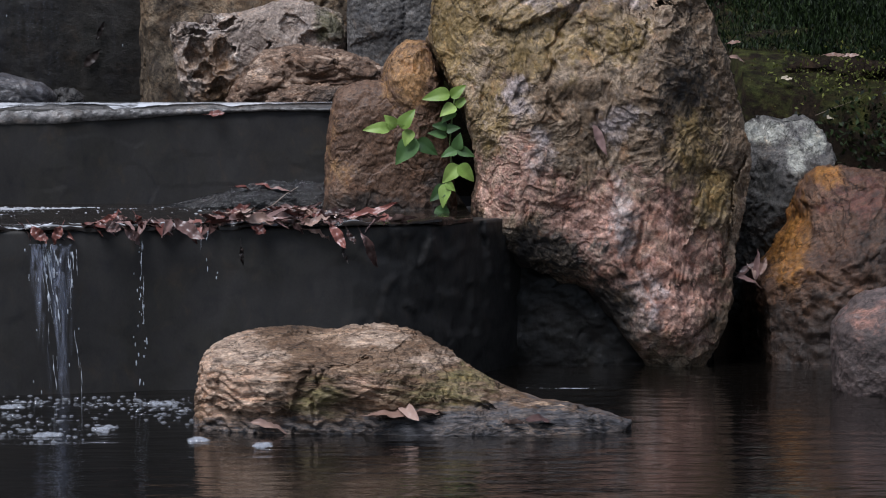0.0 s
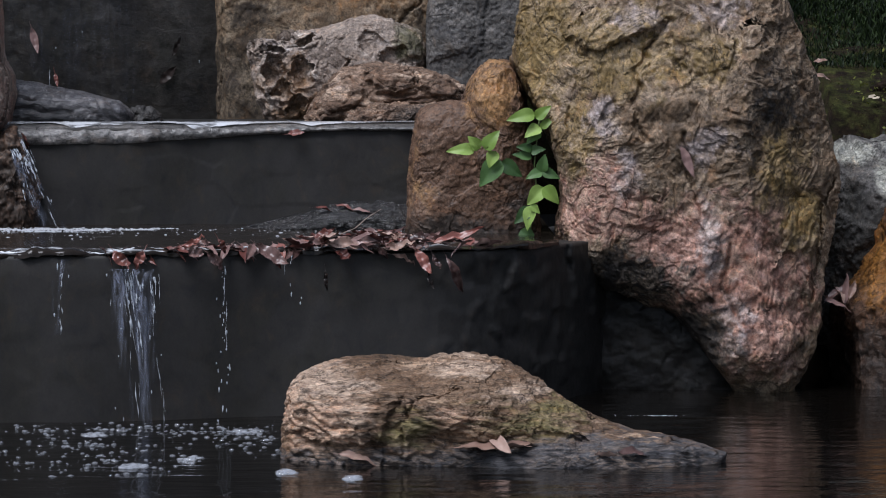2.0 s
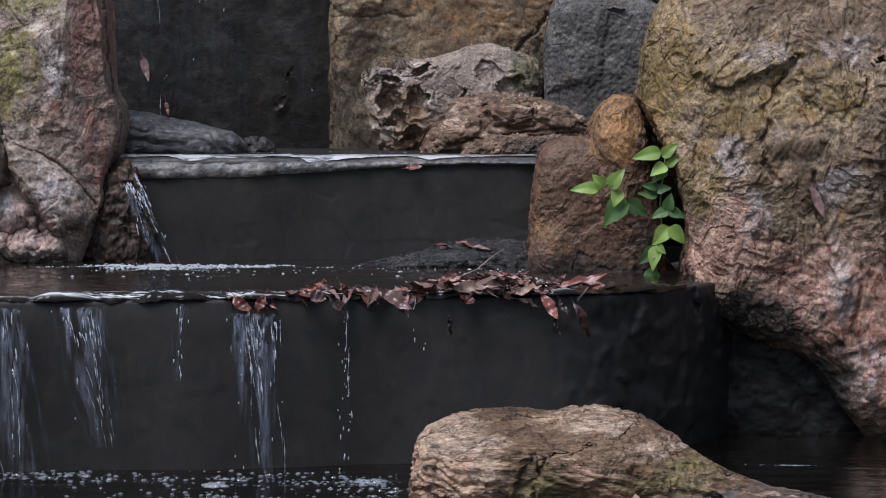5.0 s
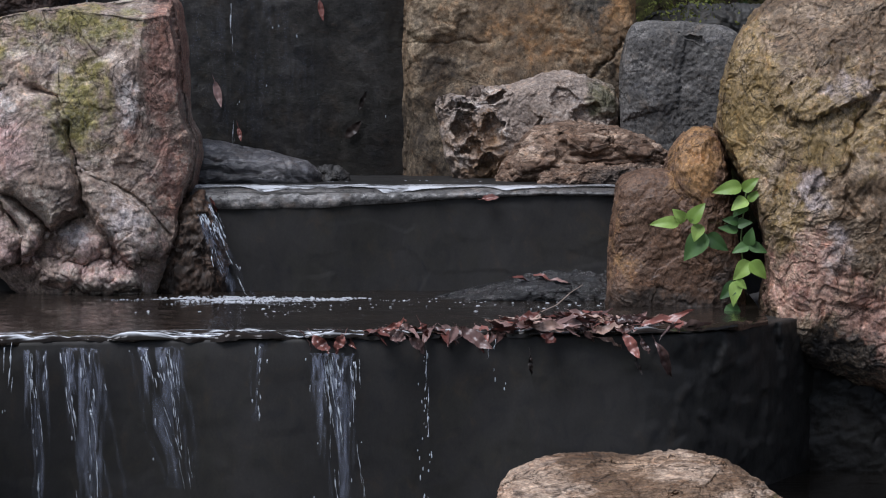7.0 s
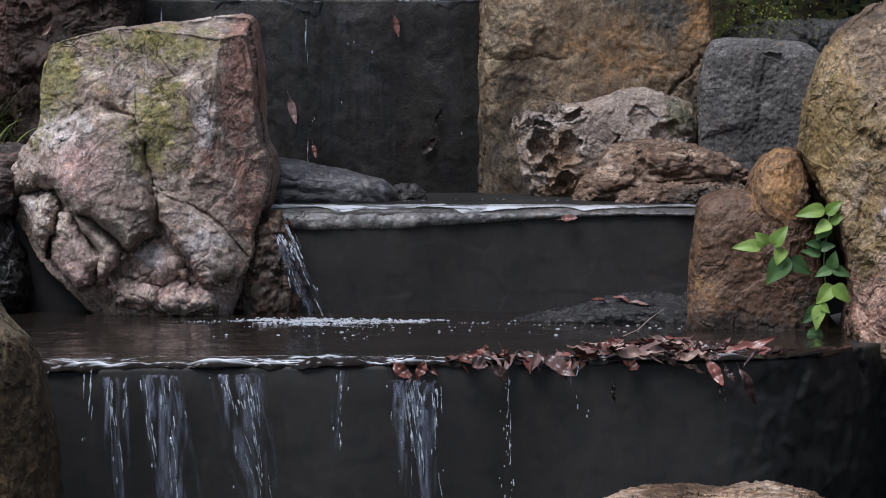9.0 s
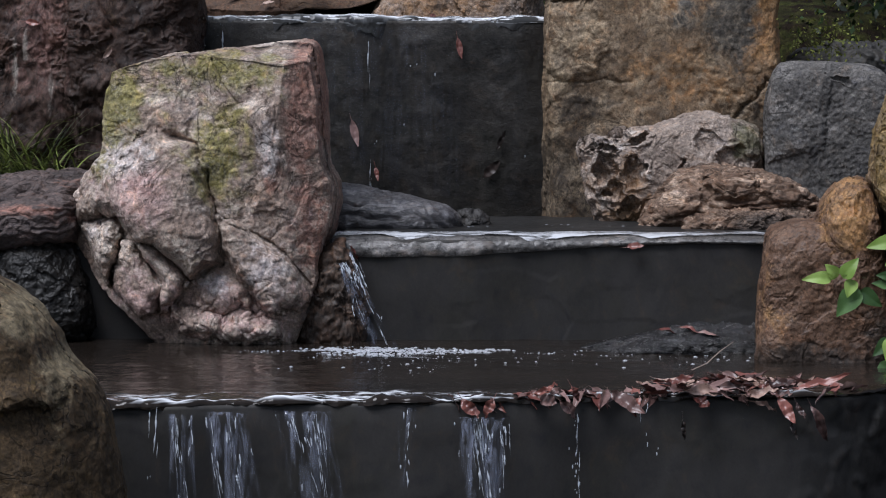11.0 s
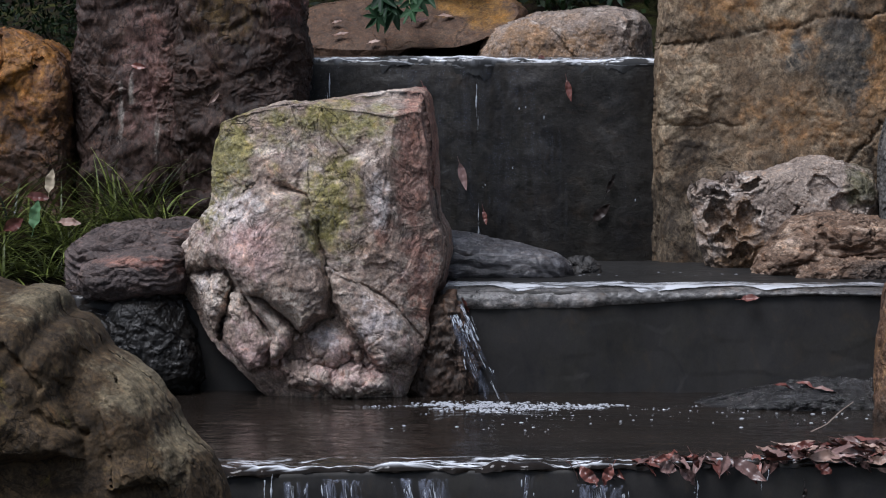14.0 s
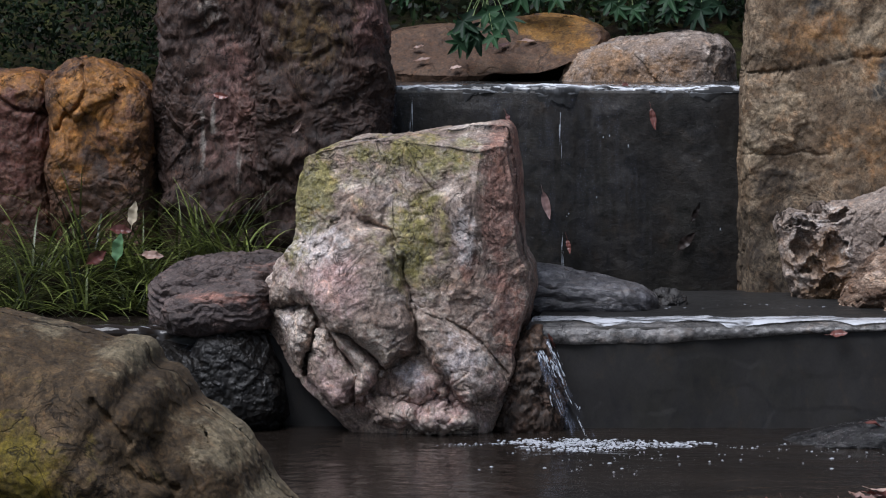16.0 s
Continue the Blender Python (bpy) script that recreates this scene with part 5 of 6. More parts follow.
rock("round_pool_stone", stone([(1.56, -0.05), (1.56, 0.14), (1.59, 0.19), (1.63, 0.22), (1.7, 0.235), (1.8, 0.22), (1.88, 0.11), (1.9, -0.1), (1.72, -0.12)], 0.0, 0.22, 0.2, 145, (260, 80), 2.2, 0.01, 0.002, 0.0025, 1, 1.2), PINK, "rounded purplish stone standing in the pool", {"pink": [(1.65, 0.17, 0.1, 0.06, 0.4)]})
rock("bank_stone", stone([(1.38, 0.4), (1.42, 0.7), (1.6, 0.76), (1.9, 0.76), (2.3, 0.74), (2.4, 0.4)], 1.5, 0.14, 0.2, 147, (300, 70), 3.0, 0.02, 0.014, 0.005, 4, strata=(0.06, 0.015, 0.0)), SOIL, "dark earthy stone bank with a little moss", {"moss": [(1.7, 0.68, 0.25, 0.05, 0.8)]})
rock("mossy_back_stone", stone([(0.46, 0.9), (0.5, 1.09), (0.62, 1.13), (0.8, 1.12), (0.95, 1.15), (1.1, 1.1), (1.1, 0.8)], 2.2, 0.15, 0.2, 149, (240, 60), 3.0, 0.02, 0.014, 0.005, 4), WET_BLACK, "dark stone with green moss behind the grey block", {"moss": [(0.6, 1.1, 0.12, 0.05, 1.0), (0.75, 1.08, 0.1, 0.05, 0.8)]})

# ---- side channel behind the left boulder ----
def side_y(x):
    return 1.14 + 0.0 * x


ledge_block("side_ledge", -2.6, -0.95, side_y, 0.1, 0.6, 0.7, 17, "dark wet stone sill of the side channel", 160, 50)
sheet("water_side", -2.6, -0.98, side_y, 0.622, 0.6, 0.015, 18, WATER_MID, "shallow water in the side channel", 220, froth_glint=(18, 50, 0.75, 0.05), fringe=0.1, sheen=0.0)


# ---- falling water ----
def tube(points, radius, sides=6):
    pts = np.asarray(points, float)
    n = len(pts)
    rad = np.broadcast_to(radius, n)
    a = np.linspace(0, 2 * np.pi, sides, endpoint=False)
    ring = np.stack([np.cos(a), np.sin(a)], 1)
    v = np.concatenate([pts[k] + rad[k] * np.stack([ring[:, 0], ring[:, 1], 0 * a], 1) for k in range(n)])
    return v, grid_faces(n, sides, True)


def blob(at, r, squash=1.0, rows=6, cols=8, dome=False):
    ph = np.linspace(0.02, np.pi / 2 if dome else np.pi - 0.02, rows)
    th = np.linspace(0, 2 * np.pi, cols, endpoint=False)
    v = np.stack([np.outer(np.sin(ph), np.cos(th)), np.outer(np.sin(ph), np.sin(th)), np.outer(np.cos(ph), np.ones(cols)) * squash], -1).reshape(-1, 3)
    return v * r + at, grid_faces(rows, cols, True)


def waterfall(x0, x1, y, top, foot, threads, veil, seed, label, spread_out=0.0, throw=0.05, bead=0, drift=0.0):
    """Falling water: a thin veil, bright threads in front of it and loose drops."""
    rng = np.random.default_rng(seed)
    ob = root("waterfall", ((x0 + x1) / 2, y, foot), label, "waterfall", "falls over the lips")
    drop = top - foot

    def path(x, t, lean):
        return np.stack([x + (lean + drift) * t, y - throw * np.sqrt(t) + 0 * t, top - drop * t], -1)

    if veil:
        rows, cols = 60, 46
        T, W = np.meshgrid(np.linspace(0, 1, rows), np.linspace(0, 1, cols), indexing="ij")
        side = fbm(np.stack([W.ravel() * 3, T.ravel() * 2.2, 0 * T.ravel() + seed], -1), 3, seed + 1).reshape(T.shape)
        X = x0 + (x1 - x0) * W + spread_out * (W - 0.5) * T + drift * T + 0.012 * side * T
        wob = 0.008 * fbm(np.stack([W.ravel() * 9, T.ravel() * 3, 0 * T.ravel() + seed], -1), 3, seed).reshape(T.shape)
        v = np.stack([X, y - throw * np.sqrt(T) + wob, top - drop * T], -1).reshape(-1, 3)
        rag = fbm(np.stack([W.ravel() * 7, T.ravel() * 1.2, 0 * T.ravel() + 2 * seed], -1), 4, seed + 7)
        edge = np.clip(np.minimum(W, 1 - W) * 7, 0, 1).ravel()
        fade = np.clip(0.45 + 0.9 * rag, 0, 1) * edge * np.clip(1.1 - 0.75 * T.ravel(), 0, 1) * veil
        part("veil", v, grid_faces(rows, cols), VEIL, ob, "thin bluish veil of water", attrs={"fade": fade})
    heads = [(rng.uniform(x0, x1), rng.normal() * 0.012, rng.uniform(4, 9), rng.uniform(0, 6)) for _ in range(max(1, threads // 4))]
    for k in range(int(threads * 1.5)):
        x, slant, beat, ph = heads[k % len(heads)]
        x = x + rng.normal() * 0.006
        a = rng.uniform(0, 1) ** 2.3 * 0.9
        t = np.linspace(a, min(a + rng.uniform(0.05, 0.28), 1), 18)
        p = path(x, t, spread_out * (x - (x0 + x1) / 2) / max(x1 - x0, 0.02) + slant)
        p[:, 0] += 0.005 * np.sin(t * beat + ph) * t + 0.0006 * np.sin(t * 40 + k)
        p[:, 1] -= 0.004 * rng.uniform()
        r = (rng.uniform(0.002, 0.0032) if k % 7 == 3 else rng.uniform(0.0004, 0.0015)) * np.sin(np.pi * np.linspace(0.06, 0.97, 18)) ** 0.6 * (0.6 + 0.4 * np.sin(t * 60 + k)) * rng.uniform(0.35, 1.3, 18)
        part("thread", *tube(p, r), THREAD, ob)
    for k in range(threads // 2 if veil > 0.4 else 0):
        a = 0.02 + 0.22 * rng.uniform() ** 1.6
        t = np.linspace(a, a + rng.uniform(0.03, 0.09), 12)
        x = rng.uniform(x0, x1)
        p = path(x, t, 0.02 * rng.normal())
        p[:, 0] += 0.004 * np.cumsum(rng.normal(size=12)) * 0.1
        p[:, 1] -= 0.006
        part("splash", *tube(p, rng.uniform(0.0009, 0.0022) * np.sin(np.pi * np.linspace(0.05, 0.97, 12)) ** 0.7 * rng.uniform(0.5, 1.3, 12)), THREAD, ob)
    for k in range((bead + 1) // 2):
        t = rng.uniform(0.02, 1)
        p = path(rng.uniform(x0, x1), np.array([t]), rng.normal() * 0.012)[0]
        part("drop", *blob(p, rng.uniform(0.0007, 0.0018), rng.uniform(1.5, 5.0)), THREAD, ob)
    return ob


LIP = MID - 0.006
waterfall(-0.893, -0.88, lip_y(-0.89) - 0.014, LIP, 0.0, 3, False, 201, "hair-thin thread of falling water", bead=8)
waterfall(-0.86, -0.8, lip_y(-0.83) - 0.016, LIP - 0.02, 0.0, 8, 0.9, 202, "bluish curtain of falling water", 0.01, bead=6, drift=0.03)
waterfall(-0.79, -0.69, lip_y(-0.74) - 0.016, LIP - 0.018, 0.0, 10, 0.85, 212, "broad bluish curtain of falling water", 0.03, bead=8, drift=0.06)
waterfall(-0.645, -0.52, lip_y(-0.59) - 0.016, LIP - 0.018, 0.06, 14, 0.8, 203, "sparkling stream of falling water", -0.03, bead=12, drift=0.06)
waterfall(-0.385, -0.345, lip_y(-0.36) - 0.014, LIP - 0.012, 0.2, 4, 0.5, 204, "faint short trickle of water", -0.03, bead=4)
waterfall(-0.27, -0.15, lip_y(-0.2) - 0.02, LIP - 0.035, 0.0, 22, 1.0, 205, "main clear stream falling into the pool", -0.05, bead=30, drift=0.02)
waterfall(-0.02, -0.006, lip_y(0.0) - 0.016, LIP - 0.03, 0.0, 2, False, 206, "string of drops falling from the leaves", bead=60)
waterfall(0.13, 0.15, lip_y(0.13) - 0.014, LIP, 0.25, 2, False, 207, "sparse drips from the lip", bead=8)
waterfall(-0.645, -0.6, slab_y(-0.62) - 0.035, UP - 0.04, MID, 22, 1.0, 208, "small bright side fall beside the mossy boulder", 0.03, 0.1, bead=14, drift=0.1)
waterfall(-1.5, -1.4, 1.1, 0.61, MID, 3, 0.25, 209, "dim trickle from the side channel", 0.05, 0.04, bead=10)
waterfall(-1.14, -1.02, 2.05, TOP - 0.02, UP, 6, 0.3, 210, "thin water running down the back wall", 0.0, 0.02, bead=10)
waterfall(-1.0, -0.2, 2.04, TOP - 0.03, UP + 0.05, 3, 0.1, 211, "wide faint film of water on the back wall", 0.0, 0.015, bead=16)


fx, ft = np.meshgrid(np.linspace(-0.95, 0.45, 260), np.linspace(0, 1, 14))
hang = 0.05 + 0.012 * vnoise(np.stack([fx * 6, 0 * fx, 0 * fx], -1).reshape(-1, 3), 61).reshape(fx.shape)
film = np.stack([fx, lip_y(fx) - 0.006 - 0.005 * ft, MID - 0.008 - hang * ft], -1).reshape(-1, 3)
veil_fade = np.clip(0.55 + 0.9 * fbm(np.stack([fx * 9, ft, 0 * fx], -1).reshape(-1, 3), 3, 62), 0, 1) * np.clip(1.25 - ft.ravel(), 0, 1)
tagged(new("lip_film", raw_mesh("lip_film", film, grid_faces(*fx.shape), FILM, True, {"fade": veil_fade})), "thin clear film of water below the middle lip", "water", kind="structure")

def bubbles(name, centres, count, level, seed, label, sizes=(0.0009, 0.0045), material=FOAM):
    rng = np.random.default_rng(seed)
    pieces = []
    for k in range(count):
        x, y, rx, ry = centres[k % len(centres)]
        a, d = rng.uniform(0, 6.283), rng.uniform(0, 1) ** 0.8
        r = rng.uniform(0, 1) ** 2.5 * (sizes[1] - sizes[0]) + sizes[0]
        pieces.append(blob((x + rx * d * np.cos(a), y + ry * d * np.sin(a), level - 0.0005), r, 0.55, 5, 8, True))
    v, f = joined(pieces)
    return thing(name, v, f, material, label, "bubbles", kind="stuff")


bubbles("pool_bubbles", [(-0.82, -0.2, 0.2, 0.14), (-0.6, -0.2, 0.16, 0.12), (-0.25, -0.25, 0.2, 0.16), (-0.05, -0.3, 0.16, 0.2), (-0.3, -0.5, 0.3, 0.3), (0.1, -0.45, 0.12, 0.3), (-0.2, -0.8, 0.2, 0.3)], 1300, LOW, 221, "white bubbles and froth drifting on the black pool", (0.0009, 0.007))
bubbles("pool_bubble_clusters", [(-0.27, -0.35, 0.03, 0.05), (-0.14, -0.9, 0.03, 0.05), (0.17, -1.0, 0.02, 0.04), (0.3, -1.1, 0.018, 0.04), (-0.03, -0.8, 0.03, 0.06), (0.05, -0.3, 0.04, 0.06)], 620, LOW, 222, "clusters of white bubbles on the pool", (0.0015, 0.0085))
bubbles("basin_bubbles", [(-0.58, 0.88, 0.16, 0.06), (-0.45, 0.88, 0.2, 0.05), (-0.25, 0.86, 0.25, 0.05), (0.0, 0.9, 0.15, 0.06), (-0.4, 0.72, 0.3, 0.12), (-0.8, 0.86, 0.12, 0.03)], 420, MID, 223, "fine white bubbles below the side fall", (0.0007, 0.0035), FROTH)
bubbles("loose_bubbles", [(0.1, 0.7, 0.25, 0.12), (-0.15, 0.6, 0.4, 0.16), (0.0, 0.82, 0.3, 0.06), (-0.5, 0.5, 0.4, 0.2), (0.3, 0.75, 0.1, 0.1)], 60, MID, 227, "single bubbles drifting on the middle basin", (0.002, 0.0065), FROTH)
bubbles("basin_froth", [(-0.56, 0.93, 0.09, 0.06), (-0.5, 0.88, 0.12, 0.09), (-0.4, 0.9, 0.13, 0.08), (-0.62, 0.9, 0.1, 0.07), (-0.26, 0.9, 0.08, 0.05), (-0.52, 0.82, 0.14, 0.06)], 1500, MID, 225, "white froth where the side fall lands", (0.001, 0.0055), FROTH)
bubbles("pool_scum", [(0.9, 0.03, 0.06, 0.014), (0.97, 0.03, 0.05, 0.01)], 160, LOW, 226, "thin line of froth on the still pool", (0.0008, 0.003), FROTH)
bubbles("upper_bubbles", [(-0.3, 1.5, 0.1, 0.05), (-0.15, 1.6, 0.08, 0.05), (0.0, 1.55, 0.1, 0.05)], 36, UP, 224, "a few bubbles on the upper basin", (0.002, 0.006))

# ---- dead leaves ----
DEAD = leaf_material("brown_fallen_leaf", (0.06, 0.03, 0.026), (0.28, 0.175, 0.155), 0.3, 0.5, 0.0, 25.0, 0.35)
TAN = leaf_material("dry_tan_leaf", (0.24, 0.145, 0.11), (0.46, 0.33, 0.275), 0.4, 0.4, 0.0, 25.0, 0.15)
RED = leaf_material("red_wet_leaf", (0.11, 0.035, 0.027), (0.28, 0.115, 0.09), 0.28, 0.5, 0.0, 25.0, 0.2)
DARK_LEAF = leaf_material("black_wet_leaf", (0.02, 0.014, 0.012), (0.05, 0.035, 0.03), 0.4, 0.4, 0.0, 25.0, 0.2)
PALE = leaf_material("pale_cream_leaf", (0.5, 0.42, 0.3), (0.62, 0.53, 0.42), 0.5, 0.4, 0.0, 25.0, 0.1)
GREEN_LEAF = leaf_material("green_fallen_leaf", (0.08, 0.17, 0.08), (0.14, 0.25, 0.12), 0.4, 0.5, 0.0, 25.0, 0.1)


def leaf_blade(length, width, curl, fold, twist, seed, nu=14, nv=7, crumple=1.0):
    """A long pointed leaf with a midrib fold, curled and twisted along its length, and a short stalk."""
    u, v = np.meshgrid(np.linspace(0, 1, nu), np.linspace(-1, 1, nv), indexing="ij")
    w = width * np.sin(np.pi * u ** 0.85) ** 0.9 * (1 - 0.25 * u) + 0.0006
    x, y = u * length, v * w / 2
    z = fold * np.abs(v) * w + crumple * (0.0022 * np.sin(u * 13 + seed + 1.5 * v) * v + 0.0012 * np.sin(u * 27 + 2 * seed))
    a = twist * (u - 0.5)
    y, z = y * np.cos(a) - z * np.sin(a), y * np.sin(a) + z * np.cos(a)
    ang = curl * u
    X = np.where(np.abs(curl) < 1e-3, x, length * np.sin(ang) / curl)
    Z = length * (1 - np.cos(ang)) / curl + z
    p = np.stack([X - length / 2, y, Z], -1).reshape(-1, 3)
    top = grid_faces(nu, nv)
    low = p - (0, 0, 0.0006)
    rim = tube([p[nv // 2] + (-0.018, 0, 0.0), p[nv // 2] + (-0.006, 0, -0.001), p[nv // 2]], [0.0006, 0.0007, 0.0008], 5)
    return joined([(p, top), (low, top[:, ::-1]), rim])


LEAF_SHAPES = [leaf_blade(L, W, C, F, T, k) for k, (L, W, C, F, T) in enumerate([(0.092, 0.028, 0.3, 0.18, 0.7), (0.08, 0.026, -0.7, 0.25, -0.6), (0.104, 0.03, 0.25, 0.1, 0.9), (0.066, 0.027, 0.5, 0.3, 0.4), (0.094, 0.024, -0.6, 0.2, -1.0), (0.06, 0.03, 0.35, 0.25, 0.2)])]
LEAF_MESHES = {}


def dead_leaf(x, y, z, yaw, pitch, roll, k, material, label, group, size=1.0):
    key = (k, material.name)
    if key not in LEAF_MESHES:
        LEAF_MESHES[key] = raw_mesh("fallen_leaf", *LEAF_SHAPES[k], material)
    ob = new("fallen_leaf", LEAF_MESHES[key])
    ob.matrix_world = pose(x, y, z, roll, pitch, yaw) @ Matrix.Scale(size, 4)
    return tagged(ob, label, "leaf", group)


rng = np.random.default_rng(55)
for k in range(84):
    x = rng.triangular(0.1, 0.32, 0.6)
    y = lip_y(x) + rng.uniform(-0.02, 0.12)
    lift = 0.004 + 0.024 * rng.uniform() * np.exp(-((x - 0.32) / 0.14) ** 2)
    dead_leaf(x, y, MID + lift, rng.normal(0, 42) + (180 if k % 2 else 0), rng.normal(0, 9), rng.normal(14, 20), k % 6, (DEAD, DEAD, TAN, DEAD, RED)[k % 5],
              "wet brown fallen leaf in a heap on the lip", "leaf heap on the lip", rng.uniform(0.7, 1.15))


def spread_leaf(bx, bz, tx, tz, wide, material, ahead, rise, label, group, k):
    """A leaf that lies from its stalk to its tip over the lip, its upper side turned to the pool."""
    a, b = np.array([bx, lip_y(bx) + ahead, bz]), np.array([tx, lip_y(tx) + ahead - 0.01, tz])
    along = b - a
    L = np.linalg.norm(along)
    v, f = leaf_blade(L, wide * L, (0.8, -0.7, 1.1, -0.9)[k % 4], 0.3, (0.9, -1.1, 0.6)[k % 3], k, crumple=2.4)
    along /= L
    side = np.cross((0, -1.0, rise), along)
    side /= np.linalg.norm(side)
    up = np.cross(along, side)
    v = (a + b) / 2 + v @ np.stack([along, side, up])
    return thing("fallen_leaf", v, f, material, label, "leaf", group)


for k, (*at, m) in enumerate([(0.180, 0.407, 0.245, 0.411, 0.28, RED), (0.222, 0.389, 0.318, 0.395, 0.30, TAN), (0.238, 0.376, 0.270, 0.344, 0.60, RED), (0.314, 0.386, 0.365, 0.365, 0.32, DEAD), (0.343, 0.380, 0.423, 0.378, 0.28, TAN), (0.363, 0.398, 0.385, 0.415, 0.50, TAN), (0.390, 0.403, 0.460, 0.391, 0.30, DEAD), (0.364, 0.365, 0.422, 0.354, 0.20, TAN), (0.450, 0.395, 0.571, 0.396, 0.16, RED), (0.354, 0.393, 0.410, 0.406, 0.25, RED), (0.397, 0.386, 0.450, 0.366, 0.30, DEAD)]):
    spread_leaf(*at, m, -0.012 - 0.003 * (k % 3), 0.8, "broad wet leaf on top of the heap", "leaf heap on the lip", k)
for k, (*at, m) in enumerate([(0.415, 0.378, 0.453, 0.314, 0.36, RED), (0.487, 0.357, 0.531, 0.267, 0.24, DEAD), (0.454, 0.364, 0.474, 0.323, 0.30, DEAD), (0.213, 0.330, 0.218, 0.283, 0.22, DARK_LEAF), (0.440, 0.327, 0.457, 0.281, 0.20, DARK_LEAF)]):
    spread_leaf(*at, m, -0.034, 0.3, "brown leaf hanging over the wet lip", "leaves hanging from the lip", k + 20)
for k, (*at, m) in enumerate([(-0.250, 0.380, -0.215, 0.334, 0.50, RED), (-0.185, 0.378, -0.204, 0.341, 0.55, RED), (-0.097, 0.385, -0.050, 0.356, 0.55, DEAD), (-0.046, 0.373, 0.002, 0.333, 0.40, DEAD), (0.061, 0.390, 0.132, 0.331, 0.38, DEAD), (0.089, 0.372, 0.122, 0.337, 0.30, RED), (-0.101, 0.389, -0.039, 0.400, 0.25, RED), (-0.021, 0.404, -0.001, 0.370, 0.40, RED), (-0.079, 0.396, -0.034, 0.389, 0.40, DEAD)]):
    spread_leaf(*at, m, -0.028 - 0.002 * k, 0.6, "reddish leaf caught in the running water", "leaves caught on the lip", k + 40)
for k in range(9):
    x = rng.uniform(-0.29, -0.18)
    dead_leaf(x, lip_y(x) - 0.002 + rng.uniform(-0.012, 0.02), MID - 0.002 - rng.uniform(0.0, 0.014), rng.normal(-60, 60), rng.uniform(0, 40), rng.normal(20, 30), (1, 4, 3)[k % 3], (RED, DEAD, DEAD)[k % 3], "reddish leaf caught in the running water", "leaves caught on the lip", rng.uniform(0.45, 0.75))
for k in range(26):
    x = rng.uniform(-0.12, 0.18)
    dead_leaf(x, lip_y(x) - 0.005 + rng.uniform(-0.02, 0.05), MID + 0.001 - rng.uniform(0.0, 0.006), rng.normal(-75, 45), rng.uniform(2, 20), rng.normal(0, 20), (1, 4, 1, 0)[k % 4], (DEAD, DEAD, RED)[k % 3], "dark brown leaf stuck in the flow over the lip", "leaves caught on the lip", 0.85)


def crown(name, x, y, wide=0.012):
    """How high a stone's top lies at a place."""
    ob = bpy.data.objects[name]
    v = np.empty(len(ob.data.vertices) * 3)
    ob.data.vertices.foreach_get("co", v)
    v = v.reshape(-1, 3) + np.array(ob.location)
    near = v[(np.abs(v[:, 0] - x) < wide) & (np.abs(v[:, 1] - y) < wide)]
    return float(near[:, 2].max()) if len(near) else float(v[:, 2].mean())


for k, (x, y) in enumerate([(0.24, 0.92), (0.29, 0.9), (0.19, 0.93)]):
    dead_leaf(x, y, crown("low_wet_stone", x, y) + 0.001, 15 * k - 20, 2, 8, (1, 4)[k % 2], (RED, DEAD)[k % 2], "dark red leaf stranded on a wet stone", "leaves on the low stone", 0.8)
dead_leaf(0.1, slab_y(0.1) - 0.022, UP - 0.028, 5, 0, 50, 5, RED, "small red leaf stuck on the upper lip", "", 0.75)
dead_leaf(-0.6, slab_y(-0.61) - 0.04, UP - 0.045, 80, 50, 60, 5, RED, "red leaf pasted beside the side fall", "", 0.9)
BARK, _n, _l, _b = base_material("grey_twig_bark")
_b.inputs["Base Color"].default_value, _b.inputs["Roughness"].default_value = (0.2, 0.15, 0.12, 1), 0.8


def twig(points, r, label):
    v, f = tube(points, np.linspace(r, r * 0.5, len(points)), 7)
    return thing("twig", v, f, BARK, label, "twig")


twig([(0.235, 0.4, 0.392), (0.27, 0.43, 0.405), (0.3, 0.46, 0.43), (0.33, 0.5, 0.447)], 0.0028, "thin bare twig leaning out of the leaf heap")
twig([(1.69, 1.26, 0.61), (1.74, 1.27, 0.63), (1.8, 1.28, 0.65), (1.83, 1.28, 0.665)], 0.002, "pale thin twig lying on the bank")


# ---- leaves lying on the stones ----
def skin(name, x, z, wide=0.012):
    """How far forward a stone's face reaches at a place."""
    ob = bpy.data.objects[name]
    v = np.empty(len(ob.data.vertices) * 3)
    ob.data.vertices.foreach_get("co", v)
    v = v.reshape(-1, 3) + np.array(ob.location)
    near = v[(np.abs(v[:, 0] - x) < wide) & (np.abs(v[:, 2] - z) < wide)]
    return float(near[:, 1].min()) if len(near) else float(v[:, 1].mean())


for k, (x, z, yaw, pitch, roll, size, m) in enumerate([(0.55, 0.038, 8, 4, 22, 1.1, TAN), (0.585, 0.045, -50, 30, 40, 1.0, TAN), (0.63, 0.05, 20, -14, 30, 0.9, TAN), (0.79, 0.022, 160, 12, 30, 0.8, TAN), (0.31, 0.02, -8, 4, 30, 0.9, TAN), (0.6, 0.038, 170, 8, 30, 0.9, TAN), (0.85, 0.034, 12, -6, 30, 0.9, DEAD)]):
    dead_leaf(x, skin("flat_pool_rock", x, z) - 0.006, z, yaw, pitch, roll, (2, 0, 4, 3, 4, 2, 1)[k], m, "dry tan leaf resting on the wet pool rock", "leaves on the pool rock", size)
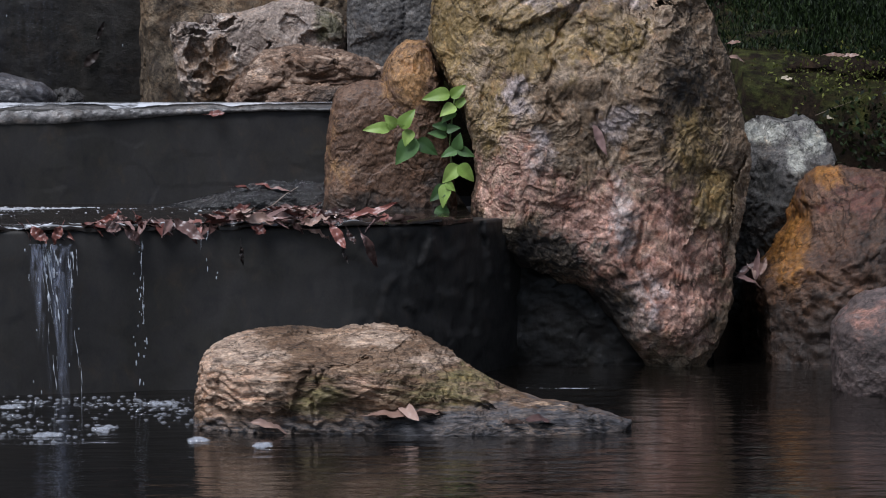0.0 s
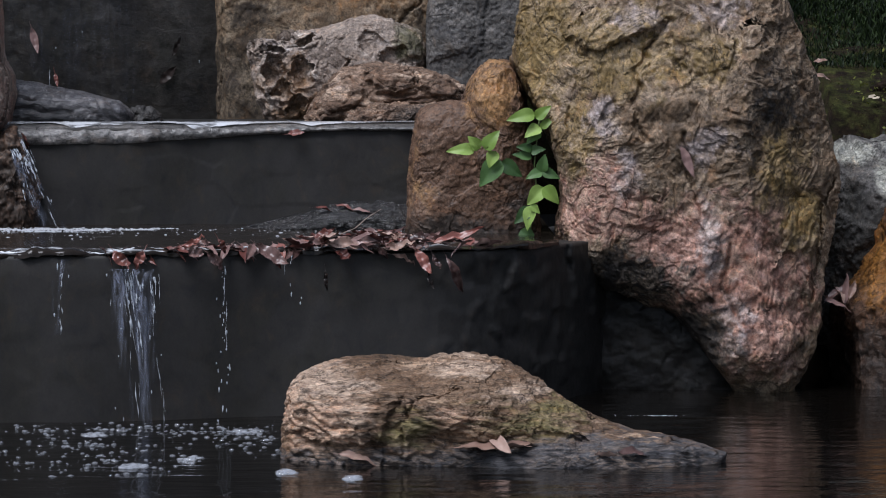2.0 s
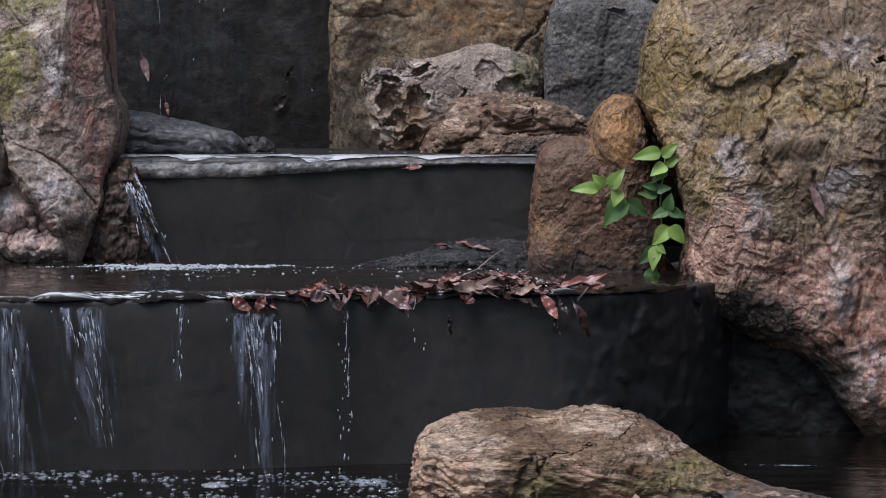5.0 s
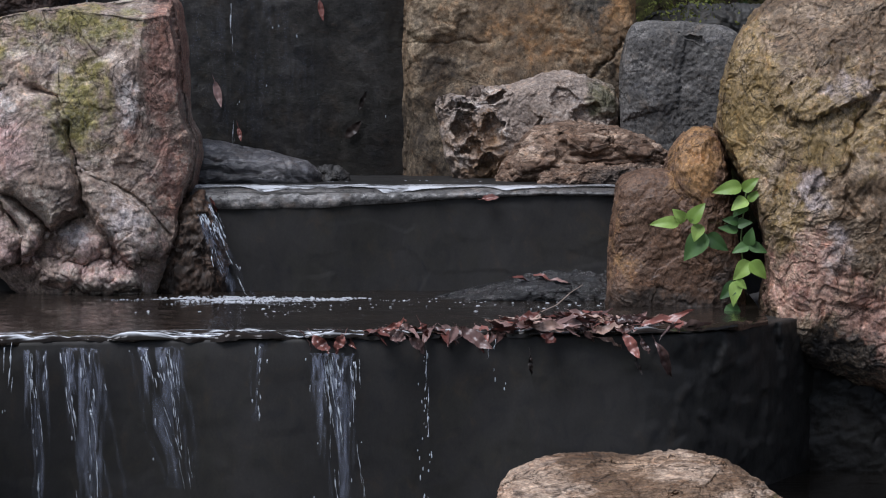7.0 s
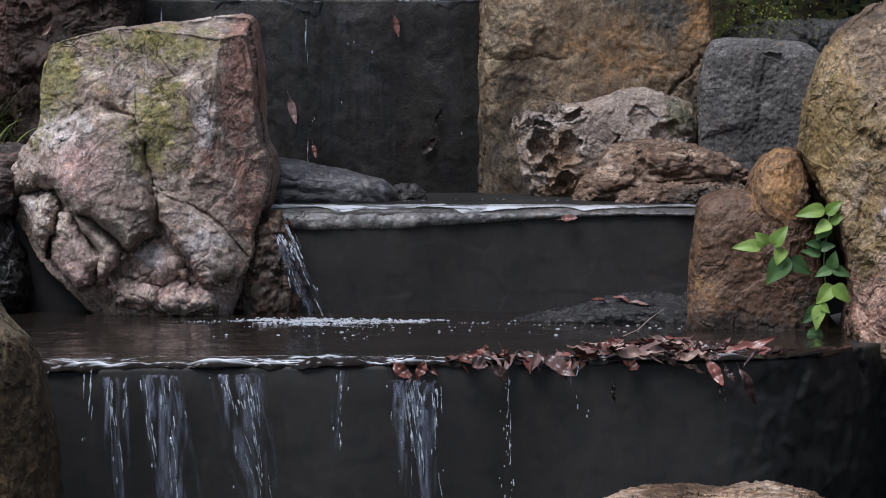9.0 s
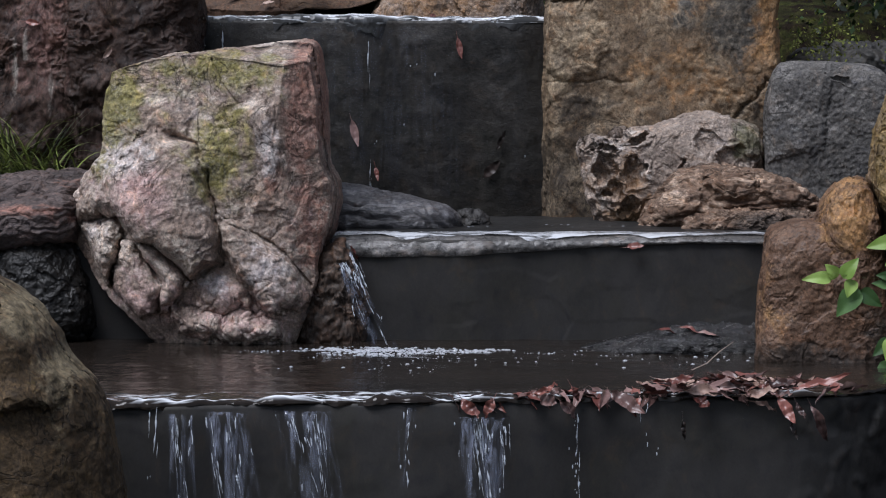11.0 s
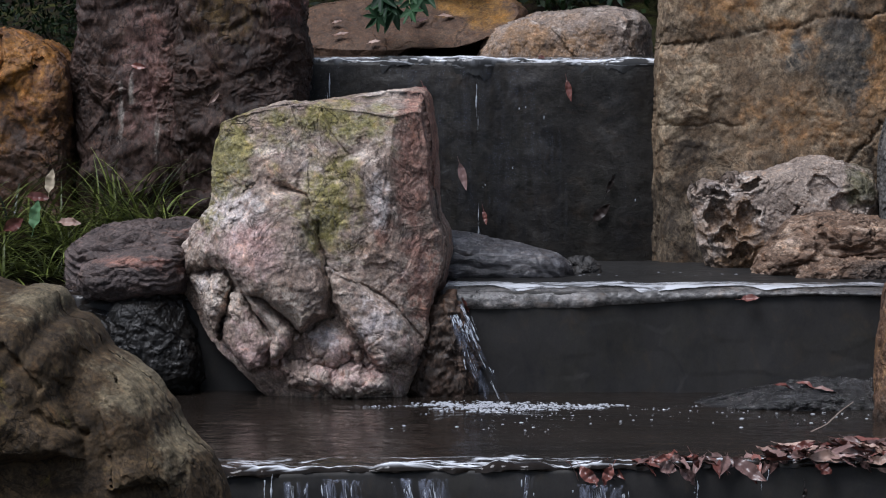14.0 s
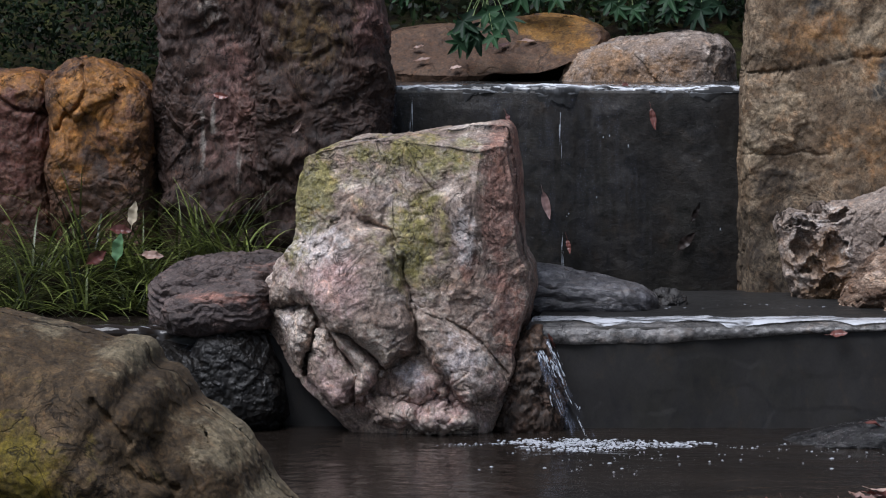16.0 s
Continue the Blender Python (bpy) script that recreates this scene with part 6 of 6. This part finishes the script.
dead_leaf(1.062, skin("standing_boulder", 1.062, 0.56) - 0.004, 0.56, 0, 68, 85, 2, DEAD, "brown leaf clinging to the boulder face", "", 0.8)
for k, (x, y, z, yaw, pitch) in enumerate([(1.44, 0.68, 0.23, 30, -30), (1.455, 0.67, 0.235, 100, -60), (1.465, 0.68, 0.245, 80, -75), (1.48, 0.67, 0.24, 60, -50), (1.45, 0.65, 0.21, 0, 10), (1.425, 0.68, 0.215, 150, -20)]):
    dead_leaf(x, y, z, yaw, pitch, 30, k % 6, TAN if k % 2 else DEAD, "dry curled leaf caught between the stones", "leaves between the stones", 0.75)
for k, (x, y, z, yaw) in enumerate([(1.484, 1.36, 0.8, -30), (1.495, 1.36, 0.765, 10), (1.752, 1.36, 0.768, 15), (1.798, 1.36, 0.765, 5), (1.62, 1.33, 0.705, 40), (1.72, 1.22, 0.6, 70)]):
    dead_leaf(x, y, z, yaw, 5, 35, (3, 1, 0, 3, 5, 5)[k], (TAN, TAN, TAN, TAN, PALE, PALE)[k], "dry leaf on the dark mossy bank", "leaves on the bank", 0.7)
for k, (x, z, yaw, m) in enumerate([(-1.082, 1.25, 12, TAN), (-1.1, 1.283, -10, TAN), (-0.98, 1.228, 5, TAN), (-0.775, 1.308, 14, TAN), (-0.86, 1.29, 35, DEAD)]):
    dead_leaf(x, skin("brown_ledge", x, z) - 0.006, z, yaw, -4, 30, (0, 3, 5, 4, 2)[k], m, "small pale leaf on the brown ledge", "leaves on the ledge", 0.6)
dead_leaf(-1.69, 1.42, 0.885, 10, -75, 60, 5, PALE, "pale cream leaf standing in the grass", "", 1.1)
dead_leaf(-1.725, 1.4, 0.8, 10, -75, 60, 5, GREEN_LEAF, "green leaf fallen into the grass", "", 1.3)
dead_leaf(-1.725, 1.41, 0.84, 20, 10, 60, 5, RED, "reddish leaf fallen into the grass", "", 1.0)
dead_leaf(-1.64, 1.4, 0.775, 10, 10, 50, 5, TAN, "tan leaf fallen into the grass", "", 1.0)
dead_leaf(-1.79, 1.4, 0.77, 60, -20, 60, 5, RED, "dark red leaf fallen into the grass", "", 1.2)
dead_leaf(-1.33, skin("dark_tall_stone", -1.33, 1.09) - 0.004, 1.09, 40, -50, 85, 3, TAN, "tan leaf stuck on the dark stone", "", 0.6)
dead_leaf(-1.545, skin("dark_tall_stone", -1.545, 1.17) - 0.004, 1.17, 0, 10, 80, 3, RED, "curled rust leaf stuck on the dark stone", "", 0.7)
for k, (bx, bz, tx, tz, wide, m) in enumerate([(-0.695, 0.905, -0.673, 0.827, 0.30, DEAD), (-0.629, 0.775, -0.619, 0.733, 0.30, RED), (-0.330, 0.744, -0.278, 0.796, 0.40, DARK_LEAF), (-0.402, 1.131, -0.389, 1.070, 0.30, RED), (-0.484, 1.196, -0.466, 1.179, 0.70, RED), (-0.794, 1.115, -0.785, 1.095, 0.60, RED), (-0.292, 0.822, -0.265, 0.880, 0.25, DARK_LEAF)]):
    y0 = skin("top_ledge", bx, bz) - 0.012
    a, b = np.array([bx, y0, bz]), np.array([tx, y0 - 0.004, tz])
    L = np.linalg.norm(b - a)
    v, f = leaf_blade(L, wide * L, 0.4, 0.2, 0.4, k)
    along = (b - a) / L
    side = np.cross((0, -1.0, 0.2), along)
    side /= np.linalg.norm(side)
    thing("fallen_leaf", (a + b) / 2 + v @ np.stack([along, side, np.cross(along, side)]), f, m, "wet leaf stuck to the dripping back wall", "leaf", "leaves on the back wall")

# ---- creeper between the brown stone and the boulder ----
IVY = leaf_material("fresh_green_leaf", (0.22, 0.35, 0.06), (0.42, 0.56, 0.16), 0.45, 0.4, 0.25, 40.0, 0.2)
# Darker copy of the same leaf, with its shade put into the colour.
IVY_DARK = leaf_material("shade_tinted_leaf", (0.05, 0.11, 0.03), (0.11, 0.2, 0.06), 0.45, 0.4, 0.2, 40.0, 0.2)
STEM, _n, _l, _b = base_material("green_stem")
_b.inputs["Base Color"].default_value, _b.inputs["Roughness"].default_value = (0.12, 0.17, 0.05, 1), 0.5


def ovate_leaf(base, tip, wide, seed, nu=13, nv=9):
    """A pointed oval leaf from its stalk to its tip, folded along the midrib, the rim gently toothed."""
    base, tip = np.array(base, float), np.array(tip, float)
    along = tip - base
    L = np.linalg.norm(along)
    along /= L
    face = np.array([0.25 * math.sin(seed), -1.0, 0.45 + 0.25 * math.sin(2.3 * seed)])
    side = np.cross(along, face)
    side /= np.linalg.norm(side)
    face = np.cross(side, along)
    u, v = np.meshgrid(np.linspace(0, 1, nu), np.linspace(-1, 1, nv), indexing="ij")
    w = 0.5 * wide * L * (np.sin(np.pi * u ** 0.72) ** 0.8 * (1 - 0.35 * u) + 0.03) * (1 + 0.06 * np.sin(u * 38) * np.abs(v))
    lift = 0.3 * np.abs(v) * w - 0.22 * L * u ** 2.2 + 0.02 * L * np.sin(9 * u + seed) * v
    p = base + (u * L)[..., None] * along + (v * w)[..., None] * side + lift[..., None] * face
    return p.reshape(-1, 3), grid_faces(nu, nv)


def lobed_leaf(size, lobes, nr=7, na=40, droop=0.25):
    """A broad leaf with pointed lobes, hung from its stalk, cupped along the veins."""
    a = np.linspace(-np.pi * 0.93, np.pi * 0.93, na)
    tips = [(0, 1.0), (0.75, 0.85), (-0.75, 0.85), (1.5, 0.6), (-1.5, 0.6)]
    edge = 0.3 + np.max([k * np.exp(-((np.abs(a - at) / 0.27) ** 1.25)) for at, k in tips], axis=0)
    r = np.linspace(0, 1, nr)
    R, A = np.meshgrid(r, a, indexing="ij")
    E = R * edge * size * 0.55
    p = np.stack([E * np.sin(A), -droop * size * (R * np.cos(A)) ** 2 * 0.5 - 0.05 * size * np.abs(np.sin(A * lobes / 2)) * R, -E * np.cos(A)], -1).reshape(-1, 3)
    return p, grid_faces(nr, na)


def turned(p, at, rx, ry, rz):
    m = np.array(Euler((radians(rx), radians(ry), radians(rz))).to_matrix())
    return p @ m.T + np.array(at)


vine = root("creeper", (0.71, 0.62, 0.4), "fresh green creeper hanging between two stones", "plant")
yv = 0.58
part("stem", *tube([(0.725, 0.64, 0.72), (0.712, 0.6, 0.66), (0.705, 0.6, 0.6), (0.7, 0.6, 0.55), (0.705, 0.6, 0.49), (0.695, 0.6, 0.43), (0.69, 0.61, 0.38)], 0.0018), STEM, vine)
part("stem", *tube([(0.705, 0.6, 0.6), (0.66, 0.585, 0.585), (0.61, 0.575, 0.59), (0.565, 0.57, 0.6), (0.53, 0.57, 0.598)], 0.0015), STEM, vine)
for k, (bx, bz, tx, tz, wide) in enumerate([(0.556, 0.587, 0.489, 0.589, 0.52), (0.567, 0.589, 0.543, 0.619, 0.85), (0.581, 0.587, 0.61, 0.635, 0.75), (0.605, 0.584, 0.588, 0.546, 0.85), (0.701, 0.672, 0.635, 0.664, 0.6), (0.703, 0.662, 0.736, 0.694, 0.7),
                                            (0.715, 0.639, 0.743, 0.665, 0.6), (0.714, 0.641, 0.676, 0.623, 0.85), (0.721, 0.497, 0.682, 0.456, 0.75), (0.721, 0.497, 0.76, 0.46, 0.75), (0.693, 0.452, 0.679, 0.396, 0.6), (0.69, 0.455, 0.712, 0.435, 0.7)]):
    part("leaf", *ovate_leaf((bx, yv + 0.006 * math.sin(k * 2), bz), (tx, yv - 0.012, tz), wide, k * 1.7), IVY, vine)
# Leaves further back, in the copy with painted shade.
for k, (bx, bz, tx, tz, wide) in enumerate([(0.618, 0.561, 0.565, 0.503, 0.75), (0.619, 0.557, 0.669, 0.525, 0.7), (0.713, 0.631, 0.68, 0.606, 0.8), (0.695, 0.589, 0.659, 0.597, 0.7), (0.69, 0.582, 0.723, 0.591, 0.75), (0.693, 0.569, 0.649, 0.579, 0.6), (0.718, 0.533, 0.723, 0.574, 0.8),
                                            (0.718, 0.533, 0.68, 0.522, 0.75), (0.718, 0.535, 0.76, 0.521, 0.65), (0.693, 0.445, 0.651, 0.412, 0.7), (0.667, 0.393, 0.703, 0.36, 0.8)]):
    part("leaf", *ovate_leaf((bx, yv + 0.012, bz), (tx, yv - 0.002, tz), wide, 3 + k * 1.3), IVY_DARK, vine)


# ---- broad leaves over the top fall ----
def hanging_plant(name, at, leaves, seed, label, spread_x, spread_z, size=0.1, lobes=5):
    rng = np.random.default_rng(seed)
    ob = root(name, at, label, "plant", "plants over the top fall")
    for k in range(leaves):
        x, z = at[0] + rng.uniform(-1, 1) * spread_x, at[2] + rng.uniform(-1, 1) * spread_z
        y = at[1] - rng.uniform(0, 0.1)
        s = size * rng.uniform(0.7, 1.2)
        p, f = lobed_leaf(s * 1.25, lobes, 6, 61)
        part("leaf", turned(p, (x, y, z), rng.uniform(-45, 5), rng.uniform(-50, 50), rng.uniform(-40, 40)), f, MAPLE, ob)
        part("stalk", *tube([(x, y + 0.003, z), (x * 0.6 + at[0] * 0.4, y + 0.04, z + 0.06), (at[0], at[1] + 0.06, at[2] + 0.1)], 0.0012, 5), STEM, ob)
    return ob


MAPLE = leaf_material("dark_green_lobed_leaf", (0.006, 0.024, 0.01), (0.028, 0.072, 0.027), 0.6, 0.3, 0.1, 30.0, 0.25)
hanging_plant("lobed_plant", (-0.9, 2.5, 1.36), 9, 301, "dark green lobed leaves hanging over the ledge", 0.07, 0.06, 0.075)
hanging_plant("lobed_plant", (-0.8, 2.7, 1.45), 9, 302, "dark green lobed leaves above the ledge", 0.12, 0.03, 0.08)
hanging_plant("lobed_plant", (-0.5, 2.75, 1.41), 5, 303, "dark green lobed leaves behind the stones", 0.05, 0.05, 0.07)
hanging_plant("lobed_plant", (-0.28, 2.7, 1.41), 10, 304, "dark green lobed leaves beside the tan block", 0.1, 0.03, 0.08)
hanging_plant("lobed_plant", (-1.15, 2.9, 1.48), 8, 305, "dark green lobed leaves in the shade", 0.14, 0.04, 0.07)

# ---- grass tufts ----
GRASS = leaf_material("dark_grass_blade", (0.006, 0.014, 0.003), (0.2, 0.235, 0.055), 0.35, 0.45, 0.15, 8.0, 0.5)


def blades(cx, cy, cz, count, rng, length, out, width=0.0055):
    pieces = []
    for k in range(count):
        a, L = rng.normal(0, 0.75) + np.pi * rng.integers(0, 2), length * rng.uniform(0.55, 1.15)
        lean, bow = rng.uniform(0.15, 1.35) * out, rng.uniform(0.4, 1.7)
        t = np.linspace(0, 1, 8)
        ang = lean + bow * t ** 1.4
        dr = np.concatenate([[0], np.cumsum(np.sin(ang[:-1]))]) * L / 7
        dz = np.concatenate([[0], np.cumsum(np.cos(ang[:-1]))]) * L / 7
        x0, y0 = cx + rng.normal() * 0.022, cy + rng.normal() * 0.022
        c = np.stack([x0 + dr * np.cos(a), y0 + dr * np.sin(a), cz + dz], -1)
        w = width * rng.uniform(0.7, 1.2) * (1 - t ** 2.5) * 0.5 + 0.0002
        s = np.array([-np.sin(a), np.cos(a), 0])
        v = np.stack([c - w[:, None] * s, c - (0, 0, 0.0008), c + w[:, None] * s], 1).reshape(-1, 3)
        pieces.append((v, grid_faces(8, 3)))
    return pieces


def grass_tuft(x, y, z, count, length, seed, label):
    ob = root("grass_tuft", (x, y, z), label, "grass", "tufts on the bank")
    for v, f in blades(x, y, z, count, np.random.default_rng(seed), length, 1.2):
        part("blade", v, f, GRASS, ob)
    return ob


for k, (x, y, z, L) in enumerate([(-2.12, 1.5, 0.68, 0.27), (-1.98, 1.56, 0.7, 0.3), (-1.86, 1.5, 0.68, 0.28), (-1.9, 1.7, 0.74, 0.3), (-1.75, 1.62, 0.72, 0.28), (-1.68, 1.52, 0.7, 0.25), (-1.6, 1.62, 0.74, 0.27), (-1.5, 1.6, 0.74, 0.27), (-1.42, 1.52, 0.74, 0.22),
                                  (-1.56, 1.72, 0.76, 0.28), (-2.25, 1.62, 0.7, 0.28), (-2.0, 1.42, 0.64, 0.22), (-1.82, 1.4, 0.64, 0.22), (-1.7, 1.4, 0.64, 0.18)]):
    grass_tuft(x, y, z, 70, L * 0.9, 400 + k, "arching dark green grass tuft with bright tips")


# ---- small-leaved cover: shrub, moss sprigs ----
def small_leaves(name, count, seed, box, size, material, label, clumps=30, up=0.3):
    """Countless small leaves gathered in uneven clumps."""
    rng = np.random.default_rng(seed)
    (x0, x1), (y0, y1), (z0, z1) = box
    centre = rng.uniform((x0, y0, z0), (x1, y1, z1), (clumps, 3))
    c = centre[rng.integers(0, clumps, count)] + rng.normal(size=(count, 3)) * (0.06, 0.05, 0.04)
    d = rng.normal(size=(count, 3)) + (0, -0.4, up)
    d /= np.linalg.norm(d, axis=1, keepdims=True)
    s = np.cross(d, rng.normal(size=(count, 3)))
    s /= np.linalg.norm(s, axis=1, keepdims=True)
    n = np.cross(d, s)
    L = (size * rng.uniform(0.6, 1.3, count))[:, None]
    v = np.stack([c, c + d * L * 0.5 + s * L * 0.24 + n * L * 0.06, c + d * L, c + d * L * 0.5 - s * L * 0.24 + n * L * 0.06], 1).reshape(-1, 3)
    f = np.arange(count * 4).reshape(-1, 4)
    return thing(name, v, f, material, label, "foliage", kind="stuff")


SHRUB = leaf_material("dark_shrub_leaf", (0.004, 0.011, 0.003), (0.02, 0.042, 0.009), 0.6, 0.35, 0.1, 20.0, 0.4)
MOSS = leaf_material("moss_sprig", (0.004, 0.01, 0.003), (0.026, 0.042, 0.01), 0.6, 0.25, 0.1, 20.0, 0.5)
MOSS_LIGHT = leaf_material("yellow_moss_sprig", (0.08, 0.095, 0.02), (0.18, 0.19, 0.045), 0.7, 0.2, 0.1, 20.0, 0.3)
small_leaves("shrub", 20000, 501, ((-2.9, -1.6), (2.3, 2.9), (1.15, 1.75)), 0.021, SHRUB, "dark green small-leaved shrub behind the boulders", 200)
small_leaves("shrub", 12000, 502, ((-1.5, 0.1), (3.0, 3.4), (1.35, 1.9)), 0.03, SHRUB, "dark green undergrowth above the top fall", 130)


def ground_cover(name, count, seed, x0, x1, y0, y1, size, material, label, patchy=0.2):
    """Short upright shoots all over a stretch of the bank, thicker in some patches."""
    rng = np.random.default_rng(seed)
    x, y = rng.uniform(x0, x1, count * 2), rng.uniform(y0, y1, count * 2)
    dense = fbm(np.stack([x * 5, y * 5, 0 * x], -1), 3, seed)
    keep = np.argsort(-dense - rng.uniform(0, 1 / patchy, count * 2) * 0.5)[:count]
    x, y = x[keep], y[keep]
    c = np.stack([x, y, land(x, y) - 0.004], -1)
    d = rng.normal(size=(count, 3)) * (0.5, 0.5, 0.2) + (0, -0.1, 1)
    d /= np.linalg.norm(d, axis=1, keepdims=True)
    s = np.cross(d, rng.normal(size=(count, 3)))
    s /= np.linalg.norm(s, axis=1, keepdims=True)
    L = (size * rng.uniform(0.5, 1.4, count) * (1 + 0.4 * dense[keep]))[:, None]
    v = np.stack([c - s * L * 0.07, c + d * L * 0.5 - s * L * 0.1, c + d * L, c + d * L * 0.5 + s * L * 0.1], 1).reshape(-1, 3)
    return thing(name, v, np.arange(count * 4).reshape(-1, 4), material, label, "foliage", kind="stuff")


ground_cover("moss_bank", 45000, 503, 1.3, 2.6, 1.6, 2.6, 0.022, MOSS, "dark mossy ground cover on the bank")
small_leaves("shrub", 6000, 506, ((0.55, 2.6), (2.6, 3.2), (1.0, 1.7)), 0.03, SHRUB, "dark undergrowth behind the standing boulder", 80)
small_leaves("moss_patch", 700, 504, ((1.58, 1.95), (1.33, 1.4), (0.69, 0.71)), 0.012, MOSS_LIGHT, "yellow-green moss patch on the dark bank", 24)
small_leaves("moss_patch", 900, 505, ((1.7, 1.95), (1.18, 1.3), (0.52, 0.62)), 0.018, MOSS, "dark moss and sprigs beside the pale stone", 20)
small_leaves("moss_patch", 500, 507, ((0.54, 0.72), (2.02, 2.1), (1.1, 1.14)), 0.012, MOSS_LIGHT, "green moss tufts on the dark back stone", 14)
